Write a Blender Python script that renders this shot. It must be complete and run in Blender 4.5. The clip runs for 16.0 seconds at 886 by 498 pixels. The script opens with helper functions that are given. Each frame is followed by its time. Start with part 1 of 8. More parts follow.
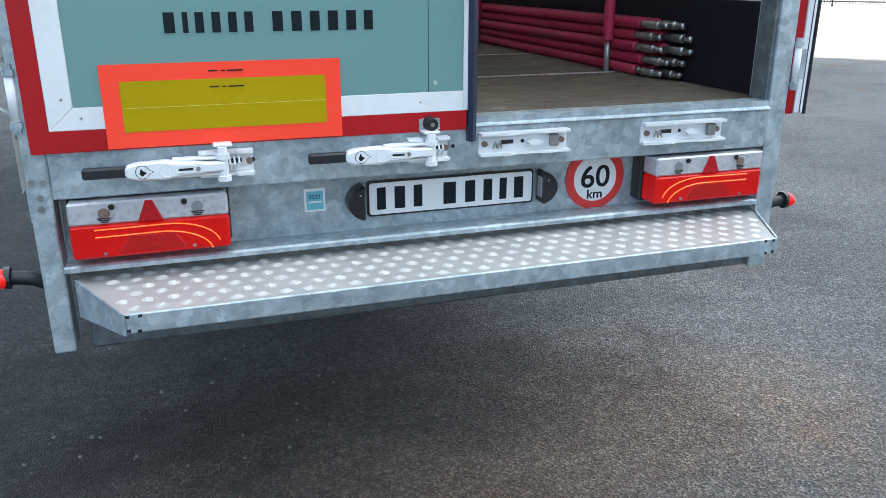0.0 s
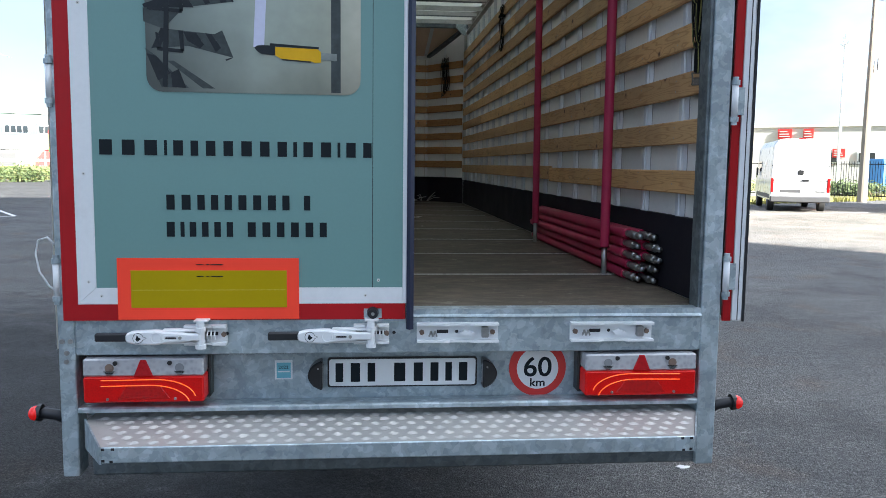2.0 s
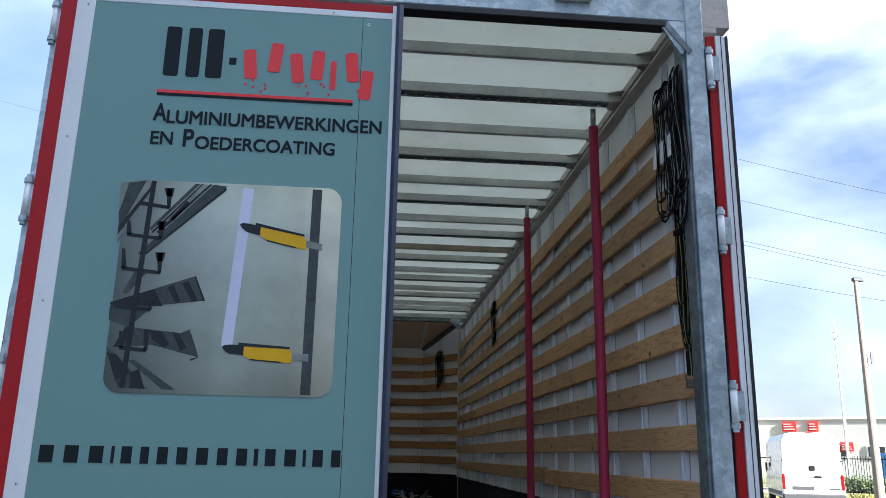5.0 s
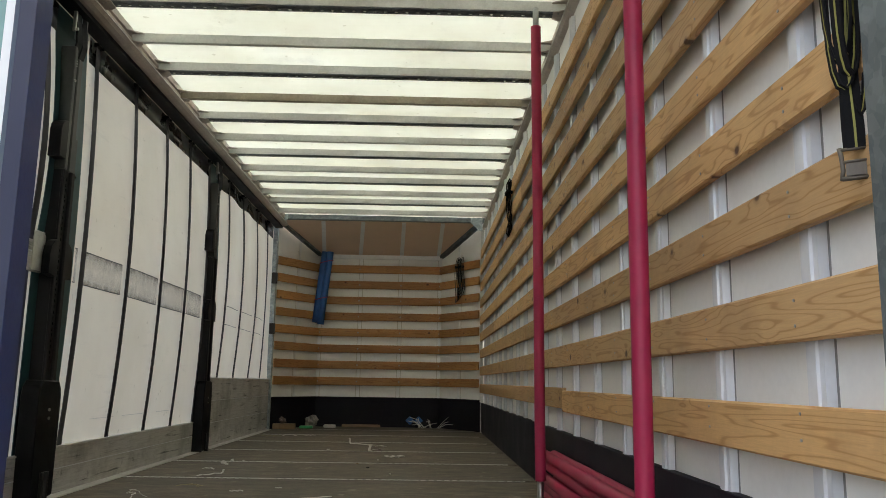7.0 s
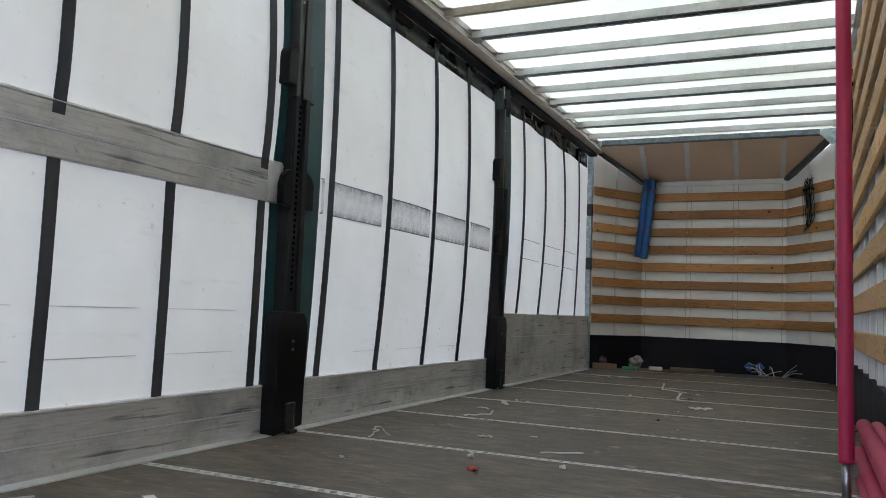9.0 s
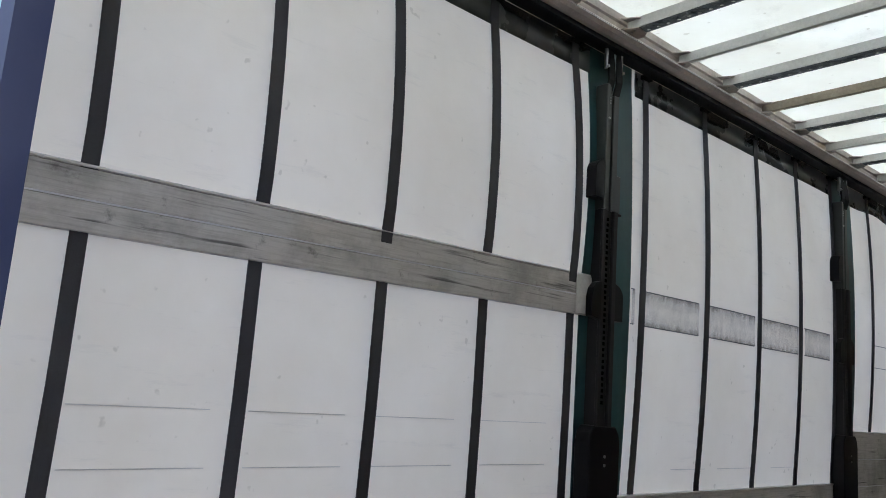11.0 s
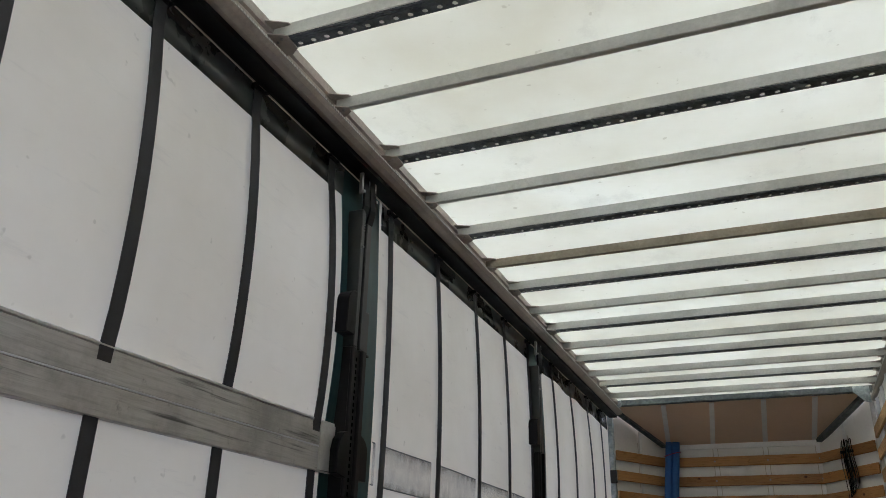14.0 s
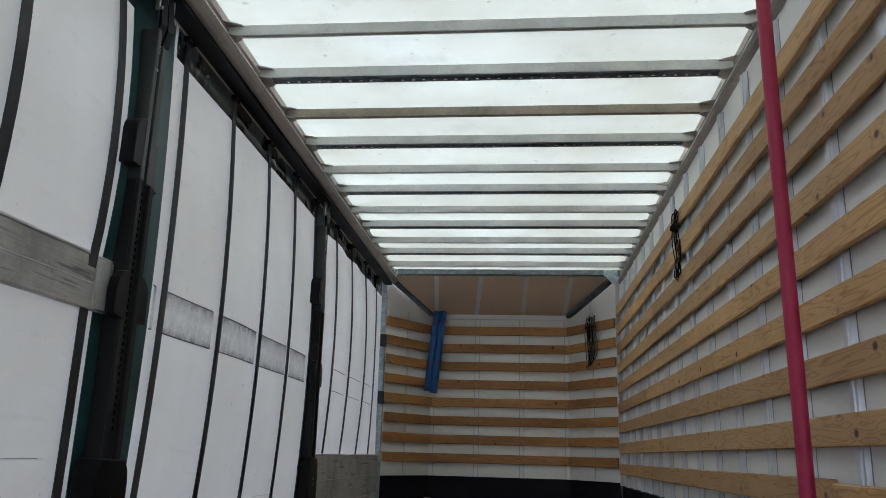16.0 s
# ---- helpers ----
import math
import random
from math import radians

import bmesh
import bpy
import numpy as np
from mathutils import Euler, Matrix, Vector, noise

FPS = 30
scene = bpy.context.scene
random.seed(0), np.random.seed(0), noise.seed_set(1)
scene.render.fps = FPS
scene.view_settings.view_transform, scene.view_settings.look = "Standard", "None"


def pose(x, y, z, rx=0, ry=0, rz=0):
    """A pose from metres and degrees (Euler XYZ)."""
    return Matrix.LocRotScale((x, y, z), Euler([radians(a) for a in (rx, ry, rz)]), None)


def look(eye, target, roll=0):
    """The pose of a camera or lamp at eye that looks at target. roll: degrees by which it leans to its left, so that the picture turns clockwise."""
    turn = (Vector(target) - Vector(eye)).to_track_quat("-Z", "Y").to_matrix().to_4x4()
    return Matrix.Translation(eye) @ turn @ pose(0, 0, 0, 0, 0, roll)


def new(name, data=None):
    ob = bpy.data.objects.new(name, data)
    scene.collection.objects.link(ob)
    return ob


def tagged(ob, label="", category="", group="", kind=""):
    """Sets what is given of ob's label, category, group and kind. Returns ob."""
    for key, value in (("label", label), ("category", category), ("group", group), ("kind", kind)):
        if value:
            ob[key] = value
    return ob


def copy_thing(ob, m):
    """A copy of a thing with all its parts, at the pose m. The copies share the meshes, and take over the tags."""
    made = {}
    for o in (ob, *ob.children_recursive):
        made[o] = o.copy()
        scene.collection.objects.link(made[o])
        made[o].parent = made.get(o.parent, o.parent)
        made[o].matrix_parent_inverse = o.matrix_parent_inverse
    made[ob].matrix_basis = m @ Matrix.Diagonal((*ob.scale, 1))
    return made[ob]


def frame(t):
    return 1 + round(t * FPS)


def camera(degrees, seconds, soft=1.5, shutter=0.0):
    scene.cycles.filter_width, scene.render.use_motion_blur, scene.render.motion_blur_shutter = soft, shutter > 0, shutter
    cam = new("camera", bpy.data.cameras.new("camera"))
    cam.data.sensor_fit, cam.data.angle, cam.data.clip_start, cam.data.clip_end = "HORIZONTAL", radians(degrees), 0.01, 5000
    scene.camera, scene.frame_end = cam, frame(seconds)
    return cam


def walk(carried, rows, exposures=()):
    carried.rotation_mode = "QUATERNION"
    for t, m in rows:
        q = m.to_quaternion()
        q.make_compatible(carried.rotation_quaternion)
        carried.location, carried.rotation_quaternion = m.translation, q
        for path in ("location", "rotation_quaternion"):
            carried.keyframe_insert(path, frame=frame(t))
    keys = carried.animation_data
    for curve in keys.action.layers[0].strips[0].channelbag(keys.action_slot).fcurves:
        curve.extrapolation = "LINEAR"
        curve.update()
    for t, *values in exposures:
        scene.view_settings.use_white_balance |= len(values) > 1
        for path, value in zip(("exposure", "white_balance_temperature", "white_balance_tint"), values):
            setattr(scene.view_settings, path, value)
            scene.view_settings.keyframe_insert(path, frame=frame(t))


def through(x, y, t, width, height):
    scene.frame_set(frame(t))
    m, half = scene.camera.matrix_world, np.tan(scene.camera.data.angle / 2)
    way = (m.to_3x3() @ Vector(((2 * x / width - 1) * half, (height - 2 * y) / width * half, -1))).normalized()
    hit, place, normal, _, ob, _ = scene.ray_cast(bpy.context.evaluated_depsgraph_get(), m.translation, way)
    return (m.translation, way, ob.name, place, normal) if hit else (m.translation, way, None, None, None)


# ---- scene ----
cam = camera(58.3, 16.0, 0.7)
PATH = [
    (0, (-0.769, -2.168, 1.533), (-0.172, -0.374, 0.879), 0.1),
    (0.5, (-0.492, -2.331, 1.557), (-0.076, -0.449, 1.024), -0.1),
    (1, (-0.368, -2.56, 1.582), (-0.039, -0.635, 1.149), 0.6),
    (1.5, (-0.255, -2.726, 1.598), (-0.011, -0.766, 1.285), 0.5),
    (2, (-0.104, -2.74, 1.644), (0.079, -0.759, 1.433), 0.7),
    (2.5, (-0.089, -2.784, 1.71), (0.025, -0.79, 1.602), 0.8),
    (3, (-0.089, -2.822, 1.742), (0.009, -0.827, 1.836), 1.0),
    (3.5, (-0.105, -2.853, 1.742), (0.026, -0.882, 2.055), 1.1),
    (3.7, (-0.111, -2.868, 1.74), (0.042, -0.913, 2.137), 1.1),
    (5.8, (0.144, -1.984, 1.691), (0.313, -0.058, 2.201), 1.1),
    (6, (0.199, -1.792, 1.696), (0.332, 0.15, 2.153), 1.1),
    (6.5, (0.369, -1.351, 1.664), (0.463, 0.61, 2.045), 0.8),
    (7, (0.506, -0.898, 1.662), (0.549, 1.074, 1.992), 0.9),
    (7.5, (0.566, -0.513, 1.673), (0.446, 1.465, 1.936), 1.5),
    (8, (0.71, -0.262, 1.676), (0.401, 1.703, 1.888), 1.7),
    (8.5, (0.815, -0.161, 1.683), (0.211, 1.738, 1.855), 2.2),
    (9, (0.89, -0.226, 1.676), (0.056, 1.585, 1.828), 2.2),
    (9.5, (0.917, -0.268, 1.687), (-0.196, 1.388, 1.817), 2.7),
    (10, (0.98, -0.214, 1.716), (-0.444, 1.185, 1.829), 2.8),
    (10.2, (0.996, -0.203, 1.72), (-0.513, 1.104, 1.845), 2.9),
    (12.3, (0.72, -0.171, 1.771), (-0.474, 1.254, 2.51), 2.1),
    (12.5, (0.673, -0.152, 1.77), (-0.46, 1.316, 2.521), 1.9),
    (13, (0.599, -0.086, 1.773), (-0.426, 1.448, 2.546), 1.9),
    (13.5, (0.487, -0.045, 1.746), (-0.467, 1.528, 2.532), 2.1),
    (14, (0.336, -0.0, 1.726), (-0.381, 1.691, 2.516), 1.5),
    (14.5, (0.262, 0.06, 1.73), (-0.146, 1.866, 2.487), 0.6),
    (15, (0.189, 0.111, 1.709), (-0.09, 1.971, 2.392), 0.6),
    (15.5, (0.196, 0.093, 1.705), (-0.033, 1.99, 2.296), 1.4),
    (16, (0.198, 0.087, 1.684), (0.003, 2.013, 2.185), 1.6),
]
EXPOSURES = [(0, 3.5, 6100, 4), (2.0, 2.9, 6000, 8), (3.5, 2.6, 5900, 10), (5.8, 2.8, 5700, 10), (6.5, 3.25, 6000, 11), (7.0, 4.05, 7500, 11), (8, 4.47, 7600, 11), (8.5, 4.56, 6550, 11), (9.0, 4.47, 6150, 14), (9.5, 4.38, 5850, 17), (10.2, 4.26, 5950, 18), (12.5, 3.88, 6750, 16), (14.5, 3.8, 6650, 16), (15.5, 3.85, 6450, 16), (16, 3.97, 6150, 15)]
walk(cam, [(t, look(eye, target, roll)) for t, eye, target, roll in PATH], EXPOSURES)

# ---- world, sun, exposure ----
SUN_EL, SUN_AZ = 29.0, 139.5
world = bpy.data.worlds.new("world")
scene.world = world
world.use_nodes = True
wn, wl = world.node_tree.nodes, world.node_tree.links
wn.clear()
sky = wn.new("ShaderNodeTexSky")
sky.sky_type = "NISHITA"
sky.sun_disc = False
sky.sun_elevation, sky.sun_rotation = radians(SUN_EL), radians(SUN_AZ)
sky.air_density, sky.dust_density, sky.ozone_density = 0.8, 0.05, 1.0
bgd = wn.new("ShaderNodeBackground")
bgd.inputs["Strength"].default_value = 0.05
wout = wn.new("ShaderNodeOutputWorld")
wtc = wn.new("ShaderNodeTexCoord")
wmap = wn.new("ShaderNodeMapping")
wmap.inputs["Scale"].default_value, wmap.inputs["Location"].default_value = (1.0, 1.0, 2.2), (0.35, 0.0, 0.1)
wl.new(wtc.outputs["Generated"], wmap.inputs["Vector"])
cloud = wn.new("ShaderNodeTexNoise")
cloud.inputs["Scale"].default_value, cloud.inputs["Detail"].default_value, cloud.inputs["Roughness"].default_value = 2.3, 6, 0.5
wl.new(wmap.outputs[0], cloud.inputs["Vector"])
puff = wn.new("ShaderNodeMapRange")
puff.inputs["From Min"].default_value, puff.inputs["From Max"].default_value = 0.33, 0.62
puff.inputs["To Max"].default_value = 1.0
wl.new(cloud.outputs["Fac"], puff.inputs["Value"])
wmix = wn.new("ShaderNodeMix")
wmix.data_type = "RGBA"
wmix.inputs[7].default_value = (12.2, 12.3, 12.6, 1)
wsep = wn.new("ShaderNodeSeparateXYZ")
wl.new(wtc.outputs["Generated"], wsep.inputs[0])
rise = wn.new("ShaderNodeMapRange")
rise.interpolation_type = "SMOOTHSTEP"
rise.inputs["From Min"].default_value, rise.inputs["From Max"].default_value = 0.2, 0.85
rise.inputs["To Min"].default_value, rise.inputs["To Max"].default_value = 0.16, 1.0
wl.new(wsep.outputs[2], rise.inputs["Value"])
cover = wn.new("ShaderNodeMath")
cover.operation = "MULTIPLY"
wl.new(puff.outputs[0], cover.inputs[0])
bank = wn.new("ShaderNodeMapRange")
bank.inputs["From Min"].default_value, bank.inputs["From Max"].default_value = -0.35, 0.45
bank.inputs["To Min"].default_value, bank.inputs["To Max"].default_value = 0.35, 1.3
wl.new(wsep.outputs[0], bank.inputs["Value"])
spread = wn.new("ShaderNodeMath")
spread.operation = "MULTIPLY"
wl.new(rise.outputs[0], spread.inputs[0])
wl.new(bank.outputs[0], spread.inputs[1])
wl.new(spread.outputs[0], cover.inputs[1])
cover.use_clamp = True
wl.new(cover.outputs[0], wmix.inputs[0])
deep = wn.new("ShaderNodeMix")
deep.data_type, deep.blend_type = "RGBA", "MULTIPLY"
deep.inputs[0].default_value = 1.0
haze = wn.new("ShaderNodeValToRGB")
haze.color_ramp.elements[0].position, haze.color_ramp.elements[0].color = 0.0, (0.34, 0.285, 0.28, 1)
haze.color_ramp.elements[1].position, haze.color_ramp.elements[1].color = 0.6, (1.08, 1.04, 0.98, 1)
mid_sky = haze.color_ramp.elements.new(0.22)
mid_sky.color = (0.6, 0.54, 0.515, 1)
wl.new(wsep.outputs[2], haze.inputs[0])
wl.new(haze.outputs[0], deep.inputs[7])
wl.new(sky.outputs[0], deep.inputs[6])
wl.new(deep.outputs[2], wmix.inputs[6])
wl.new(wmix.outputs[2], bgd.inputs["Color"])
wl.new(bgd.outputs[0], wout.inputs["Surface"])

sun_data = bpy.data.lights.new("sun", "SUN")
sun_data.energy, sun_data.angle, sun_data.color = 5.0, radians(0.5), (1.0, 0.93, 0.82)
sun = new("sun", sun_data)
_h = math.cos(radians(SUN_EL))
sun.matrix_world = look((0, 0, 30), (-math.sin(radians(SUN_AZ)) * _h * 10, -math.cos(radians(SUN_AZ)) * _h * 10, 30 - 10 * math.sin(radians(SUN_EL))))


# ---- materials ----
def tree(name):
    m = bpy.data.materials.new(name)
    m.use_nodes = True
    nt = m.node_tree
    return m, nt.nodes, nt.links, nt.nodes["Principled BSDF"]


def mapped(nodes, links, scale=(1, 1, 1), rnd=False):
    """Object coordinates, scaled, and shifted by the object's random number if wanted."""
    tc = nodes.new("ShaderNodeTexCoord")
    mp = nodes.new("ShaderNodeMapping")
    mp.inputs["Scale"].default_value = scale
    src = tc.outputs["Object"]
    if rnd:
        oi = nodes.new("ShaderNodeObjectInfo")
        mul = nodes.new("ShaderNodeMath")
        mul.operation = "MULTIPLY"
        mul.inputs[1].default_value = 37.0
        links.new(oi.outputs["Random"], mul.inputs[0])
        add = nodes.new("ShaderNodeVectorMath")
        add.operation = "ADD"
        links.new(src, add.inputs[0])
        links.new(mul.outputs[0], add.inputs[1])
        src = add.outputs[0]
    links.new(src, mp.inputs["Vector"])
    return mp.outputs[0]


def noise_tex(nodes, links, vec, scale, detail=4, rough=0.6):
    n = nodes.new("ShaderNodeTexNoise")
    n.inputs["Scale"].default_value, n.inputs["Detail"].default_value, n.inputs["Roughness"].default_value = scale, detail, rough
    links.new(vec, n.inputs["Vector"])
    return n.outputs["Fac"]


def ramp(nodes, links, fac, stops):
    r = nodes.new("ShaderNodeValToRGB")
    e = r.color_ramp.elements
    while len(e) < len(stops):
        e.new(0.5)
    for s, (p, c) in zip(e, stops):
        s.position, s.color = p, (*c, 1) if len(c) == 3 else c
    links.new(fac, r.inputs["Fac"])
    return r.outputs["Color"]


def grey(v):
    return (v, v, v)


def mixc(nodes, links, fac, a, b, mode="MIX"):
    m = nodes.new("ShaderNodeMix")
    m.data_type, m.blend_type = "RGBA", mode
    for sock, v in ((m.inputs[0], fac), (m.inputs[6], a), (m.inputs[7], b)):
        if isinstance(v, (int, float)):
            sock.default_value = v
        elif isinstance(v, tuple):
            sock.default_value = (*v, 1) if len(v) == 3 else v
        else:
            links.new(v, sock)
    return m.outputs[2]


def bumped(nodes, links, bsdf, height, strength, dist=0.01):
    b = nodes.new("ShaderNodeBump")
    b.inputs["Strength"].default_value, b.inputs["Distance"].default_value = strength, dist
    links.new(height, b.inputs["Height"])
    links.new(b.outputs[0], bsdf.inputs["Normal"])


def plain(name, col, rough=0.5, metal=0.0, var=0.12, scale=6.0, fine=60.0, bump=0.1, dirt=0.0, coat=0.0, rnd=False):
    """A painted, plastic or metal surface: colour varied at two scales, fine relief, some dirt."""
    m, n, l, b = tree(name)
    v = mapped(n, l, rnd=rnd)
    big, small = noise_tex(n, l, v, scale, 5), noise_tex(n, l, v, fine, 3)
    c = mixc(n, l, 1.0, tuple(col), ramp(n, l, big, [(0.3, grey(1 - var)), (0.7, grey(1.0))]), "MULTIPLY")
    c = mixc(n, l, 1.0, c, ramp(n, l, small, [(0.3, grey(1 - var * 0.5)), (0.7, grey(1.0))]), "MULTIPLY")
    if dirt:
        d = noise_tex(n, l, v, scale * 1.7, 8, 0.75)
        f = ramp(n, l, d, [(0.52, grey(0.0)), (0.75, grey(dirt))])
        c = mixc(n, l, f, c, (0.07, 0.06, 0.05))
    l.new(c, b.inputs["Base Color"])
    rr = ramp(n, l, big, [(0.3, grey(max(0.02, rough - 0.07))), (0.7, grey(min(1, rough + 0.07)))])
    l.new(rr, b.inputs["Roughness"])
    b.inputs["Metallic"].default_value = metal
    b.inputs["Coat Weight"].default_value = coat
    if bump:
        bumped(n, l, b, small, bump, 0.002)
    return m


def galvanised(name, tone=0.42):
    m, n, l, b = tree(name)
    v = mapped(n, l)
    warp = noise_tex(n, l, v, 14, 3)
    add = n.new("ShaderNodeVectorMath")
    add.operation = "MULTIPLY_ADD"
    add.inputs[1].default_value = (0.06, 0.06, 0.06)
    l.new(warp, add.inputs[0])
    l.new(v, add.inputs[2])
    vo = n.new("ShaderNodeTexVoronoi")
    vo.inputs["Scale"].default_value = 46
    l.new(add.outputs[0], vo.inputs["Vector"])
    sep = n.new("ShaderNodeSeparateColor")
    l.new(vo.outputs["Color"], sep.inputs[0])
    c = ramp(n, l, sep.outputs[0], [(0.0, (tone * 0.68, tone * 0.81, tone * 0.89)), (0.5, (tone * 0.8, tone * 0.94, tone)), (1.0, (tone * 0.96, tone * 1.09, tone * 1.14))])
    fea = noise_tex(n, l, add.outputs[0], 20, 2, 0.45)
    c = mixc(n, l, 1.0, c, ramp(n, l, fea, [(0.42, grey(0.87)), (0.445, grey(1.0)), (0.565, grey(1.0)), (0.59, grey(1.17))]), "MULTIPLY")
    big = noise_tex(n, l, v, 3.2, 6, 0.7)
    c = mixc(n, l, 1.0, c, ramp(n, l, big, [(0.35, grey(0.84)), (0.65, grey(1.03))]), "MULTIPLY")
    l.new(c, b.inputs["Base Color"])
    l.new(ramp(n, l, sep.outputs[1], [(0, grey(0.38)), (1, grey(0.6))]), b.inputs["Roughness"])
    b.inputs["Metallic"].default_value = 0.55
    bumped(n, l, b, noise_tex(n, l, v, 90, 3), 0.12, 0.002)
    return m


def pine(name, tone=1.0, warm=(1.0, 0.95, 0.88)):
    """Planed softwood, grain along the piece's own y axis, with knots."""
    m, n, l, b = tree(name)
    v = mapped(n, l, (1, 1, 1), rnd=True)
    st = n.new("ShaderNodeMapping")
    st.inputs["Scale"].default_value = (9, 0.55, 9)
    l.new(v, st.inputs["Vector"])
    w = noise_tex(n, l, st.outputs[0], 2.6, 1.5, 0.4)
    st2 = n.new("ShaderNodeMapping")
    st2.inputs["Scale"].default_value = (60, 2.5, 60)
    l.new(v, st2.inputs["Vector"])
    fibre = noise_tex(n, l, st2.outputs[0], 6, 4, 0.7)
    rings = n.new("ShaderNodeMath")
    rings.operation = "SINE"
    mul = n.new("ShaderNodeMath")
    mul.operation = "MULTIPLY"
    mul.inputs[1].default_value = 58
    kn = n.new("ShaderNodeMapping")
    kn.inputs["Scale"].default_value = (0.2, 6.5, 8.0)
    l.new(v, kn.inputs["Vector"])
    vo = n.new("ShaderNodeTexVoronoi")
    vo.inputs["Scale"].default_value = 1.0
    l.new(kn.outputs[0], vo.inputs["Vector"])
    bend = n.new("ShaderNodeMapRange")
    bend.inputs["From Max"].default_value, bend.inputs["To Min"].default_value, bend.inputs["To Max"].default_value = 0.4, 0.14, 0.0
    l.new(vo.outputs["Distance"], bend.inputs["Value"])
    add = n.new("ShaderNodeMath")
    l.new(w, add.inputs[0])
    l.new(bend.outputs[0], add.inputs[1])
    l.new(add.outputs[0], mul.inputs[0])
    l.new(mul.outputs[0], rings.inputs[0])
    t = tone
    c = ramp(n, l, rings.outputs[0], [(0.0, (0.55 * t, 0.37 * t, 0.2 * t)), (0.7, (0.53 * t, 0.35 * t, 0.18 * t)), (1.0, (0.41 * t, 0.245 * t, 0.11 * t))])
    c = mixc(n, l, 1.0, c, ramp(n, l, fibre, [(0.25, grey(0.86)), (0.7, grey(1.04))]), "MULTIPLY")
    oi = n.new("ShaderNodeObjectInfo")
    c = mixc(n, l, 1.0, c, ramp(n, l, oi.outputs["Random"], [(0, (0.74, 0.7, 0.66)), (0.5, (0.95, 0.95, 0.95)), (1, (1.12, 1.08, 1.0))]), "MULTIPLY")
    dark = ramp(n, l, vo.outputs["Distance"], [(0.0, grey(1.0)), (0.07, grey(0.95)), (0.1, grey(0.3)), (0.15, grey(0.0))])
    c = mixc(n, l, dark, c, (0.085, 0.035, 0.014))
    blot = noise_tex(n, l, v, 2.2, 6, 0.7)
    c = mixc(n, l, ramp(n, l, blot, [(0.5, grey(0)), (0.75, grey(0.4))]), c, (0.2, 0.13, 0.08))
    c = mixc(n, l, 1.0, c, warm, "MULTIPLY")
    l.new(c, b.inputs["Base Color"])
    b.inputs["Roughness"].default_value = 0.62
    bumped(n, l, b, fibre, 0.12, 0.002)
    return m


def tarp(name, col, through=0.45, dirt=0.25, crease=0.35):
    """Coated canvas that lets some daylight through."""
    m, n, l, b = tree(name)
    v = mapped(n, l)
    big = noise_tex(n, l, v, 1.3, 6, 0.6)
    c = mixc(n, l, 1.0, tuple(col), ramp(n, l, big, [(0.3, (0.86, 0.84, 0.8)), (0.7, grey(1.0))]), "MULTIPLY")
    st = n.new("ShaderNodeMapping")
    st.inputs["Scale"].default_value = (1, 0.7, 5)
    l.new(v, st.inputs["Vector"])
    smear = noise_tex(n, l, st.outputs[0], 4.5, 8, 0.72)
    c = mixc(n, l, ramp(n, l, smear, [(0.58, grey(0)), (0.8, grey(dirt))]), c, (0.2, 0.19, 0.18))
    speck = noise_tex(n, l, v, 22, 2, 0.5)
    c = mixc(n, l, ramp(n, l, speck, [(0.71, grey(0)), (0.76, grey(dirt * 1.2))]), c, (0.22, 0.18, 0.1))
    l.new(c, b.inputs["Base Color"])
    b.inputs["Roughness"].default_value = 0.5
    tl = n.new("ShaderNodeBsdfTranslucent")
    l.new(c, tl.inputs["Color"])
    mx = n.new("ShaderNodeMixShader")
    mx.inputs[0].default_value = through
    l.new(b.outputs[0], mx.inputs[1])
    l.new(tl.outputs[0], mx.inputs[2])
    l.new(mx.outputs[0], n["Material Output"].inputs["Surface"])
    bumped(n, l, b, noise_tex(n, l, v, 2.5, 3), crease, 0.02)
    return m


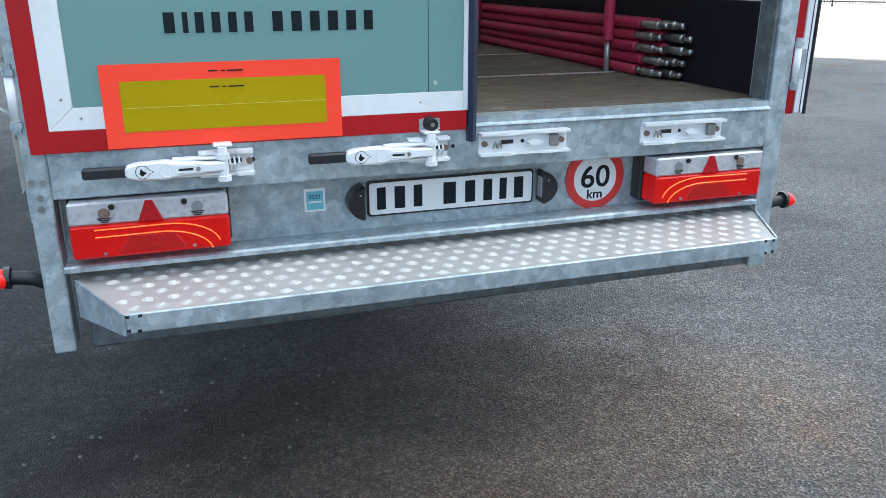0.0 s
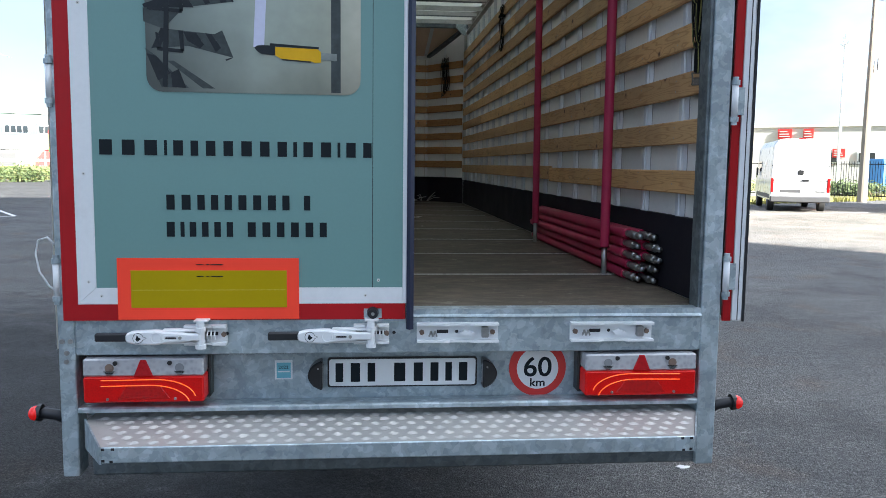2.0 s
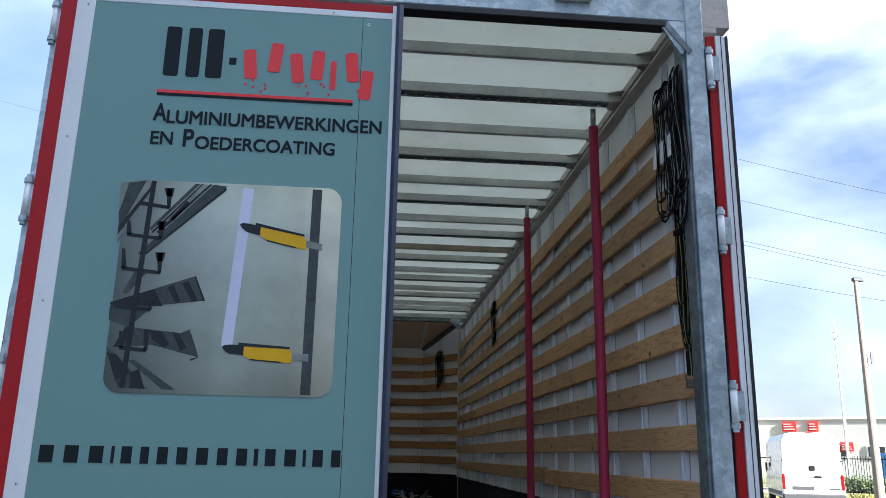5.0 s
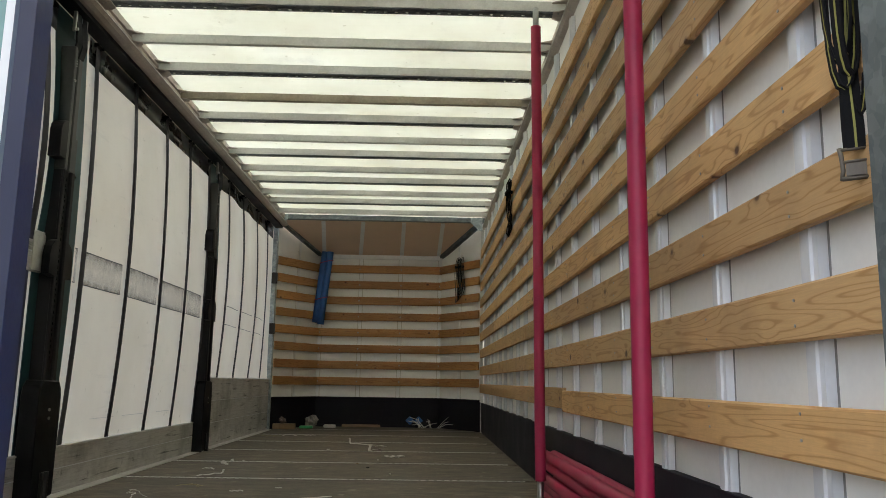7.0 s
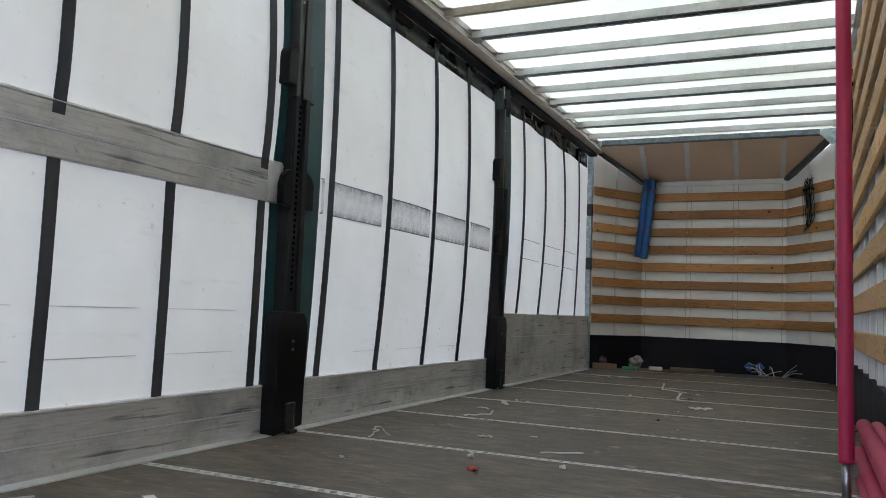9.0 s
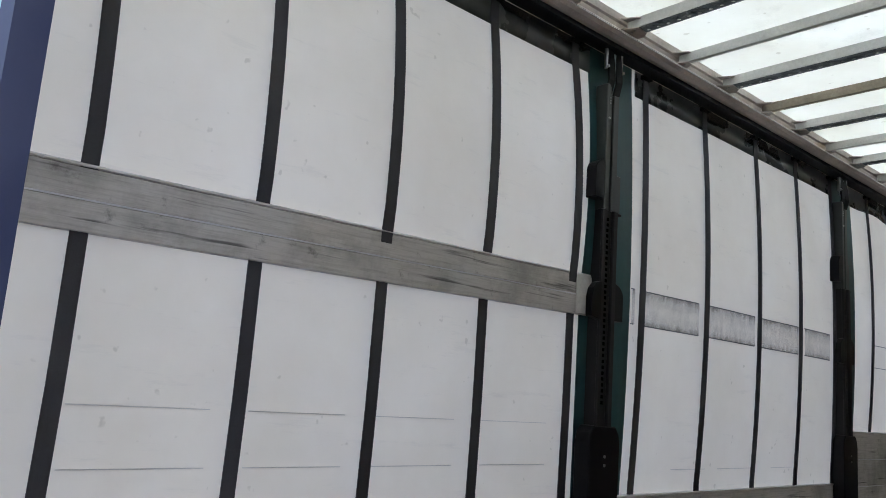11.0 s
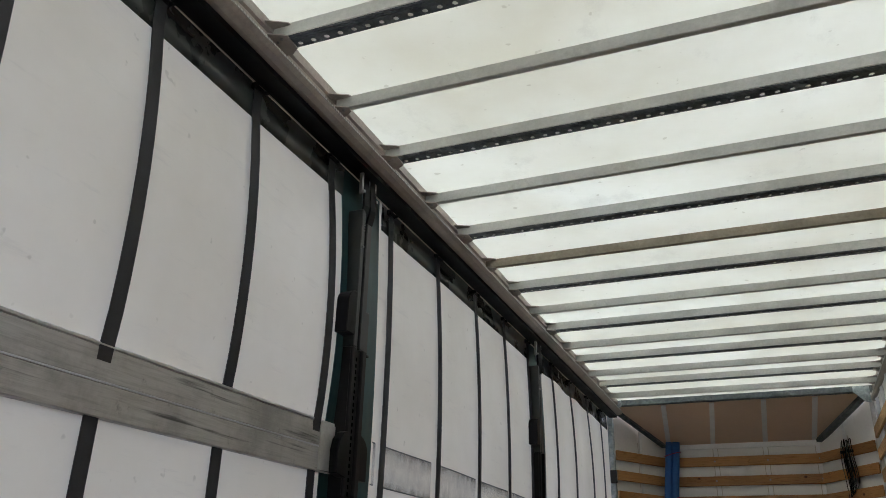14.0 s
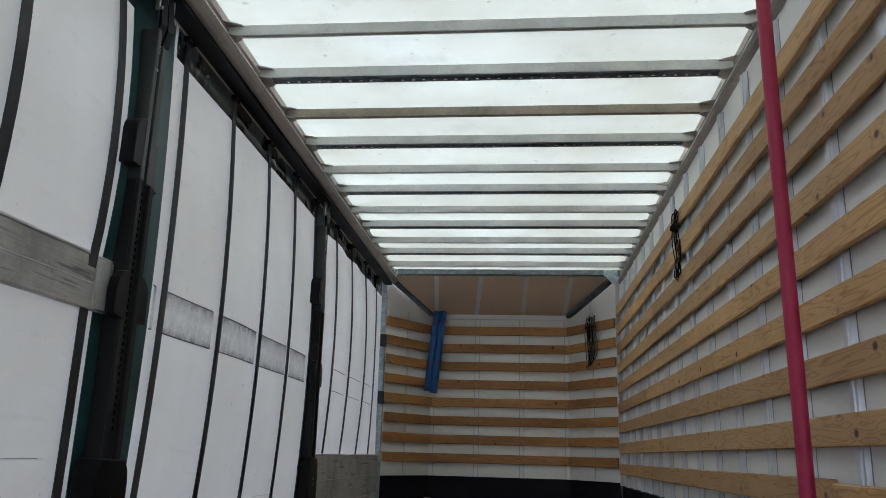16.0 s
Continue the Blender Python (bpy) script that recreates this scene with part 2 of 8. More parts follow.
def asphalt():
    m, n, l, b = tree("asphalt")
    v = mapped(n, l)
    vo = n.new("ShaderNodeTexVoronoi")
    vo.inputs["Scale"].default_value = 135
    l.new(v, vo.inputs["Vector"])
    sep = n.new("ShaderNodeSeparateColor")
    l.new(vo.outputs["Color"], sep.inputs[0])
    c = ramp(n, l, sep.outputs[0], [(0, (0.052, 0.051, 0.05)), (0.45, (0.095, 0.0935, 0.091)), (0.78, (0.135, 0.133, 0.13)), (1, (0.225, 0.221, 0.215))])
    grit = noise_tex(n, l, v, 24, 6, 0.75)
    c = mixc(n, l, 1.0, c, ramp(n, l, grit, [(0.3, grey(0.66)), (0.7, grey(1.22))]), "MULTIPLY")
    big = noise_tex(n, l, v, 0.3, 8, 0.6)
    c = mixc(n, l, 1.0, c, ramp(n, l, big, [(0.32, (0.72, 0.73, 0.75)), (0.52, (1, 1, 1)), (0.72, (1.25, 1.24, 1.22))]), "MULTIPLY")
    mid = noise_tex(n, l, v, 1.3, 9, 0.72)
    c = mixc(n, l, ramp(n, l, mid, [(0.46, grey(0)), (0.62, grey(0.5))]), c, (1.35, 1.33, 1.29), "MULTIPLY")
    oil = noise_tex(n, l, v, 0.75, 6, 0.6)
    c = mixc(n, l, ramp(n, l, oil, [(0.52, grey(0)), (0.66, grey(0.5))]), c, (0.4, 0.39, 0.38), "MULTIPLY")
    rust = noise_tex(n, l, v, 1.1, 6, 0.6)
    c = mixc(n, l, ramp(n, l, rust, [(0.55, grey(0)), (0.72, grey(0.55))]), c, (1.1, 0.75, 0.5), "MULTIPLY")
    # oil and rust stains, plus shaded and sunlit ground painted as dark and pale patches
    stain_shade_patches = ((-0.4, 0.85, 1.6, 0.7, 0.5, (0.35, 0.34, 0.33)), (-1.2, 0.3, 0.9, 0.5, 0.6, (0.3, 0.29, 0.28)), (-3.3, 2.4, 3.6, 4.6, 1.0, (0.27, 0.27, 0.275)),
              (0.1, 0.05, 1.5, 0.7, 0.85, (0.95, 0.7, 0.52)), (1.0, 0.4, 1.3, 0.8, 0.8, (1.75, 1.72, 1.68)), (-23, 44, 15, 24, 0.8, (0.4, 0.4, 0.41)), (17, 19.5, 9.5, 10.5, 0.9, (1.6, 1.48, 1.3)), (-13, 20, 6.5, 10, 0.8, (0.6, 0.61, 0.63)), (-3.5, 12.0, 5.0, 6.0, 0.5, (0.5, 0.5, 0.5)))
    for cx, cy, rx, ry, amt, col in stain_shade_patches:
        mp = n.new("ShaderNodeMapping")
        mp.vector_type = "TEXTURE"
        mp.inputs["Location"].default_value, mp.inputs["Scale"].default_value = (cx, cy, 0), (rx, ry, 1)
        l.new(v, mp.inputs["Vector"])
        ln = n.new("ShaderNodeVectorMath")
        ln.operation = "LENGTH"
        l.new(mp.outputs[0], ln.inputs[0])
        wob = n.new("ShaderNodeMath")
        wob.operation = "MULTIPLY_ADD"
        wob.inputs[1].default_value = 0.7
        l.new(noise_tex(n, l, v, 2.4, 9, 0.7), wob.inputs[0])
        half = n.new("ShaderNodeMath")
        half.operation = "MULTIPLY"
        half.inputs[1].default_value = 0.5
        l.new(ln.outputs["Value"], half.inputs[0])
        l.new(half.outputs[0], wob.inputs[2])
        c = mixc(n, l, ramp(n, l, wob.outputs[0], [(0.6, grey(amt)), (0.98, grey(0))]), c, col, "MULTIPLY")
    rot = n.new("ShaderNodeMapping")
    rot.inputs["Rotation"].default_value, rot.inputs["Scale"].default_value = (0, 0, 0.9), (1.1, 6.5, 1)
    l.new(v, rot.inputs["Vector"])
    scrub = noise_tex(n, l, rot.outputs[0], 1.5, 9, 0.78)
    c = mixc(n, l, ramp(n, l, scrub, [(0.52, grey(0)), (0.64, grey(0.55))]), c, (1.5, 1.5, 1.5), "MULTIPLY")
    chalk = noise_tex(n, l, v, 3.2, 7, 0.75)
    c = mixc(n, l, ramp(n, l, chalk, [(0.66, grey(0)), (0.76, grey(0.3))]), c, (0.22, 0.22, 0.215))
    l.new(c, b.inputs["Base Color"])
    l.new(ramp(n, l, mid, [(0.3, grey(0.6)), (0.7, grey(0.85))]), b.inputs["Roughness"])
    b.inputs["Specular IOR Level"].default_value = 0.25
    bumped(n, l, b, vo.outputs["Distance"], 1.0, 0.012)
    return m


def floor_wood():
    m, n, l, b = tree("phenolic_plywood")
    v = mapped(n, l)
    st = n.new("ShaderNodeMapping")
    st.inputs["Scale"].default_value = (2.2, 4.5, 1)
    l.new(v, st.inputs["Vector"])
    a = noise_tex(n, l, st.outputs[0], 4, 8, 0.7)
    c = ramp(n, l, a, [(0.3, (0.058, 0.046, 0.034)), (0.5, (0.118, 0.094, 0.069)), (0.72, (0.215, 0.174, 0.126))])
    blot = noise_tex(n, l, v, 1.1, 7, 0.65)
    c = mixc(n, l, ramp(n, l, blot, [(0.45, grey(0)), (0.7, grey(0.5))]), c, (0.045, 0.039, 0.033))
    sc = n.new("ShaderNodeMapping")
    sc.inputs["Scale"].default_value = (1.0, 16, 1)
    sc.inputs["Rotation"].default_value = (0, 0, 0.5)
    l.new(v, sc.inputs["Vector"])
    scr = noise_tex(n, l, sc.outputs[0], 3.5, 4, 0.5)
    c = mixc(n, l, ramp(n, l, scr, [(0.64, grey(0)), (0.7, grey(0.65))]), c, (0.27, 0.24, 0.2))
    sc2 = n.new("ShaderNodeMapping")
    sc2.inputs["Scale"].default_value, sc2.inputs["Rotation"].default_value = (1.2, 30, 1), (0, 0, -0.35)
    l.new(v, sc2.inputs["Vector"])
    thin = noise_tex(n, l, sc2.outputs[0], 2.6, 3, 0.5)
    c = mixc(n, l, ramp(n, l, thin, [(0.67, grey(0)), (0.7, grey(0.7))]), c, (0.3, 0.27, 0.22))
    spot = noise_tex(n, l, v, 9, 4, 0.6)
    c = mixc(n, l, ramp(n, l, spot, [(0.64, grey(0)), (0.7, grey(0.6))]), c, (0.3, 0.27, 0.215))
    l.new(c, b.inputs["Base Color"])
    b.inputs["Roughness"].default_value = 0.6
    bumped(n, l, b, noise_tex(n, l, v, 120, 3), 0.25, 0.003)
    return m


def alloy_board(name):
    """Weathered aluminium side board, brushed along its length."""
    m, n, l, b = tree(name)
    v = mapped(n, l)
    st = n.new("ShaderNodeMapping")
    st.inputs["Scale"].default_value = (1, 1.0, 22)
    l.new(v, st.inputs["Vector"])
    a = noise_tex(n, l, st.outputs[0], 5, 8, 0.72)
    c = ramp(n, l, a, [(0.25, (0.36, 0.352, 0.335)), (0.5, (0.56, 0.55, 0.53)), (0.8, (0.68, 0.67, 0.65))])
    blot = noise_tex(n, l, v, 2.4, 7, 0.7)
    c = mixc(n, l, ramp(n, l, blot, [(0.48, grey(0)), (0.66, grey(0.6))]), c, (0.2, 0.195, 0.185))
    scuff = noise_tex(n, l, st.outputs[0], 2.0, 4, 0.5)
    c = mixc(n, l, ramp(n, l, scuff, [(0.62, grey(0)), (0.7, grey(0.8))]), c, (0.05, 0.05, 0.05))
    dab = noise_tex(n, l, v, 11, 6, 0.7)
    c = mixc(n, l, ramp(n, l, dab, [(0.6, grey(0)), (0.7, grey(0.6))]), c, (0.09, 0.088, 0.085))
    l.new(c, b.inputs["Base Color"])
    b.inputs["Metallic"].default_value = 0.35
    b.inputs["Roughness"].default_value = 0.55
    bumped(n, l, b, a, 0.15, 0.002)
    return m


def glow(name, col, strength):
    m, n, l, b = tree(name)
    b.inputs["Base Color"].default_value = (*col, 1)
    b.inputs["Roughness"].default_value = 0.25
    b.inputs["Emission Color"].default_value = (*col, 1)
    b.inputs["Emission Strength"].default_value = strength
    return m


def lens(name, col, rough=0.12, bump=0.3, scale=140, coat=0.6):
    m, n, l, b = tree(name)
    v = mapped(n, l)
    vo = n.new("ShaderNodeTexVoronoi")
    vo.inputs["Scale"].default_value = scale
    l.new(v, vo.inputs["Vector"])
    c = mixc(n, l, 1.0, tuple(col), ramp(n, l, vo.outputs["Distance"], [(0, grey(0.75)), (0.6, grey(1.0))]), "MULTIPLY")
    l.new(c, b.inputs["Base Color"])
    b.inputs["Roughness"].default_value = rough
    b.inputs["Coat Weight"].default_value = coat
    bumped(n, l, b, vo.outputs["Distance"], bump, 0.002)
    return m


def foliage(name, a, c2):
    m, n, l, b = tree(name)
    g = n.new("ShaderNodeNewGeometry")
    l.new(ramp(n, l, g.outputs["Random Per Island"], [(0, a), (1, c2)]), b.inputs["Base Color"])
    b.inputs["Roughness"].default_value = 0.7
    return m


def clear_glass(name, tint=(0.02, 0.025, 0.03)):
    m, n, l, b = tree(name)
    b.inputs["Base Color"].default_value = (*tint, 1)
    b.inputs["Roughness"].default_value = 0.06
    b.inputs["Coat Weight"].default_value = 0.5
    return m


ZINC, ZINC_DARK = galvanised("galvanised_steel", 0.5), galvanised("darkened_galvanised_steel", 0.2)
PINE, PINE_OLD = pine("pine_board", 1.1, (1.0, 0.91, 0.79)), pine("aged_pine_board", 0.88, (1.0, 0.75, 0.51))
ASPHALT, FLOORWOOD, BOARD = asphalt(), floor_wood(), alloy_board("weathered_aluminium")
CURTAIN = tarp("white_curtain_canvas", (0.82, 0.775, 0.68), 0.255, 0.22)
ROOFSHEET = tarp("translucent_roof_sheet", (0.86, 0.88, 0.82), 0.49, 0.22, 0.15)
BAND = plain("dark_green_vinyl", (0.08, 0.096, 0.095), 0.28, 0, 0.6, 5, 14, 0.8)
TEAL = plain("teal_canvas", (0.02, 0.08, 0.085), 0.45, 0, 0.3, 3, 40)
WEB = plain("black_webbing", (0.01, 0.01, 0.011), 0.85, 0, 0.2, 8, 160, 0.4)
WEB.node_tree.nodes["Principled BSDF"].inputs["Specular IOR Level"].default_value = 0.15
STRAPM = plain("dark_grey_strap_webbing", (0.05, 0.051, 0.058), 0.7, 0, 0.25, 8, 160, 0.4)
ALU = plain("mill_aluminium", (0.74, 0.74, 0.71), 0.45, 0.2, 0.25, 4, 70, 0.1, 0.25)
ALU_BROWN = plain("dirty_aluminium_rail", (0.6, 0.54, 0.485), 0.5, 0.12, 0.3, 3, 60, 0.15, 0.35)
RIBM = plain("white_anodised_rib", (0.74, 0.76, 0.8), 0.36, 0.12, 0.1, 5, 60, 0.05, 0.05)
STEEL = plain("bare_steel", (0.42, 0.42, 0.41), 0.34, 0.85, 0.25, 9, 80, 0.1)
WHITEP = plain("white_gloss_paint", (0.76, 0.78, 0.79), 0.35, 0, 0.07, 4, 60, 0.05, 0.08)
BOW_WOOD = plain("dirty_white_timber", (0.5, 0.43, 0.33), 0.7, 0, 0.4, 5, 60, 0.15, 0.3)
PANEL_CREAM = plain("cream_front_laminate", (0.9, 0.885, 0.85), 0.42, 0, 0.08, 1.5, 50, 0.06, 0.06)
RIB_EDGE = plain("beige_rib_edge", (0.58, 0.53, 0.46), 0.7)
RIB_SHADOW = plain("grey_rib_shadow", (0.27, 0.27, 0.27), 0.7)
RIB_WHITE = plain("white_painted_rail", (0.9, 0.9, 0.89), 0.35, 0.0, 0.1, 9, 80, 0.05, 0.15)
PANEL = plain("white_laminate", (0.88, 0.875, 0.865), 0.42, 0, 0.08, 1.5, 50, 0.06, 0.06)
NOSE_TAN = plain("tan_laminate", (0.84, 0.64, 0.48), 0.5, 0, 0.08, 2, 50, 0.06)
REDP = plain("dark_red_paint", (0.4, 0.007, 0.011), 0.42, 0, 0.12, 4, 60, 0.05)
LUGM = plain("worn_bright_aluminium", (0.58, 0.565, 0.53), 0.5, 0.1, 0.1, 9, 60, 0.05)
GREEN = plain("grey_green_paint", (0.155, 0.292, 0.277), 0.4, 0, 0.06, 1.2, 90, 0.04)
NAVY = plain("navy_rubber_seal", (0.006, 0.013, 0.045), 0.38, 0, 0.1, 8, 80, 0.1)
RUBBER = plain("black_rubber", (0.012, 0.013, 0.017), 0.5, 0, 0.2, 8, 80)
BLACKM = plain("black_coated_steel", (0.004, 0.0045, 0.0065), 0.45, 0.0, 0.3, 6, 60, 0.1, 0.05)
BLACKP = plain("black_plastic", (0.014, 0.014, 0.015), 0.35, 0, 0.15, 6, 60)
KICK = plain("dark_phenolic_board", (0.0125, 0.011, 0.018), 0.65, 0, 0.3, 3, 60, 0.15, 0.1)
KICK.node_tree.nodes["Principled BSDF"].inputs["Specular IOR Level"].default_value = 0.2
CRIMSON = plain("crimson_sleeve", (0.42, 0.014, 0.07), 0.5, 0, 0.16, 5, 40, 0.1, 0.1, 0, True)
INK = plain("dark_print", (0.012, 0.017, 0.021), 0.4, 0, 0.1)
INKRED = plain("red_print", (0.78, 0.02, 0.022), 0.4, 0, 0.1)
BLACKM.node_tree.nodes["Principled BSDF"].inputs["Specular IOR Level"].default_value = 0.18
FLUO = plain("fluorescent_red_film", (1.0, 0.075, 0.04), 0.5, 0, 0.03, 5, 90, 0.02)
AMBER = plain("yellow_reflective_film", (0.43, 0.315, 0.003), 0.55, 0, 0.06, 5, 90, 0.03)
for film, spec in ((FLUO, 0.1), (AMBER, 0.08), (REDP, 0.25)):
    film.node_tree.nodes["Principled BSDF"].inputs["Specular IOR Level"].default_value = spec
CREASE_GLINT = plain("crease_glint", (0.62, 0.5, 0.08), 0.5)
LENSRED = lens("red_lamp_lens", (0.42, 0.002, 0.002), 0.35, 0.15, 140, 0.05)
for m in (LENSRED,):
    m.node_tree.nodes["Principled BSDF"].inputs["Emission Color"].default_value = (1.0, 0.006, 0.003, 1)
    m.node_tree.nodes["Principled BSDF"].inputs["Emission Strength"].default_value = 0.014
    m.node_tree.nodes["Principled BSDF"].inputs["Specular IOR Level"].default_value = 0.25
LENSMID = lens("mid_red_lens", (0.42, 0.005, 0.005), 0.25, 0.3, 90, 0.05)
LENSDEEP = lens("deep_red_reflector", (0.4, 0.006, 0.01), 0.2, 0.4, 90, 0.1)
LENSCLEAR = lens("clear_lamp_lens", (0.42, 0.425, 0.44), 0.1, 0.2, 60)
LED = glow("lit_tail_strip", (1.0, 0.12, 0.015), 0.12)
LEDRED = glow("lit_marker_lens", (0.6, 0.008, 0.006), 0.05)
GREYB = plain("clear_bulb", (0.3, 0.31, 0.32), 0.2, 0.3)
BULB = plain("dark_bulb", (0.2, 0.14, 0.11), 0.3)
SIGNRED = plain("red_sign_film", (0.6, 0.035, 0.03), 0.4, 0, 0.06)
PLATEW = plain("white_plate_film", (0.76, 0.77, 0.77), 0.4, 0, 0.05)
STICKER = plain("pale_blue_sticker", (0.18, 0.5, 0.6), 0.4, 0, 0.1)
BLUEFOAM = plain("blue_foam", (0.03, 0.14, 0.4), 0.6, 0, 0.15, 10, 60)
REDCORD = plain("red_cord", (0.45, 0.02, 0.04), 0.6)
CARDWOOD = plain("raw_timber_offcut", (0.34, 0.22, 0.13), 0.7, 0, 0.25, 8, 60)
PAPER = plain("white_scrap", (0.72, 0.71, 0.68), 0.7, 0, 0.1, 10, 60)
GREENP = plain("green_plastic", (0.06, 0.42, 0.16), 0.4)
FILM = plain("crumpled_clear_film", (0.42, 0.41, 0.38), 0.2, 0, 0.4, 18, 60)
BROWNFILM = plain("brownish_film", (0.2, 0.16, 0.14), 0.25, 0, 0.4, 18, 60)
PALETHREAD = plain("pale_thread", (0.34, 0.33, 0.28), 0.7)
YELLOWP = plain("yellow_thread", (0.31, 0.29, 0.07), 0.7)


# ---- mesh helpers ----
def BM():
    return bmesh.new()


def bx(bm, x0, x1, y0, y1, z0, z1, bev=0.0, seg=1):
    vs = [bm.verts.new(p) for p in ((x0, y0, z0), (x1, y0, z0), (x1, y1, z0), (x0, y1, z0), (x0, y0, z1), (x1, y0, z1), (x1, y1, z1), (x0, y1, z1))]
    fs = [bm.faces.new([vs[i] for i in q]) for q in ((3, 2, 1, 0), (4, 5, 6, 7), (0, 1, 5, 4), (1, 2, 6, 5), (2, 3, 7, 6), (3, 0, 4, 7))]
    if bev:
        bmesh.ops.bevel(bm, geom=list({e for f in fs for e in f.edges}), offset=bev, segments=seg, affect="EDGES", profile=0.5)
    return bm


def prism(bm, pts, axis, a, b, bev=0.0):
    """A polygon pushed from a to b along an axis; pts hold the two other coordinates, in the order xyz."""
    k = "xyz".index(axis)

    def at(p, v):
        q = list(p)
        q.insert(k, v)
        return q

    va, vb = [bm.verts.new(at(p, a)) for p in pts], [bm.verts.new(at(p, b)) for p in pts]
    fs = [bm.faces.new(va), bm.faces.new(vb[::-1])]
    n = len(pts)
    fs += [bm.faces.new((va[(i + 1) % n], va[i], vb[i], vb[(i + 1) % n])) for i in range(n)]
    bmesh.ops.recalc_face_normals(bm, faces=fs)
    if bev:
        bmesh.ops.bevel(bm, geom=list({e for f in fs for e in f.edges}), offset=bev, segments=1, affect="EDGES")
    return bm


def tube(bm, pts, r, n=10, r_end=None, closed=False):
    """A round bar along points; r may run to r_end."""
    pts = [Vector(p) for p in pts]
    rings, side = [], None
    for i, p in enumerate(pts):
        d = (pts[min(i + 1, len(pts) - 1)] - pts[max(i - 1, 0)]).normalized()
        if side is None:
            side = d.orthogonal().normalized()
        side = (side - d * side.dot(d)).normalized()
        up = d.cross(side)
        rr = r if r_end is None else r + (r_end - r) * i / (len(pts) - 1)
        rings.append([bm.verts.new(p + (side * math.cos(2 * math.pi * k / n) + up * math.sin(2 * math.pi * k / n)) * rr) for k in range(n)])
    for a, b in zip(rings, rings[1:]):
        for k in range(n):
            bm.faces.new((a[k], a[(k + 1) % n], b[(k + 1) % n], b[k]))
    bm.faces.new(rings[0][::-1])
    bm.faces.new(rings[-1])
    return bm


def ribbon(bm, pts, wide, thick, across=(0, 1, 0)):
    """A flat band along points, its width along one fixed direction."""
    pts, w = [Vector(p) for p in pts], Vector(across).normalized() * wide / 2
    rings = []
    for i, p in enumerate(pts):
        d = (pts[min(i + 1, len(pts) - 1)] - pts[max(i - 1, 0)]).normalized()
        h = d.cross(w).normalized() * thick / 2
        rings.append([bm.verts.new(p + q) for q in (w + h, -w + h, -w - h, w - h)])
    for a, b in zip(rings, rings[1:]):
        for k in range(4):
            bm.faces.new((a[k], a[(k + 1) % 4], b[(k + 1) % 4], b[k]))
    bm.faces.new(rings[0][::-1])
    bm.faces.new(rings[-1])
    return bm


def round_rect(x0, x1, z0, z1, r, n=6):
    out = []
    for cx, cz, a0 in ((x1 - r, z1 - r, 0), (x0 + r, z1 - r, 90), (x0 + r, z0 + r, 180), (x1 - r, z0 + r, 270)):
        out += [(cx + r * math.cos(radians(a0 + 90 * k / n)), cz + r * math.sin(radians(a0 + 90 * k / n))) for k in range(n + 1)]
    return out


def disc_pts(cx, cz, r, n=32):
    return [(cx + r * math.cos(2 * math.pi * k / n), cz + r * math.sin(2 * math.pi * k / n)) for k in range(n)]


BASE = {}


def thing(name, label, category, at=(0, 0, 0), group="", kind=""):
    ob = new(name)
    ob.empty_display_size = 0.1
    ob.location = at
    BASE[ob.name] = Vector(at)
    return tagged(ob, label, category, group, kind)


def part(name, bm, material, parent, label="", smooth=False):
    """One mesh object out of a bmesh in world coordinates, under a thing or a part."""
    base = BASE.get(parent.name, Vector((0, 0, 0))) if parent else Vector((0, 0, 0))
    bmesh.ops.translate(bm, verts=bm.verts, vec=-base)
    me = bpy.data.meshes.new(name)
    bmesh.ops.recalc_face_normals(bm, faces=bm.faces)
    bm.to_mesh(me)
    bm.free()
    me.materials.append(material)
    if smooth:
        for p in me.polygons:
            p.use_smooth = True
    ob = new(name, me)
    BASE[ob.name] = base
    if parent:
        ob.parent = parent
    return tagged(ob, label)


def solid(name, bm, material, label, category="", kind="", group="", smooth=False):
    """A top-level thing that is one mesh."""
    return tagged(part(name, bm, material, None, "", smooth), label, category, group, kind)


def piece(name, me, parent, m):
    """One of many alike pieces, sharing a mesh."""
    ob = new(name, me)
    ob.parent = parent
    ob.matrix_basis = Matrix.Translation(-BASE.get(parent.name, Vector((0, 0, 0)))) @ m
    return ob


def mesh_of(bm, name, material):
    me = bpy.data.meshes.new(name)
    bmesh.ops.recalc_face_normals(bm, faces=bm.faces)
    bm.to_mesh(me)
    bm.free()
    me.materials.append(material)
    return me


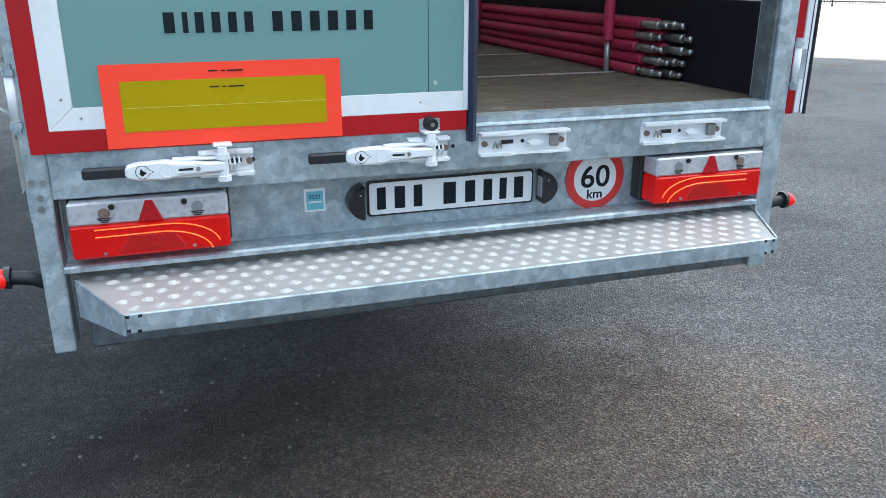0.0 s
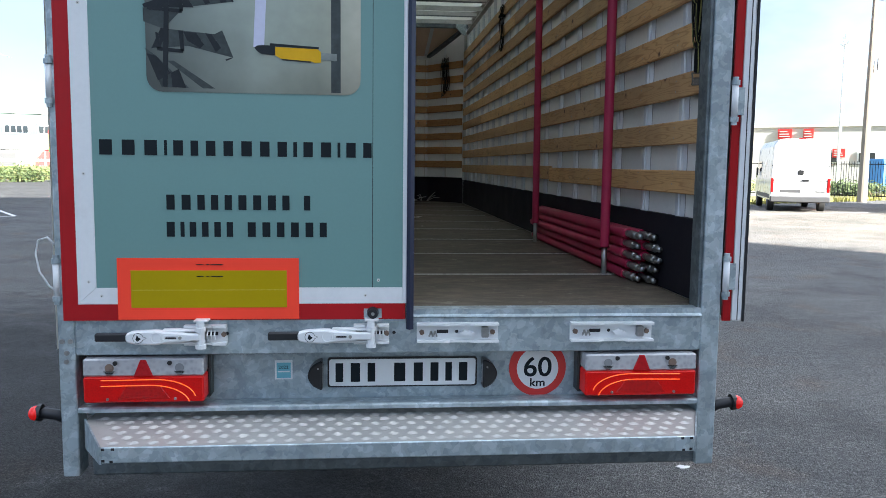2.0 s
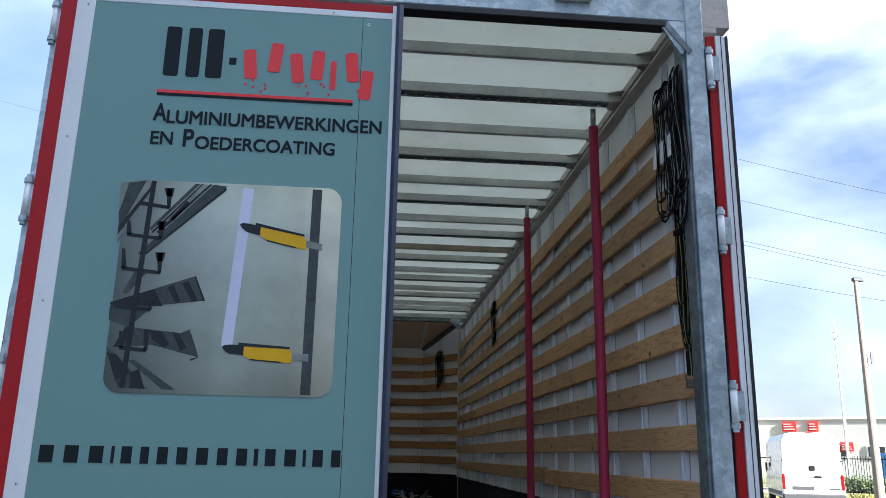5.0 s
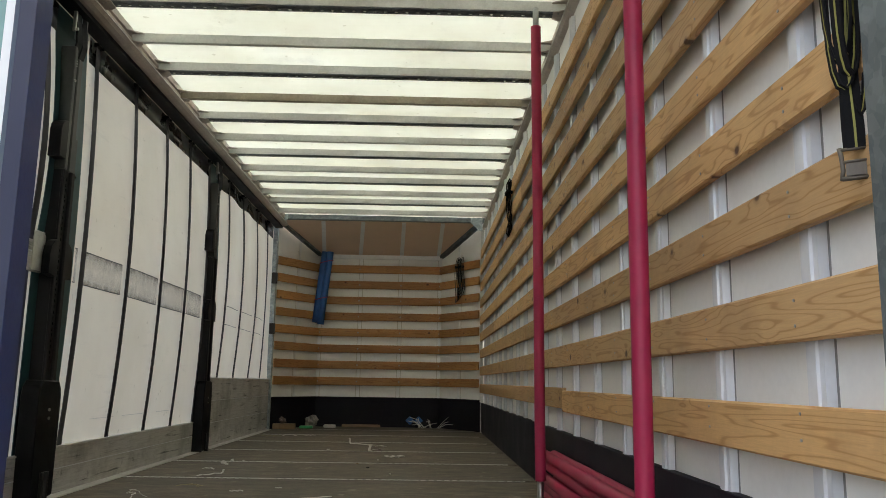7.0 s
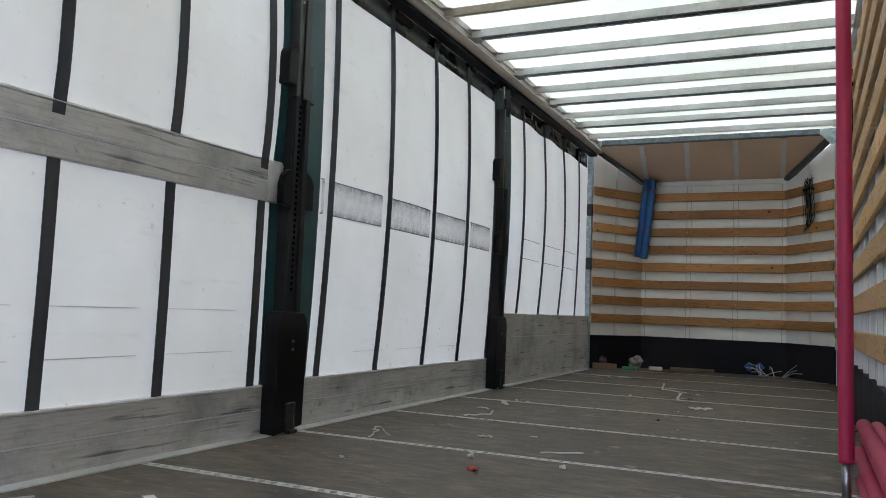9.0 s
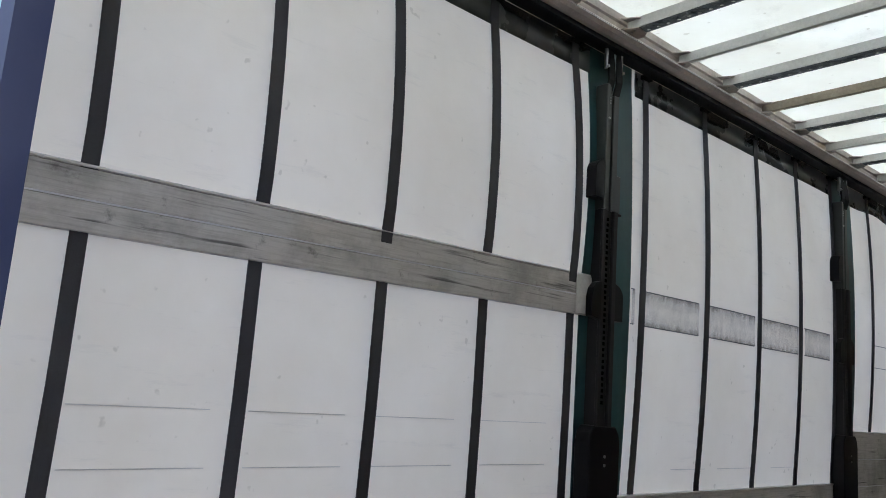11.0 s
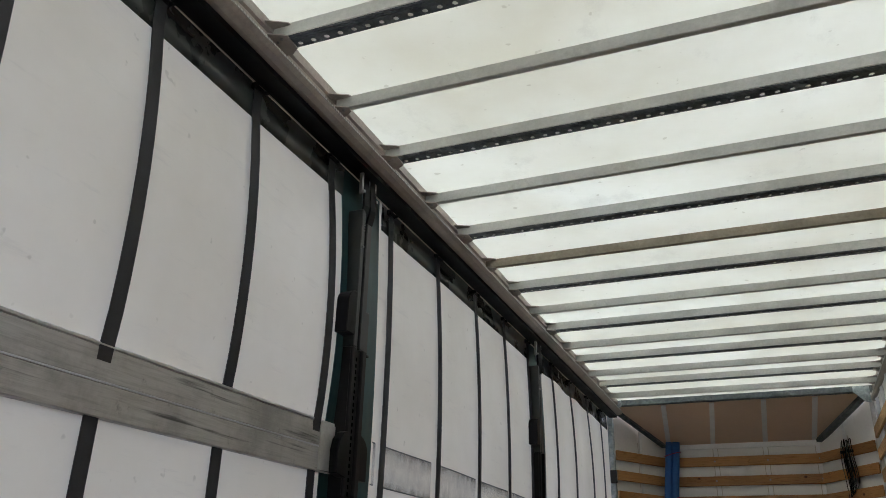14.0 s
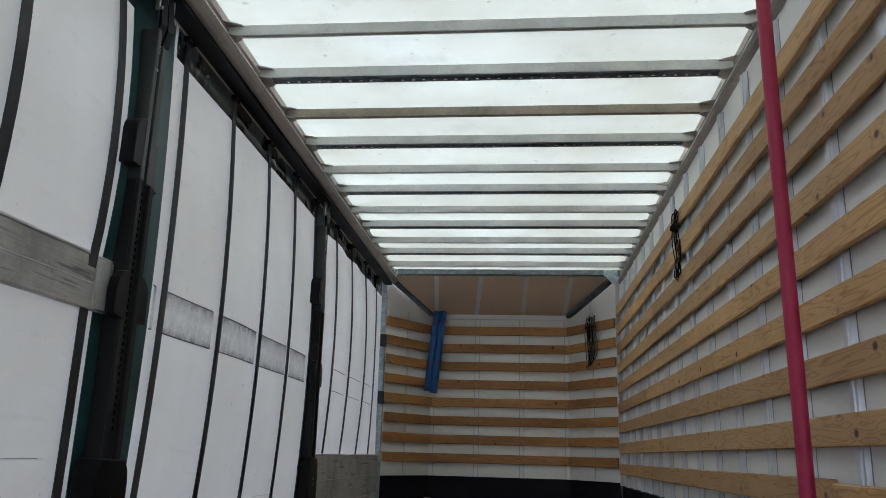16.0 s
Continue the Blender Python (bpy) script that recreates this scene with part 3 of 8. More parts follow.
def lettering(name, text, x0, x1, z0, y, material, parent, height=None, label="", bold=0.024):
    """Raised print on a face that looks towards -y, fitted between x0 and x1 with its foot at z0."""
    cu = bpy.data.curves.new(name, "FONT")
    cu.body, cu.extrude = text, 0.0006
    tmp = bpy.data.objects.new(name, cu)
    scene.collection.objects.link(tmp)
    me = bpy.data.meshes.new_from_object(tmp.evaluated_get(bpy.context.evaluated_depsgraph_get()))
    bpy.data.objects.remove(tmp)
    xs = [v.co.x for v in me.vertices]
    zs = [v.co.y for v in me.vertices]
    sx = (x1 - x0) / (max(xs) - min(xs))
    sz = (height / (max(zs) - min(zs))) if height else sx
    lo, lz, base = min(xs), min(zs), BASE.get(parent.name, Vector((0, 0, 0)))
    for v in me.vertices:
        v.co = Vector((x0 + (v.co.x - lo) * sx, y - v.co.z, z0 + (v.co.y - lz) * sz)) - base
    if bold:
        bm = BM()
        for k, (ax, az) in enumerate(((-1, -1), (1, -1), (-1, 1), (1, 1))):
            me.transform(Matrix.Translation((ax * bold * sx * 0.8, -0.0001 * k, az * bold * sz * 0.8)))
            bm.from_mesh(me)
            me.transform(Matrix.Translation((-ax * bold * sx * 0.8, 0.0001 * k, -az * bold * sz * 0.8)))
        bm.to_mesh(me)
        bm.free()
    me.materials.clear()
    me.materials.append(material)
    ob = new(name, me)
    ob.parent = parent
    return tagged(ob, label)


def bars(name, widths, x0, x1, z0, z1, y, material, parent, label=""):
    """Plain bars for writing: one a character, 0 for a gap."""
    unit, x = (x1 - x0) / sum((w or 0.5) + 0.18 for w in widths), x0
    for w in widths:
        if w:
            part(name, bx(BM(), x + 0.18 * w * unit, x + 0.82 * w * unit, y - 0.0008, y + 0.0004, z0, z1), material, parent, label)
        x += ((w or 0.5) + 0.18) * unit

# ---- the yard ----
def sheet(x0, x1, y0, y1, z, nx=1, ny=1):
    bm = BM()
    g = [[bm.verts.new((x0 + (x1 - x0) * i / nx, y0 + (y1 - y0) * j / ny, z)) for i in range(nx + 1)] for j in range(ny + 1)]
    for j in range(ny):
        for i in range(nx):
            bm.faces.new((g[j][i], g[j][i + 1], g[j + 1][i + 1], g[j + 1][i]))
    return bm


solid("ground", sheet(-1500, 1500, -1500, 1500, 0.0), ASPHALT, "dark worn asphalt yard, oil and tyre stained, with painted shade and sun", "ground", "structure")

# ---- trailer body ----
FLOOR, LX, RX = 1.136, -1.145, 1.13
XL, XR, END, CORNER = -0.745, 0.7, 8.5, 7.85
RAILS = [0.915 + 0.873 * k for k in range(9)]

RAILM = plain("bright_zinc_rail", (0.72, 0.72, 0.69), 0.4, 0.2, 0.2, 9, 80)
# floor: plywood sheets between perforated cross rails
floor = tagged(new("floor"), "dark brown plywood load floor with scratches and perforated rails", "floor", "", "structure")
bed = BM()
prism(bed, [(LX, 0.1), (RX + 0.03, 0.12), (RX + 0.03, CORNER), (XR, END + 0.02), (XL, END + 0.02), (LX, CORNER)], "z", 0.96, FLOOR - 0.012)
part("underlay", bed, KICK, floor)
edges = [0.06] + RAILS + [END]
for k, (a, b) in enumerate(zip(edges, edges[1:])):
    a, b = a + (0.02 if k else 0), b - (0.02 if b < END else 0)
    bm = BM()
    if b > CORNER:
        prism(bm, [(LX, a), (RX, a), (RX, CORNER), (XR, b), (XL, b), (LX, CORNER)], "z", FLOOR - 0.012, FLOOR)
    else:
        bx(bm, LX, RX, a, b, FLOOR - 0.012, FLOOR)
    part("plywood_sheet", bm, FLOORWOOD, floor)
def perforated_strip(bm, x0, x1, y0, y1, z0, z1, pitch, r):
    """A flat plate with a row of round holes through it."""
    n, yc = int((x1 - x0) / pitch), (y0 + y1) / 2
    for k in range(n):
        xa, xb = x0 + k * pitch, x0 + (k + 1) * pitch
        xc = (xa + xb) / 2
        rim = [(xc + r * math.cos(math.pi * (2 * q + 1) / 8), yc + r * math.sin(math.pi * (2 * q + 1) / 8)) for q in range(8)]
        box = [(xb, yc + r * 0.4), (xc + r * 0.5, y1), (xc - r * 0.5, y1), (xa, yc + r * 0.4), (xa, yc - r * 0.4), (xc - r * 0.5, y0), (xc + r * 0.5, y0), (xb, yc - r * 0.4)]
        for z in (z0, z1):
            a = [bm.verts.new((*p, z)) for p in rim]
            b = [bm.verts.new((*p, z)) for p in box]
            for q in range(8):
                bm.faces.new((a[q], b[q], b[(q + 1) % 8], a[(q + 1) % 8]))
            for q, (cx, cy) in ((0, (xb, y1)), (2, (xa, y1)), (4, (xa, y0)), (6, (xb, y0))):
                bm.faces.new((b[q], bm.verts.new((cx, cy, z)), b[q + 1]))
            if z == z0:
                low = a
        for q in range(8):
            bm.faces.new((low[q], a[q], a[(q + 1) % 8], low[(q + 1) % 8]))
    return bm


bm = perforated_strip(BM(), -1.1, 1.1, -0.0195, 0.0195, -0.008, 0.001, 0.0425, 0.0128)
rail_mesh = mesh_of(bm, "floor_rail", RAILM)
for y in RAILS:
    piece("floor_rail", rail_mesh, floor, Matrix.Translation((0, y, FLOOR)))
part("side_strip", bx(BM(), LX - 0.002, LX + 0.058, 0.06, 7.7, FLOOR + 0.0005, FLOOR + 0.005), ALU, floor)


def board(length, h, t, mat, name="board", bev=0.004):
    """A board along y, its face towards -x, foot at z = 0."""
    return mesh_of(bx(BM(), -t, 0, 0, length, 0, h, bev), name, mat)


SLAT_H, SLAT_T = 0.092, 0.022
TOPS = [1.645 + 0.1835 * k for k in range(9)]

# right wall: laminate panel, upright ribs, dark kick board and pine slats
wall_right = tagged(new("wall_right"), "white side wall with pine lashing slats above a dark kick board", "wall", "", "structure")
part("panel", bx(BM(), 1.158, 1.185, 0.06, CORNER, 0.98, 3.46), PANEL, wall_right)
part("kick_board", bx(BM(), 1.133, 1.158, 0.06, CORNER, FLOOR, 1.448, 0.002), KICK, wall_right, "dark brown plywood kick board")
bm = BM()
prism(bm, [(1.137, -0.012), (1.137, 0.012), (1.142, 0.014), (1.142, 0.03), (1.158, 0.034), (1.158, -0.034), (1.142, -0.03), (1.142, -0.014)], "z", 1.448, 3.3)
rib_mesh = mesh_of(bm, "rib", RIBM)
RIBS = [0.39 + 0.418 * k for k in range(18)]
for y in RIBS:
    piece("rib", rib_mesh, wall_right, Matrix.Translation((0, y, 0)))
# thin shadow lines along the rib edges, put in as grey strips
seam_mesh = mesh_of(bx(BM(), 1.1572, 1.1582, 0.0345, 0.0405, 1.448, 3.3), "seam", RIB_SHADOW)
for y in RIBS:
    for o in (0.0, -0.075):
        piece("seam", seam_mesh, wall_right, Matrix.Translation((0, y + o, 0)))
SPLITS = [2.637, 5.3, 3.9, 6.1, 4.6, 3.3, 5.7, 4.1, 5.0]
for k, (top, cut) in enumerate(zip(TOPS, SPLITS)):
    for a, b in ((0.085, cut - 0.002), (cut + 0.002, CORNER - 0.03)):
        low = 0.012 if k == 0 and a < 1 else 0.0
        piece("slat", board(b - a, SLAT_H, SLAT_T, PINE, "slat"), wall_right, Matrix.Translation((1.137, a, top - SLAT_H - low)))
bm = BM()
for top in TOPS:
    for y in RIBS:
        for dz in (0.025, 0.067):
            prism(bm, disc_pts(y + 0.006 * math.sin(17 * y + top), top - dz, 0.003, 6), "x", 1.1135, 1.1155)
tagged(part("screw_heads", bm, STEEL, wall_right), kind="stuff")

# front wall with two slanted corner panels
wall_front = tagged(new("wall_front"), "white front wall with slanted corners and knotty pine slats", "wall", "", "structure")


def upright_panel(name, p, q, z0, z1, thick, mat, label="", z1b=None):
    """A wall panel from p to q in plan; its top may run from z1 to z1b."""
    p, q = Vector((*p, 0)), Vector((*q, 0))
    nrm = (q - p).normalized().cross(Vector((0, 0, 1))) * -thick
    bm = BM()
    lo = [p, q, q + nrm, p + nrm]
    hi = [z1, z1 if z1b is None else z1b, z1 if z1b is None else z1b, z1]
    a = [bm.verts.new(v + Vector((0, 0, z0))) for v in lo]
    b = [bm.verts.new(v + Vector((0, 0, h))) for v, h in zip(lo, hi)]
    bm.faces.new(a[::-1])
    bm.faces.new(b)
    for i in range(4):
        bm.faces.new((a[i], a[(i + 1) % 4], b[(i + 1) % 4], b[i]))
    return part(name, bm, mat, wall_front, label)


NOSE = 3.14
LEGS = [((LX, CORNER), (XL, END), 3.38, NOSE), ((XL, END), (XR, END), NOSE, NOSE), ((XR, END), (RX, CORNER), NOSE, 3.38)]
for p, q, za, zb in LEGS:
    upright_panel("panel", p, q, FLOOR - 0.1, za, 0.03, PANEL_CREAM, "", zb)
    d = (Vector((*q, 0)) - Vector((*p, 0))).normalized()
    inner = Vector((0, 0, 1)).cross(d) * -1
    off = inner * 0.012
    pp, qq = Vector((*p, 0)) + off, Vector((*q, 0)) + off
    upright_panel("kick_board", pp[:2], qq[:2], FLOOR, 1.475, 0.012, KICK, "dark brown plywood kick board")
    n = 4 if d.x > 0.95 else 3
    length = (qq - pp).length
    for k in range(n):
        s = k / (n - 1) if n == 4 else (k + (0.12 if k == 0 else 0)) / 2 * 0.98
        if n == 3 and k != 1:
            continue
        c = pp + d * (0.02 + s * (length - 0.04))
        upright_panel("rib", (c - d * 0.017 + inner * 0.006)[:2], (c + d * 0.017 + inner * 0.006)[:2], 1.475, min(za, zb) + (0.1 if n == 3 else -0.01), 0.006, RIB_WHITE)
        # narrow beige strips along both edges of each rib
        for o in (-0.023, 0.023):
            upright_panel("seam", (c + d * (o - 0.003) - inner * 0.011)[:2], (c + d * (o + 0.003) - inner * 0.011)[:2], 1.475, min(za, zb) - 0.02, 0.004, RIB_EDGE)
    ang = math.atan2(d.y, d.x) - math.pi / 2
    for k in range(8):
        top = 1.698 + 0.1876 * k
        m = Matrix.Translation(pp + inner * 0.008 + Vector((0, 0, top - SLAT_H))) @ Matrix.Rotation(ang, 4, "Z")
        slat = board(length, SLAT_H, 0.02, PINE_OLD, "slat")
        for v in slat.vertices:
            v.co.x = -v.co.x
        slat.flip_normals()
        piece("slat", slat, wall_front, m)
part("top_rail", bx(BM(), XL, XR, END - 0.03, END - 0.004, NOSE - 0.05, NOSE, 0.003), RIB_WHITE, wall_front)
bm = BM()
for k in range(8):
    for x in (XL + 0.02, -0.27, 0.22, XR - 0.02):
        prism(bm, disc_pts(x, 1.698 + 0.1876 * k - 0.046, 0.009, 8), "y", END - 0.0455, END - 0.04)
tagged(part("screw_heads", bm, STEEL, wall_front), kind="stuff")

# roof: translucent sheet, and an opaque slanted nose
bm = BM()
bx(bm, LX - 0.02, 1.185, 0.02, 7.75, 3.447, 3.453)
solid("ceiling", bm, ROOFSHEET, "translucent off-white roof sheet glowing with daylight", "roof", "structure")
nose = tagged(new("ceiling_nose"), "sloping tan front roof panel with pale ribs", "roof", "", "structure")


def on_nose(x, y, lift=0.0):
    f = (y - 7.7) / (END - 7.7)
    return (x, y, 3.405 + (NOSE - 3.405) * f + lift)


bm = BM()
lo = [on_nose(LX, 7.7), on_nose(RX, 7.7), on_nose(XR, END), on_nose(XL, END)]
a = [bm.verts.new(p) for p in lo]
b = [bm.verts.new((p[0], p[1], p[2] + 0.02)) for p in lo]
bm.faces.new(a)
bm.faces.new(b[::-1])
for i in range(4):
    bm.faces.new((a[i], b[i], b[(i + 1) % 4], a[(i + 1) % 4]))
part("panel", bm, NOSE_TAN, nose)
for xt, xb in ((-0.63, -0.7), (-0.19, -0.27), (0.26, 0.22), (0.69, 0.66)):
    part("rib", ribbon(BM(), [on_nose(xt, 7.73, -0.006), on_nose(xb, END - 0.03, -0.006)], 0.045, 0.01, (1, 0, 0)), RIB_WHITE, nose)
for p, q in ((on_nose(LX + 0.05, 7.73, -0.02), on_nose(XL, END - 0.03, -0.02)), (on_nose(RX - 0.05, 7.73, -0.02), on_nose(XR, END - 0.03, -0.02))):
    part("corner_beam", ribbon(BM(), [p, q], 0.06, 0.035, (1, 0.5, 0)), ZINC_DARK, nose)
# closing roof over the slanted corners
bm = BM()
bx(bm, LX - 0.05, 1.185, 7.751, END + 0.03, 3.475, 3.495)
solid("ceiling_cover", bm, PANEL, "outer nose cover of the trailer roof", "roof", "structure")

# roof frame: cant rails, purlins and front beam
frame_roof = thing("roof_frame", "grey aluminium roof frame with perforated cross beams", "roof frame", kind="structure")
RAIL_L, RAIL_R = -1.095, 1.205
for s, x0 in ((1, RAIL_L), (-1, RAIL_R)):
    prof = [(-0.1, 3.318), (0.05, 3.318), (0.072, 3.326), (0.086, 3.342), (0.083, 3.349), (0.05, 3.38), (0.05, 3.402), (0.06, 3.408), (0.06, 3.443), (-0.1, 3.443)]
    part("cant_rail", prism(BM(), [(x0 + s * u, z) for u, z in prof], "y", 0.08, 7.7), ALU_BROWN, frame_roof)
    bm = BM()
    bx(bm, *sorted((x0 - s * 0.046, x0 + s * 0.03)), 0.08, 7.7, 3.295, 3.3175)
    part("curtain_track", bm, BLACKM if s > 0 else ALU_BROWN, frame_roof)
    bm = BM()
    for k in range(500):
        y = 0.1 + k * 0.015
        bx(bm, *sorted((x0 + s * 0.0845, x0 + s * 0.088)), y, y + 0.011, 3.338, 3.346)
    tagged(part("weld_bead", bm, ALU, frame_roof), kind="stuff")


# a hollow beam: two webs, a fluted strip and a strip with holes
web = BM()
bx(web, -1.03, 1.14, -0.03, -0.026, 3.384, 3.43)
bx(web, -1.03, 1.14, 0.036, 0.04, 3.384, 3.43)
plain_beam = bx(BM(), -1.03, 1.14, -0.03, -0.004, 3.363, 3.413, 0.003)
PB, PL = mesh_of(web, "cross_beam", ALU), mesh_of(plain_beam, "cross_beam", ALU)
wooden = mesh_of(bx(BM(), -1.03, 1.14, -0.03, -0.004, 3.363, 3.413, 0.003), "cross_beam", BOW_WOOD)
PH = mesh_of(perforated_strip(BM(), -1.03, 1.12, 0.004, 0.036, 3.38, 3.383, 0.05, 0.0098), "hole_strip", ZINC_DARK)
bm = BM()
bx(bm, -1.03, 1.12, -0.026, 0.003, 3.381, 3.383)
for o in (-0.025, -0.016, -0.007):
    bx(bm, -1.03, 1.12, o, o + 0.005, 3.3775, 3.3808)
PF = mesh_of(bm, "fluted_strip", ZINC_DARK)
for k in range(18):
    y = 0.517 + 0.418 * k
    if y > 7.6:
        break
    holes = k % 2 == 1
    m = Matrix.Translation((0, y, 0))
    piece("cross_beam", PB if holes else wooden if k == 8 else PL, frame_roof, m)
    if holes:
        piece("hole_strip", PH, frame_roof, m)
        piece("fluted_strip", PF, frame_roof, m)
    deep, lift = (0.04, 0.0) if holes else (-0.002, -0.024)
    for s, x0 in ((1, RAIL_L), (-1, RAIL_R)):
        under = [(0.036, -0.11), (0.047, -0.08), (0.118, -0.042), (0.125, -0.036), (0.122, deep - 0.008), (0.09, deep + 0.014), (0.036, deep + 0.012)]
        part("gusset", prism(BM(), [(x0 + s * u, y + v) for u, v in under], "z", 3.372 + lift * 0.7, 3.3765 + lift * 0.7), ALU_BROWN, frame_roof)
        part("gusset", prism(BM(), [(x0 + s * 0.05, y - 0.085), (x0 + s * 0.126, y - 0.042), (x0 + s * 0.13, y - 0.031), (x0 + s * 0.05, y - 0.031)], "z", 3.42 + lift * 0.6, 3.424 + lift * 0.6), ALU_BROWN, frame_roof)
        bm = BM()
        for u, v in ((0.06, -0.06), (0.08, -0.02), (0.1, -0.03)):
            tube(bm, [(x0 + s * u, y + v, 3.368 + lift * 0.7), (x0 + s * u, y + v, 3.373 + lift * 0.7)], 0.005, 6)
        tagged(part("rivet_row", bm, STEEL, frame_roof), kind="stuff")
part("front_beam", bx(BM(), LX + 0.02, RX + 0.02, 7.64, 7.7, 3.392, 3.445, 0.004), ZINC_DARK, frame_roof)
for s, x0 in ((1, LX + 0.01), (-1, RX - 0.01)):
    part("corner_plate", prism(BM(), [(x0, 3.3), (x0 + s * 0.04, 3.3), (x0 + s * 0.13, 3.39), (x0 + s * 0.13, 3.44), (x0, 3.44)], "y", 7.625, 7.638), ZINC, frame_roof)

# ---- left side: curtain, boards, posts ----
curtain = tagged(new("wall_left_curtain"), "white canvas side curtain with dark straps and scuff marks", "curtain", "", "structure")


def curtain_x(y, z):
    """The wind presses the canvas inwards between the rail, the posts and the floor."""
    bay = 0.005 * math.sin(y * 5.7) * (1 - abs(z - 2.3) / 1.3)
    wav = 0.006 * math.sin(y * 11.0 + 1.0) * max(0, min(1, (y - 5.4) / 0.6)) * max(0, min(1, (z - 1.62) / 0.3))
    far = max(0.0, min(1.0, (y - 2.45) / 0.3))
    near_press = 0.032 * max(0.0, 1 - ((z - 2.7) / 0.5) ** 2)
    along = 0.6 + 0.4 * abs(math.sin(math.pi * (y - 2.6) / 2.56))
    mid_z, half = (2.3, 0.95) if y < 5.2 else (2.47, 0.79)
    far_press = 0.042 * max(0.0, 1 - ((z - mid_z) / half) ** 2) * along
    far_press *= min(1.0, max(0.0, (7.7 - y) / 0.6))
    return -1.168 + bay + wav + near_press * (1 - far) + far_press * far


bm = BM()
NY, NZ = 150, 24
g = [[bm.verts.new((curtain_x(0.03 + 7.8 * i / NY, 1.0 + 2.32 * j / NZ), 0.03 + 7.8 * i / NY, 1.0 + 2.32 * j / NZ)) for i in range(NY + 1)] for j in range(NZ + 1)]
for j in range(NZ):
    for i in range(NY):
        bm.faces.new((g[j][i], g[j][i + 1], g[j + 1][i + 1], g[j + 1][i]))
part("canvas", bm, CURTAIN, curtain, "", True)


def on_curtain(y0, y1, z0, z1, lift, n=12, wave=0.0):
    """A thin strip that follows the canvas."""
    bm = BM()
    m = max(1, math.ceil((z1 - z0) / 0.1))
    cols = []
    for i in range(n + 1):
        y = y0 + (y1 - y0) * i / n
        low = z0 + wave * math.sin(y * 9)
        cols.append([(curtain_x(y, z) + lift, y, z) for z in [low + (z1 - low) * q / m for q in range(m + 1)]])
    f = [[bm.verts.new(p) for p in c] for c in cols]
    k = [[bm.verts.new((p[0] - 0.0015, p[1], p[2])) for p in c] for c in cols]
    for i in range(n):
        for q in range(m):
            bm.faces.new((f[i][q], f[i + 1][q], f[i + 1][q + 1], f[i][q + 1]))
            bm.faces.new((k[i][q + 1], k[i + 1][q + 1], k[i + 1][q], k[i][q]))
        bm.faces.new((f[i][m], f[i + 1][m], k[i + 1][m], k[i][m]))
        bm.faces.new((k[i][0], k[i + 1][0], f[i + 1][0], f[i][0]))
    return bm


for a, b, w in ((0.04, 2.48, 0.0), (2.83, 5.05, 0.0), (5.34, 7.7, 0.008)):
    part("top_band", on_curtain(a, b, 3.18, 3.31, 0.004, 30, w), BAND, curtain, "dark green glossy vinyl edge band", True)
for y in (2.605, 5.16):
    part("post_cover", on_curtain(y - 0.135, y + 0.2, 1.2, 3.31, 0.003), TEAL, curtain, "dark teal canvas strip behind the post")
STRAPS = [0.417, 0.922, 1.392, 1.88, 2.385, 2.872, 3.414, 3.972, 4.478, 4.985, 5.6, 6.15, 6.73, 7.3]
for k, y in enumerate(STRAPS):
    bm = BM()
    pts = []
    for j in range(25):
        z = 1.0 + 2.3 * j / 24
        lean = -0.04 * max(0.0, z - 2.3) - 0.02 * max(0.0, 1.7 - z) if k < 5 else 0.018 * (z - 2.4)
        pts.append((curtain_x(y, z) + 0.013, y + 0.02 + lean, z))
    ribbon(bm, pts, 0.046, 0.003, (0, 1, 0))
    strap = part("strap", bm, STRAPM, curtain)
    off = 0.0 if k < 5 else 0.054
    bm = BM()
    bx(bm, -1.172, -1.15, y - 0.048 + off, y + 0.014 + off, 3.282, 3.304, 0.002)
    for s in (-0.049, 0.011):
        tube(bm, [(-1.15, y + s + off, 3.292), (-1.138, y + s + off, 3.292)], 0.008, 8)
    part("roller", bm, BLACKM, strap)
# scuff marks of a missing side board, and dirty crease lines
SCUFF = plain("grey_rub_marks", (0.16, 0.155, 0.15), 0.7, 0, 0.5, 7, 60, 0.1)
DUSTY = plain("grey_crease_dirt", (0.38, 0.37, 0.35), 0.7, 0, 0.5, 7, 60, 0.1)
FAINT = plain("faint_crease_dirt", (0.66, 0.63, 0.57), 0.7, 0, 0.25, 7, 60, 0.1)


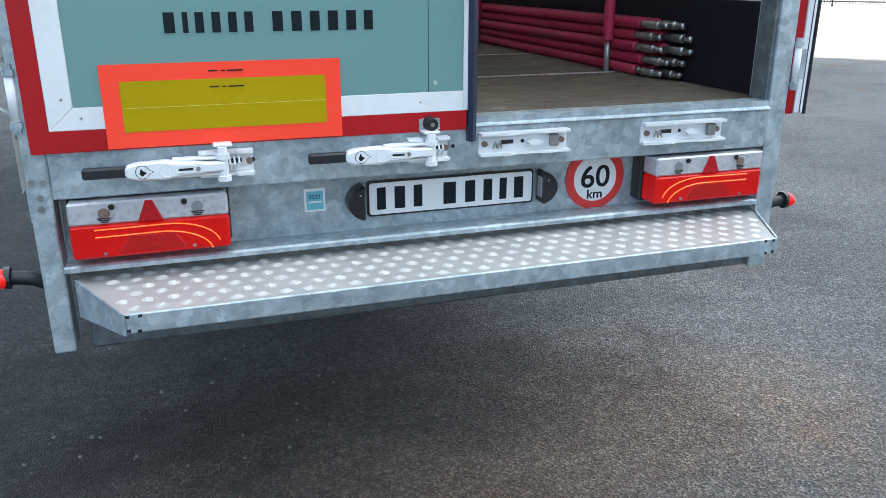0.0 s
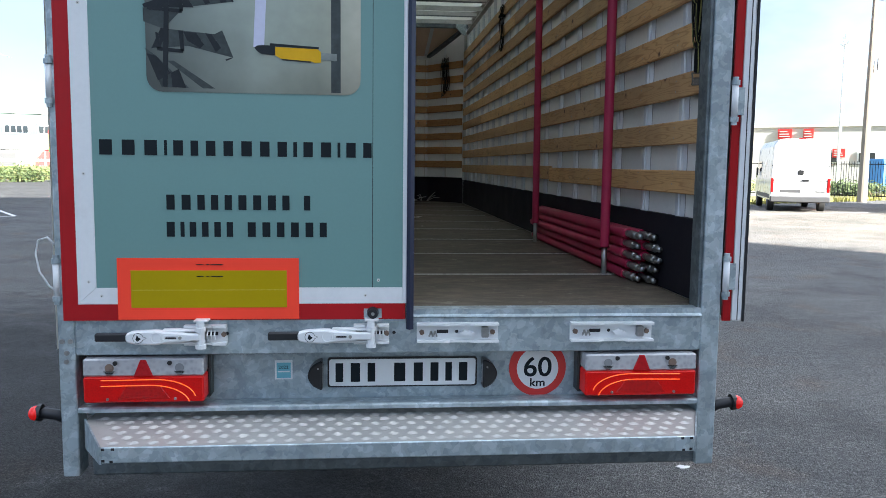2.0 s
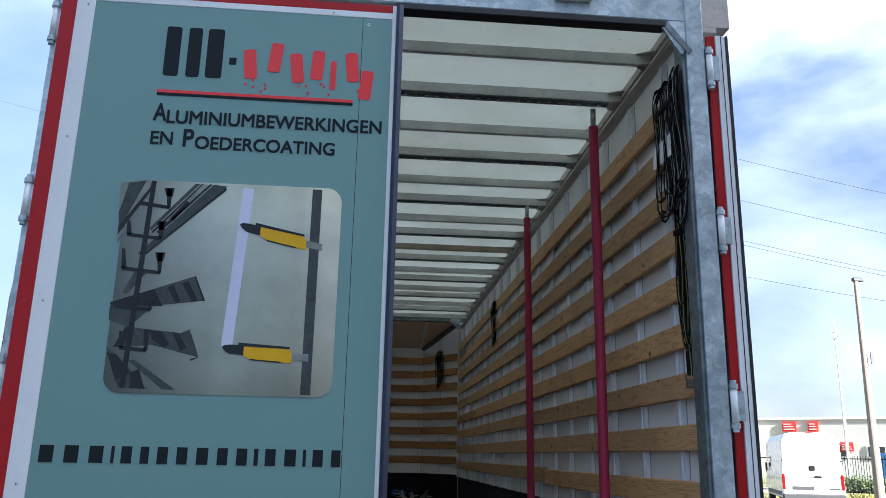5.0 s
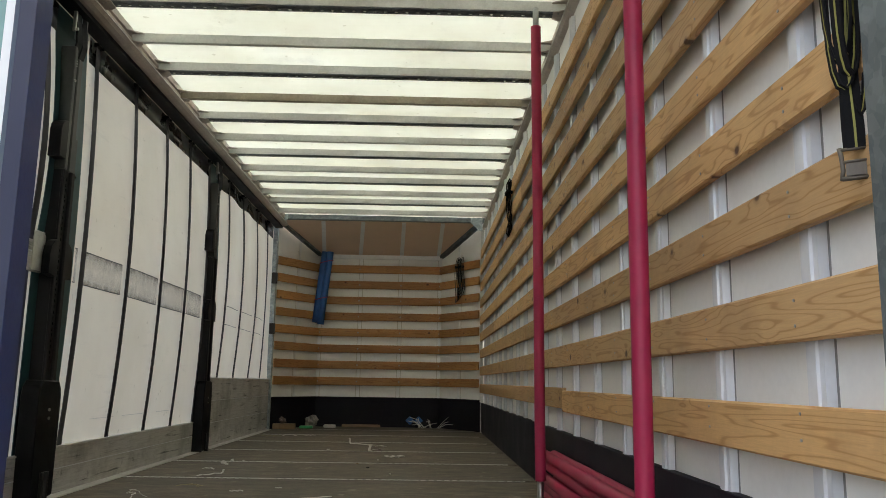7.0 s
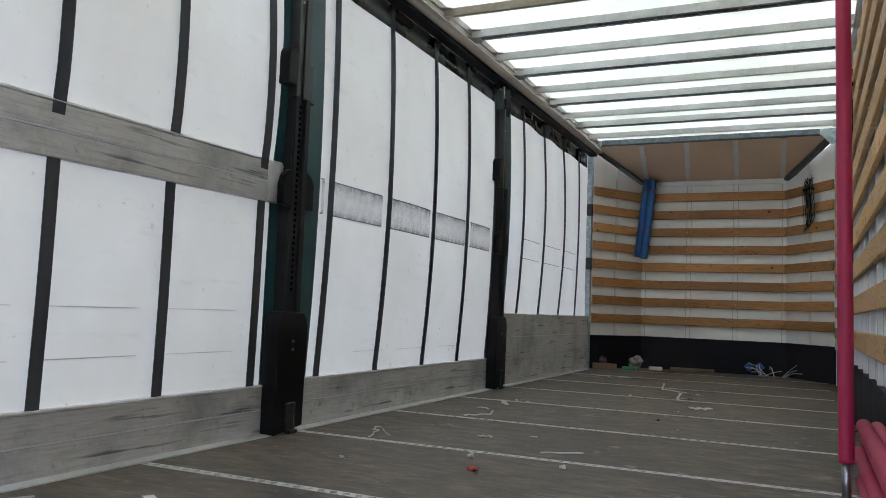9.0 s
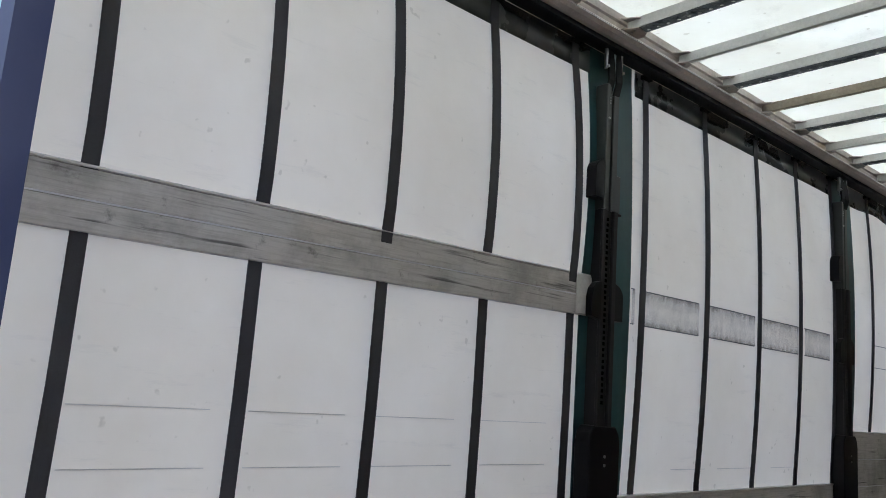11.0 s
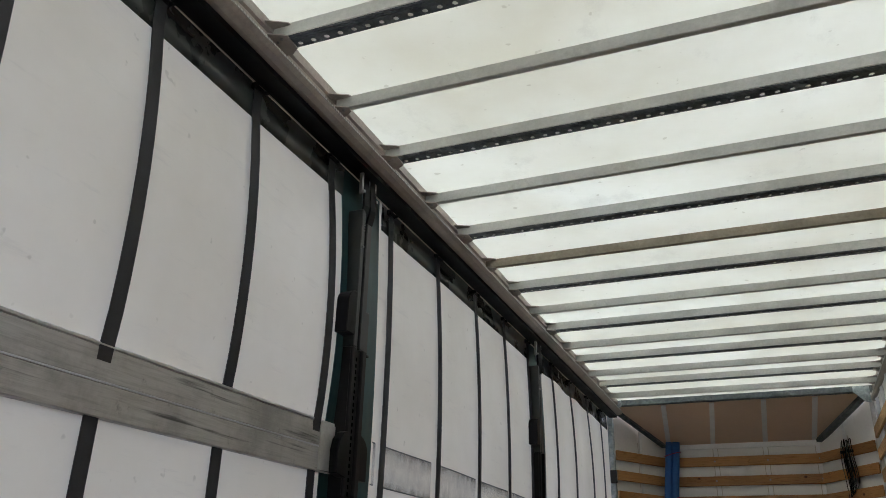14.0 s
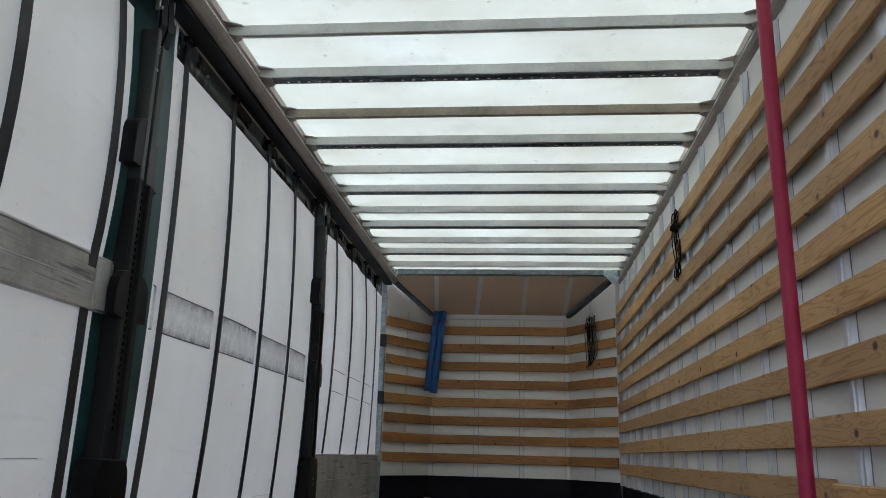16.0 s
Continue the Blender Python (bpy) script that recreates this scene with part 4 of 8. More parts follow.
def scuff_material():
    """Smears of dirt, clear between them, thickest along the upper and lower edge."""
    m, n, l, b = tree("rubbed_in_dirt")
    v = mapped(n, l)
    st = n.new("ShaderNodeMapping")
    st.inputs["Scale"].default_value = (1, 7, 3.5)
    l.new(v, st.inputs["Vector"])
    a = ramp(n, l, noise_tex(n, l, st.outputs[0], 3.5, 8, 0.7), [(0.3, grey(0.14)), (0.75, grey(0.5))])
    tc = n.new("ShaderNodeTexCoord")
    sp = n.new("ShaderNodeSeparateXYZ")
    l.new(tc.outputs["Generated"], sp.inputs[0])
    e = ramp(n, l, sp.outputs[2], [(0.0, grey(1.0)), (0.18, grey(0.45)), (0.5, grey(0.3)), (0.8, grey(0.5)), (1.0, grey(1.0))])
    f = mixc(n, l, 1.0, a, e, "MULTIPLY")
    b.inputs["Base Color"].default_value = (0.1, 0.098, 0.095, 1)
    b.inputs["Roughness"].default_value = 0.7
    clear = n.new("ShaderNodeBsdfTransparent")
    mx = n.new("ShaderNodeMixShader")
    l.new(f, mx.inputs[0])
    l.new(clear.outputs[0], mx.inputs[1])
    l.new(b.outputs[0], mx.inputs[2])
    l.new(mx.outputs[0], n["Material Output"].inputs["Surface"])
    return m


RUB = scuff_material()
gaps = [(2.812, 2.86), (2.9, 3.39), (3.45, 3.97), (4.03, 4.5), (4.56, 4.96), (5.63, 6.12), (6.18, 6.7), (6.76, 7.27)]
for k, (a, b) in enumerate(gaps):
    lo, hi = (2.095, 2.254) if b < 5.2 else (2.1, 2.25)
    if b < 5.2:
        part("scuff_mark", on_curtain(a + 0.01, b - 0.015, lo, hi, 0.004), RUB, curtain, "grey rubbed-in dirt on the canvas")
    for z in (lo, hi):
        part("crease_line", on_curtain(a, b - 0.025, z - 0.003, z + 0.002, 0.0055), SCUFF if b < 5.2 else DUSTY, curtain)
for a, b in ((0.45, 0.88), (0.96, 1.34), (1.42, 1.82), (1.92, 2.32)):
    for z in (1.482, 1.642):
        part("crease_line", on_curtain(a + 0.02, b - 0.02, z - 0.0016, z + 0.0014, 0.0022), FAINT, curtain)
for a, b in ((3.2, 3.5), (3.62, 4.0), (4.2, 4.5)):
    part("crease_line", on_curtain(a, b, 1.45, 1.453, 0.004), FAINT, curtain)


def side_board(y0, y1, z0, rows, h, label):
    ob = thing("side_board", label, "side board", (LX, y0, z0), "side boards")
    for r in range(rows):
        bm = BM()
        bx(bm, LX - 0.025, LX, y0, y1, (FLOOR + 0.001 if r == 0 and z0 < 1.3 else z0 + r * h), z0 + (r + 1) * h - 0.003, 0.003)
        part("board", bm, BOARD, ob)
        if r:
            part("seam", bx(BM(), LX - 0.02, LX + 0.0012, y0, y1, z0 + r * h - 0.0035, z0 + r * h + 0.0005), RIBM, ob)
    bm = BM()
    bx(bm, LX - 0.03, LX + 0.003, y0, y1, z0 + rows * h - 0.003, z0 + rows * h + 0.006, 0.002)
    part("top_edge", bm, ALU, ob)
    return ob


side_board(0.06, 2.5, FLOOR + 0.008, 2, 0.094, "weathered grey aluminium bottom side board")
side_board(2.76, 5.1, FLOOR + 0.02, 2, 0.094, "weathered grey aluminium bottom side board with a butt joint")
side_board(5.31, 7.76, FLOOR + 0.016, 3, 0.17, "tall dented weathered aluminium side board")
def sag(ob, drop):
    """Lets the near end of a board hang lower in its pockets."""
    for ch in ob.children:
        for v in ch.data.vertices:
            v.co.z -= drop * (2.42 - v.co.y)


mid = side_board(0.06, 2.53, 2.095, 2, 0.0855, "weathered aluminium middle side board with a bent end")
part("bent_end", ribbon(BM(), [(LX + 0.002, 2.43, 2.181), (LX + 0.012, 2.49, 2.181), (LX + 0.004, 2.53, 2.178)], 0.162, 0.004, (0, 0, 1)), ALU, mid)
sag(mid, 0.0115)


COLM = plain("dull_black_steel", (0.019, 0.0185, 0.021), 0.6, 0.0, 0.3, 5, 50, 0.1, 0.05)
HOLE_SHADE = plain("hole_shade", (0.001, 0.001, 0.001), 0.9, 0, 0.1)
HOLE_SHADE.node_tree.nodes["Principled BSDF"].inputs["Specular IOR Level"].default_value = 0.0
COLM.node_tree.nodes["Principled BSDF"].inputs["Specular IOR Level"].default_value = 0.25


def side_post(y, label):
    """A sliding upright between the curtain bays: shoe, column with peg holes, board pockets and a forked head."""
    ob = thing("side_post", label, "post", (LX, y, FLOOR), "side posts")
    x = LX + 0.048
    shoe = [(y - 0.1, FLOOR), (y + 0.098, FLOOR + 0.025), (y + 0.105, 1.57), (y + 0.098, 1.61), (y + 0.075, 1.64), (y - 0.07, 1.645), (y - 0.095, 1.62), (y - 0.105, 1.58)]
    shoe_part = part("shoe", prism(BM(), shoe, "x", x - 0.055, x + 0.022, 0.005), BLACKM, ob)
    # a folded channel: two flanges stand proud of the web that carries the peg holes
    bm = BM()
    bx(bm, x - 0.055, x - 0.002, y - 0.046, y + 0.046, 1.63, 2.56)
    column = part("column", bm, COLM, ob)
    for a, b, d in ((y - 0.05, y - 0.024, 0.012), (y + 0.02, y + 0.05, 0.016)):
        part("flange", bx(BM(), x - 0.0015, x + d, a, b, 1.63, 2.56, 0.003), COLM, ob)
    bm = BM()
    bx(bm, x - 0.055, x + 0.012, y - 0.05, y - 0.022, 2.5605, 3.13, 0.003)
    bx(bm, x - 0.055, x - 0.004, y - 0.0215, y + 0.0055, 2.5605, 3.13)
    bx(bm, x - 0.055, x + 0.006, y + 0.006, y + 0.045, 2.5605, 3.09, 0.003)
    part("upper_channel", bm, POSTM, ob)
    # peg holes are near-black plates on the web; their inner shade is painted
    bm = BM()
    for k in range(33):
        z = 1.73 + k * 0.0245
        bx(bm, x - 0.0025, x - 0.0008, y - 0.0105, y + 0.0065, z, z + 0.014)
    tagged(part("peg_hole_row", bm, HOLE_SHADE, column), kind="stuff")
    arc = [(0.08 * math.cos(math.pi * k / 10), 0.06 * math.sin(math.pi * k / 10)) for k in range(6)]
    right = [(y + 0.045, 2.085), (y + 0.115, 2.085)] + [(y + 0.035 + u, 2.19 + v) for u, v in arc]
    part("board_pocket", prism(BM(), right, "x", x - 0.03, x + 0.01, 0.003), BLACKM, ob)
    left = [(y - 0.045, 2.08), (y - 0.11, 2.09), (y - 0.112, 2.17), (y - 0.1, 2.21), (y - 0.075, 2.235), (y - 0.045, 2.245)]
    part("board_pocket", prism(BM(), left, "x", x - 0.02, x + 0.014, 0.003), BLACKM, ob)
    lobe = [(y - 0.052, 2.6), (y - 0.115, 2.6), (y - 0.115, 2.72)] + [(y - 0.052 - 0.063 * math.cos(math.pi / 2 * k / 5), 2.72 + 0.055 * math.sin(math.pi / 2 * k / 5)) for k in range(1, 6)]
    part("board_pocket", prism(BM(), lobe, "x", x - 0.045, x + 0.014, 0.003), BLACKM, ob)
    part("catch", bx(BM(), x - 0.03, x - 0.002, y + 0.046, y + 0.085, 2.56, 2.73, 0.003), POSTM, ob)
    bm = BM()
    bx(bm, x - 0.03, x + 0.004, y + 0.046, y + 0.09, 2.5495, 2.5595, 0.002)
    part("catch_foot", bm, BLACKM, ob)
    for s in (-0.03, 0.025):
        bm = BM()
        pts = [(x, y + s, 3.09), (x + 0.012, y + s + 0.004, 3.15), (x + 0.002, y + s + 0.012, 3.23), (x - 0.012, y + s + 0.014, 3.315)]
        ribbon(bm, pts, 0.03, 0.012, (0.3, 1, 0))
        part("fork_arm", bm, BLACKM, ob)
    part("head_plate", bx(BM(), x - 0.02, x - 0.004, y - 0.012, y + 0.024, 3.18, 3.29, 0.001), ZINC, ob)
    for s in (-0.05, 0.06):
        bm = BM()
        bx(bm, x - 0.012, x + 0.004, y + s - 0.006, y + s + 0.006, 3.2, 3.315, 0.002)
        tube(bm, [(x + 0.004, y + s, 3.21), (x + 0.014, y + s, 3.21)], 0.007, 8)
        part("guide_bolt", bm, STEEL, ob)
    for dz in (0.0, 0.012, 0.024):
        part("rivet", tube(BM(), [(x + 0.012, y - 0.03, 3.04 + dz), (x + 0.015, y - 0.03, 3.04 + dz)], 0.003, 6), STEEL, ob)
    part("rivet", tube(BM(), [(x + 0.012, y - 0.035, 2.97), (x + 0.017, y - 0.035, 2.97)], 0.006, 8), STEEL, ob)
    bm = BM()
    bx(bm, x + 0.021, x + 0.034, y - 0.035, y + 0.03, FLOOR + 0.006, FLOOR + 0.13, 0.004)
    tube(bm, [(x + 0.036, y - 0.005, FLOOR + 0.02), (x + 0.036, y - 0.005, FLOOR + 0.13)], 0.011, 8)
    bx(bm, x + 0.02, x + 0.05, y - 0.03, y + 0.025, FLOOR + 0.004, FLOOR + 0.02, 0.003)
    part("foot_lock", bm, BLACKP, shoe_part)
    for z in (1.485, 1.52):
        part("bolt", tube(BM(), [(x + 0.02, y - 0.002, z), (x + 0.027, y - 0.002, z)], 0.006, 8), STEEL, ob)
    return ob


POSTM = plain("worn_black_steel", (0.05, 0.056, 0.054), 0.4, 0.3, 0.3, 5, 50, 0.1, 0.05)
side_post(2.57, "black steel sliding side post with board pockets")
side_post(5.088, "black steel sliding side post with board pockets")

front_post = thing("front_post", "galvanised front corner post with black board catches", "post", (LX, 7.8, FLOOR))
bm = BM()
bx(bm, LX - 0.045, LX + 0.02, 7.75, 7.82, FLOOR - 0.1, 3.4, 0.004)
part("upright", bm, ZINC, front_post)
for z in (2.2, 2.75):
    part("catch", bx(BM(), LX - 0.02, LX + 0.04, 7.715, 7.749, z - 0.06, z + 0.06, 0.006), BLACKP, front_post)
solid("corner_trim", bx(BM(), RX - 0.012, RX + 0.025, CORNER - 0.03, CORNER - 0.002, 1.45, 3.36, 0.003), ALU, "aluminium trim in the front corner", "trim", "structure")

# ---- rear frame ----
rear = thing("trailer_portal", "galvanised steel rear portal frame of the trailer", "frame", (0, 0, 0.56))
bm = BM()
bx(bm, -1.152, -1.097, 0.0, 0.09, 0.56, 3.45, 0.004)
part("post", bm, ZINC, rear)
bm = BM()
bx(bm, 1.093, 1.162, 0.0, 0.11, 0.555, 3.45, 0.004)
part("post", bm, ZINC, rear)
# the shade on the post's inner face is put in as darker zinc
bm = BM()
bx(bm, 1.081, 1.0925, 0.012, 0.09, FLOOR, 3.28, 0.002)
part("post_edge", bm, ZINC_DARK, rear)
bm = BM()
bx(bm, -1.0965, 1.0925, 0.0, 0.1, 0.985, 1.113, 0.004)
part("sill_beam", bm, ZINC, rear)
bm = BM()
prism(bm, [(-0.012, 1.114), (0.0, 1.122), (0.0, 1.139), (0.06, 1.141), (0.06, 1.114)], "x", -1.09, 1.09)
part("sill_edge", bm, ZINC, rear)
bm = BM()
bx(bm, 0.05, 1.09, -0.0015, 0.001, 1.1135, 1.117)
part("joint_line", bm, RUBBER, rear)
bm = BM()
bx(bm, -1.0965, 1.0925, 0.108, 0.114, 0.77, 0.984)
part("back_panel", bm, ZINC, rear)
bm = BM()
prism(bm, [(0.107, 0.796), (0.02, 0.803), (0.006, 0.802), (0.0, 0.797), (0.0, 0.785), (0.09, 0.78), (0.09, 0.75), (0.107, 0.75)], "x", -1.0965, 1.0925)
part("lower_rail", bm, ZINC, rear)
bm = BM()
bx(bm, -1.0965, 1.0925, 0.0, 0.09, 3.285, 3.48, 0.004)
part("header_beam", bm, ZINC, rear)
bm = BM()
bx(bm, 0.02, 1.02, -0.006, 0.05, 3.258, 3.284, 0.003)
part("header_seal", bm, RUBBER, rear)
bm = BM()
prism(bm, [(1.005, 3.258), (1.03, 3.284), (1.09, 3.284), (1.09, 3.262), (1.0925, 3.17), (1.075, 3.15), (1.06, 3.17)], "y", 0.0, 0.012)
part("corner_gusset", bm, ZINC, rear)
bm = BM()
prism(bm, [(1.0, 3.275), (1.03, 3.275), (1.115, 3.165), (1.1, 3.15)], "y", -0.004, -0.0005)
part("gusset_edge", bm, ZINC_DARK, rear)
for x, z in ((-1.138, 1.035), (-1.111, 1.035), (-1.124, 0.995), (-1.126, 0.965)):
    part("bolt", tube(BM(), [(x, 0.0, z), (x, -0.006, z)], 0.0085, 10), STEEL, rear)
part("header_catch", bx(BM(), 0.6, 0.74, -0.03, 0.0, 3.335, 3.36, 0.006), WHITEP, rear)
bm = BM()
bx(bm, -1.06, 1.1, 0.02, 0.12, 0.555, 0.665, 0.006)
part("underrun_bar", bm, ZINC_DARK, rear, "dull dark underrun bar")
# closed flanks under the floor
part("side_sill", bx(BM(), -1.172, -1.146, 0.1, 7.8, 0.9, 1.12, 0.004), ZINC, rear)
part("side_sill", bx(BM(), 1.13, 1.185, 0.115, 7.8, 0.9, 0.979, 0.004), ZINC, rear)

# running gear under the body
gear = thing("trailer_chassis", "black steel trailer chassis on two twin wheeled axles", "chassis", (0, 4, 0))
for x in (-0.5, 0.42):
    part("beam", bx(BM(), x, x + 0.1, 0.13, 7.9, 0.66, 0.955, 0.004), BLACKM, gear)
for y in (3.6, 4.9):
    part("axle", tube(BM(), [(-0.95, y, 0.42), (0.95, y, 0.42)], 0.065, 12), BLACKM, gear)
    part("axle_hanger", bx(BM(), -0.5, -0.4, y - 0.12, y + 0.12, 0.4, 0.66), BLACKM, gear)
    part("axle_hanger", bx(BM(), 0.42, 0.52, y - 0.12, y + 0.12, 0.4, 0.66), BLACKM, gear)
    for x in (-1.02, 1.0):
        w = part("wheel", tube(BM(), [(x - 0.12, y, 0.42), (x - 0.09, y, 0.42), (x + 0.09, y, 0.42), (x + 0.12, y, 0.42)], 0.42, 24), RUBBER, gear, "black tyre", True)
        part("rim", tube(BM(), [(x - 0.122, y, 0.42), (x + 0.122, y, 0.42)], 0.24, 18), ZINC, w)

# step bumper with chequer plate
step = thing("step_bumper", "galvanised step bumper with aluminium chequer plate tread", "step", (0, -0.1, 0.69))
CHEQ = plain("chequer_plate", (0.5, 0.485, 0.455), 0.45, 0.25, 0.14, 5, 50, 0.06, 0.1)
outline = [(-1.07, 0.09), (-1.07, 0.0), (-0.945, -0.235), (0.985, -0.235), (1.088, 0.0), (1.088, 0.09)]
bm = BM()
prism(bm, [(x, y if y > -0.2 else y + 0.004) for x, y in outline], "z", 0.7, 0.7435)
for v in bm.verts:
    if v.co.y > -0.1:
        v.co.z += 0.013
tread = part("tread_plate", bm, CHEQ, step)
bm = BM()
for r in range(7):
    y = 0.066 - r * 0.044
    for k in range(36):
        x = -1.045 + k * 0.062 + (0.031 if r % 2 else 0.0)
        edge = -1.07 + (0.125 * (-y / 0.235) if y < 0 else 0)
        if x < edge + 0.03 or x > 1.062 - (0.1 * (-y / 0.235) if y < 0 else 0):
            continue
        a = 0.3 if r % 2 else -0.3
        z = 0.7438 + 0.013 * min(1.0, (y + 0.231) / 0.231)
        c, s = math.cos(a), math.sin(a)
        for o in (-0.0136, -0.0068, 0.0, 0.0068, 0.0136):
            px, py, h = x - s * o, y + c * o, 0.0255 - abs(o) * 0.75
            q = [(px - c * h, py - s * h), (px + s * 0.0028, py - c * 0.0028), (px + c * h, py + s * h), (px - s * 0.0028, py + c * 0.0028)]
            lo = [bm.verts.new((u, v, z - 0.0002)) for u, v in q]
            top = bm.verts.new((px, py, z + 0.0018))
            for i in range(4):
                bm.faces.new((lo[i], lo[(i + 1) % 4], top))
tagged(part("tread_pattern", bm, LUGM, tread), kind="stuff")
bm = BM()
bx(bm, -0.945, 0.985, -0.24, -0.2325, 0.695, 0.7475, 0.003)
part("front_lip", bm, ZINC, step)
for (xa, ya), (xb, yb) in (((-1.07, 0.0), (-0.9455, -0.236)), ((1.088, 0.0), (0.9855, -0.236))):
    bm = BM()
    s = -0.006 if xa < 0 else 0.006
    lo = [(xa, ya), (xb, yb), (xb + s, yb), (xa + s, ya)]
    hi = [0.765, 0.7475, 0.7475, 0.765]
    v0 = [bm.verts.new((*p, 0.69 if i in (1, 2) else 0.66)) for i, p in enumerate(lo)]
    v1 = [bm.verts.new((*p, h)) for p, h in zip(lo, hi)]
    bm.faces.new(v0[::-1])
    bm.faces.new(v1)
    for i in range(4):
        bm.faces.new((v0[i], v0[(i + 1) % 4], v1[(i + 1) % 4], v1[i]))
    part("end_cheek", bm, ZINC, step)
for x in (-0.94, 0.972):
    for dx, dz in ((0, 0.741), (0.03 if x < 0 else -0.03, 0.741), (0.0, 0.704), (0.025 if x < 0 else -0.025, 0.701)):
        part("weld_notch", bx(BM(), x + dx - 0.004, x + dx + 0.006, -0.2412, -0.2395, dz - 0.004, dz + 0.004), RUBBER, step)


def tail_lamp(x0, x1, sx):
    """A combined rear lamp: sx = 1 bends its light strip down towards +x."""
    ob = thing("tail_lamp", "lit combined tail lamp with red lower and clear upper lens", "tail lamp", ((x0 + x1) / 2, 0.06, 0.826), "tail lamps")
    z0, zm, z1 = 0.828, 0.918, 0.979
    X = (lambda f: x0 + (x1 - x0) * f) if sx > 0 else (lambda f: x1 - (x1 - x0) * f)
    part("housing", bx(BM(), x0 - 0.008, x1 + 0.008, 0.05, 0.107, z0 - 0.008, z1 + 0.006, 0.006), BLACKP, ob)
    part("red_lens", bx(BM(), x0, x1, -0.03, 0.0505, z0, zm, 0.006), LENSRED, ob, "glossy red lens")
    part("clear_lens", bx(BM(), x0, x1, -0.029, 0.0505, zm + 0.001, z1, 0.005), LENSCLEAR, ob, "clear lens")
    c = X(0.5)
    bm = BM()
    prism(bm, [(c - 0.032, zm + 0.002), (c + 0.032, zm + 0.002), (c + 0.009, z1 - 0.003), (c - 0.009, z1 - 0.003)], "y", -0.033, -0.0285, 0.001)
    part("warning_triangle", bm, LENSDEEP, ob, "dark red triangular reflector")
    bm = BM()
    prism(bm, [(X(0.28), z0 + 0.012), (X(0.72), z0 + 0.012), (X(0.64), zm - 0.035), (X(0.36), zm - 0.035)], "y", -0.0325, -0.0295, 0.001)
    part("lower_reflector", bm, LENSMID, ob, "dark red reflector")
    for lift in (0.0, 0.022):
        pts = [(X(0.15), -0.0325, zm - 0.012 - lift * 0.9)]
        for k in range(13):
            a = k / 12
            pts.append((X(0.6 + 0.33 * math.sin(a * 1.45)) - sx * lift * 0.9, -0.0325, zm - 0.012 - lift * 0.9 + 0.002 - 0.066 * (1 - math.cos(a * 1.45))))
        part("light_strip", tube(BM(), pts, 0.0018, 6), LED, ob, "glowing light strip")
    for f in (0.22, 0.8):
        part("bulb", prism(BM(), disc_pts(X(f), zm + 0.03, 0.015, 20), "y", -0.0305, -0.0285), BULB if f < 0.5 else GREYB, ob, "dark bulb behind the lens")
        bm = BM()
        for q in range(3):
            w = 0.02 - 0.005 * q
            prism(bm, [(X(f) - w, zm + 0.019 - q * 0.005), (X(f) - w * 0.7, zm + 0.016 - q * 0.005), (X(f) + w * 0.7, zm + 0.016 - q * 0.005), (X(f) + w, zm + 0.019 - q * 0.005)], "y", -0.0312, -0.029)
        part("reflector_ribs", bm, BLACKP, ob)
    for f in (0.27, 0.72):
        part("clip", prism(BM(), disc_pts(X(f), z1 - 0.014, 0.008, 10), "y", -0.034, -0.0285), BLACKP, ob)
    for f in (0.2, 0.76):
        part("screw", prism(BM(), disc_pts(X(f), z0 + 0.013, 0.005, 8), "y", -0.034, -0.0295), STEEL, ob)
    return ob


tail_lamp(-1.066, -0.668, 1)
tail_lamp(0.662, 1.07, -1)


def marker_lamp(sx):
    x = -1.152 if sx < 0 else 1.162
    ob = thing("marker_lamp", "lit red side marker lamp on a black rubber arm", "marker lamp", (x, 0.05, 0.77), "marker lamps")
    pts = [(x, 0.05, 0.75), (x + sx * 0.03, 0.05, 0.765), (x + sx * 0.07, 0.05, 0.772), (x + sx * 0.095, 0.05, 0.773)]
    part("arm", tube(BM(), pts, 0.019, 12), RUBBER, ob, "", True)
    bm = BM()
    bmesh.ops.create_uvsphere(bm, u_segments=18, v_segments=12, radius=0.025)
    bmesh.ops.scale(bm, vec=(0.85, 1.25, 1.0), verts=bm.verts)
    bmesh.ops.translate(bm, vec=(x + sx * 0.102, 0.045, 0.774), verts=bm.verts)
    part("lens", bm, LEDRED, ob, "glowing red lens", True)
    part("collar", tube(BM(), [(x + sx * 0.082, 0.05, 0.773), (x + sx * 0.096, 0.05, 0.774)], 0.03, 16), BLACKP, ob)


marker_lamp(-1)
marker_lamp(1)

# number plate with a lamp on each side
plate = thing("number_plate", "white number plate with black bars in a black edged holder", "number plate", (0.016, 0.1, 0.835))
part("holder", prism(BM(), round_rect(-0.256, 0.289, 0.836, 0.946, 0.01), "y", 0.096, 0.1075), BLACKP, plate)
part("face", prism(BM(), round_rect(-0.25, 0.283, 0.842, 0.94, 0.009), "y", 0.093, 0.0962), PLATEW, plate)
bars("character_bar", [0.75, 0.9, 0.75, 0, 1.1, 0.9, 0.8, 0.65, 0.85], -0.235, 0.272, 0.857, 0.926, 0.0925, INK, plate, "plain black bars")


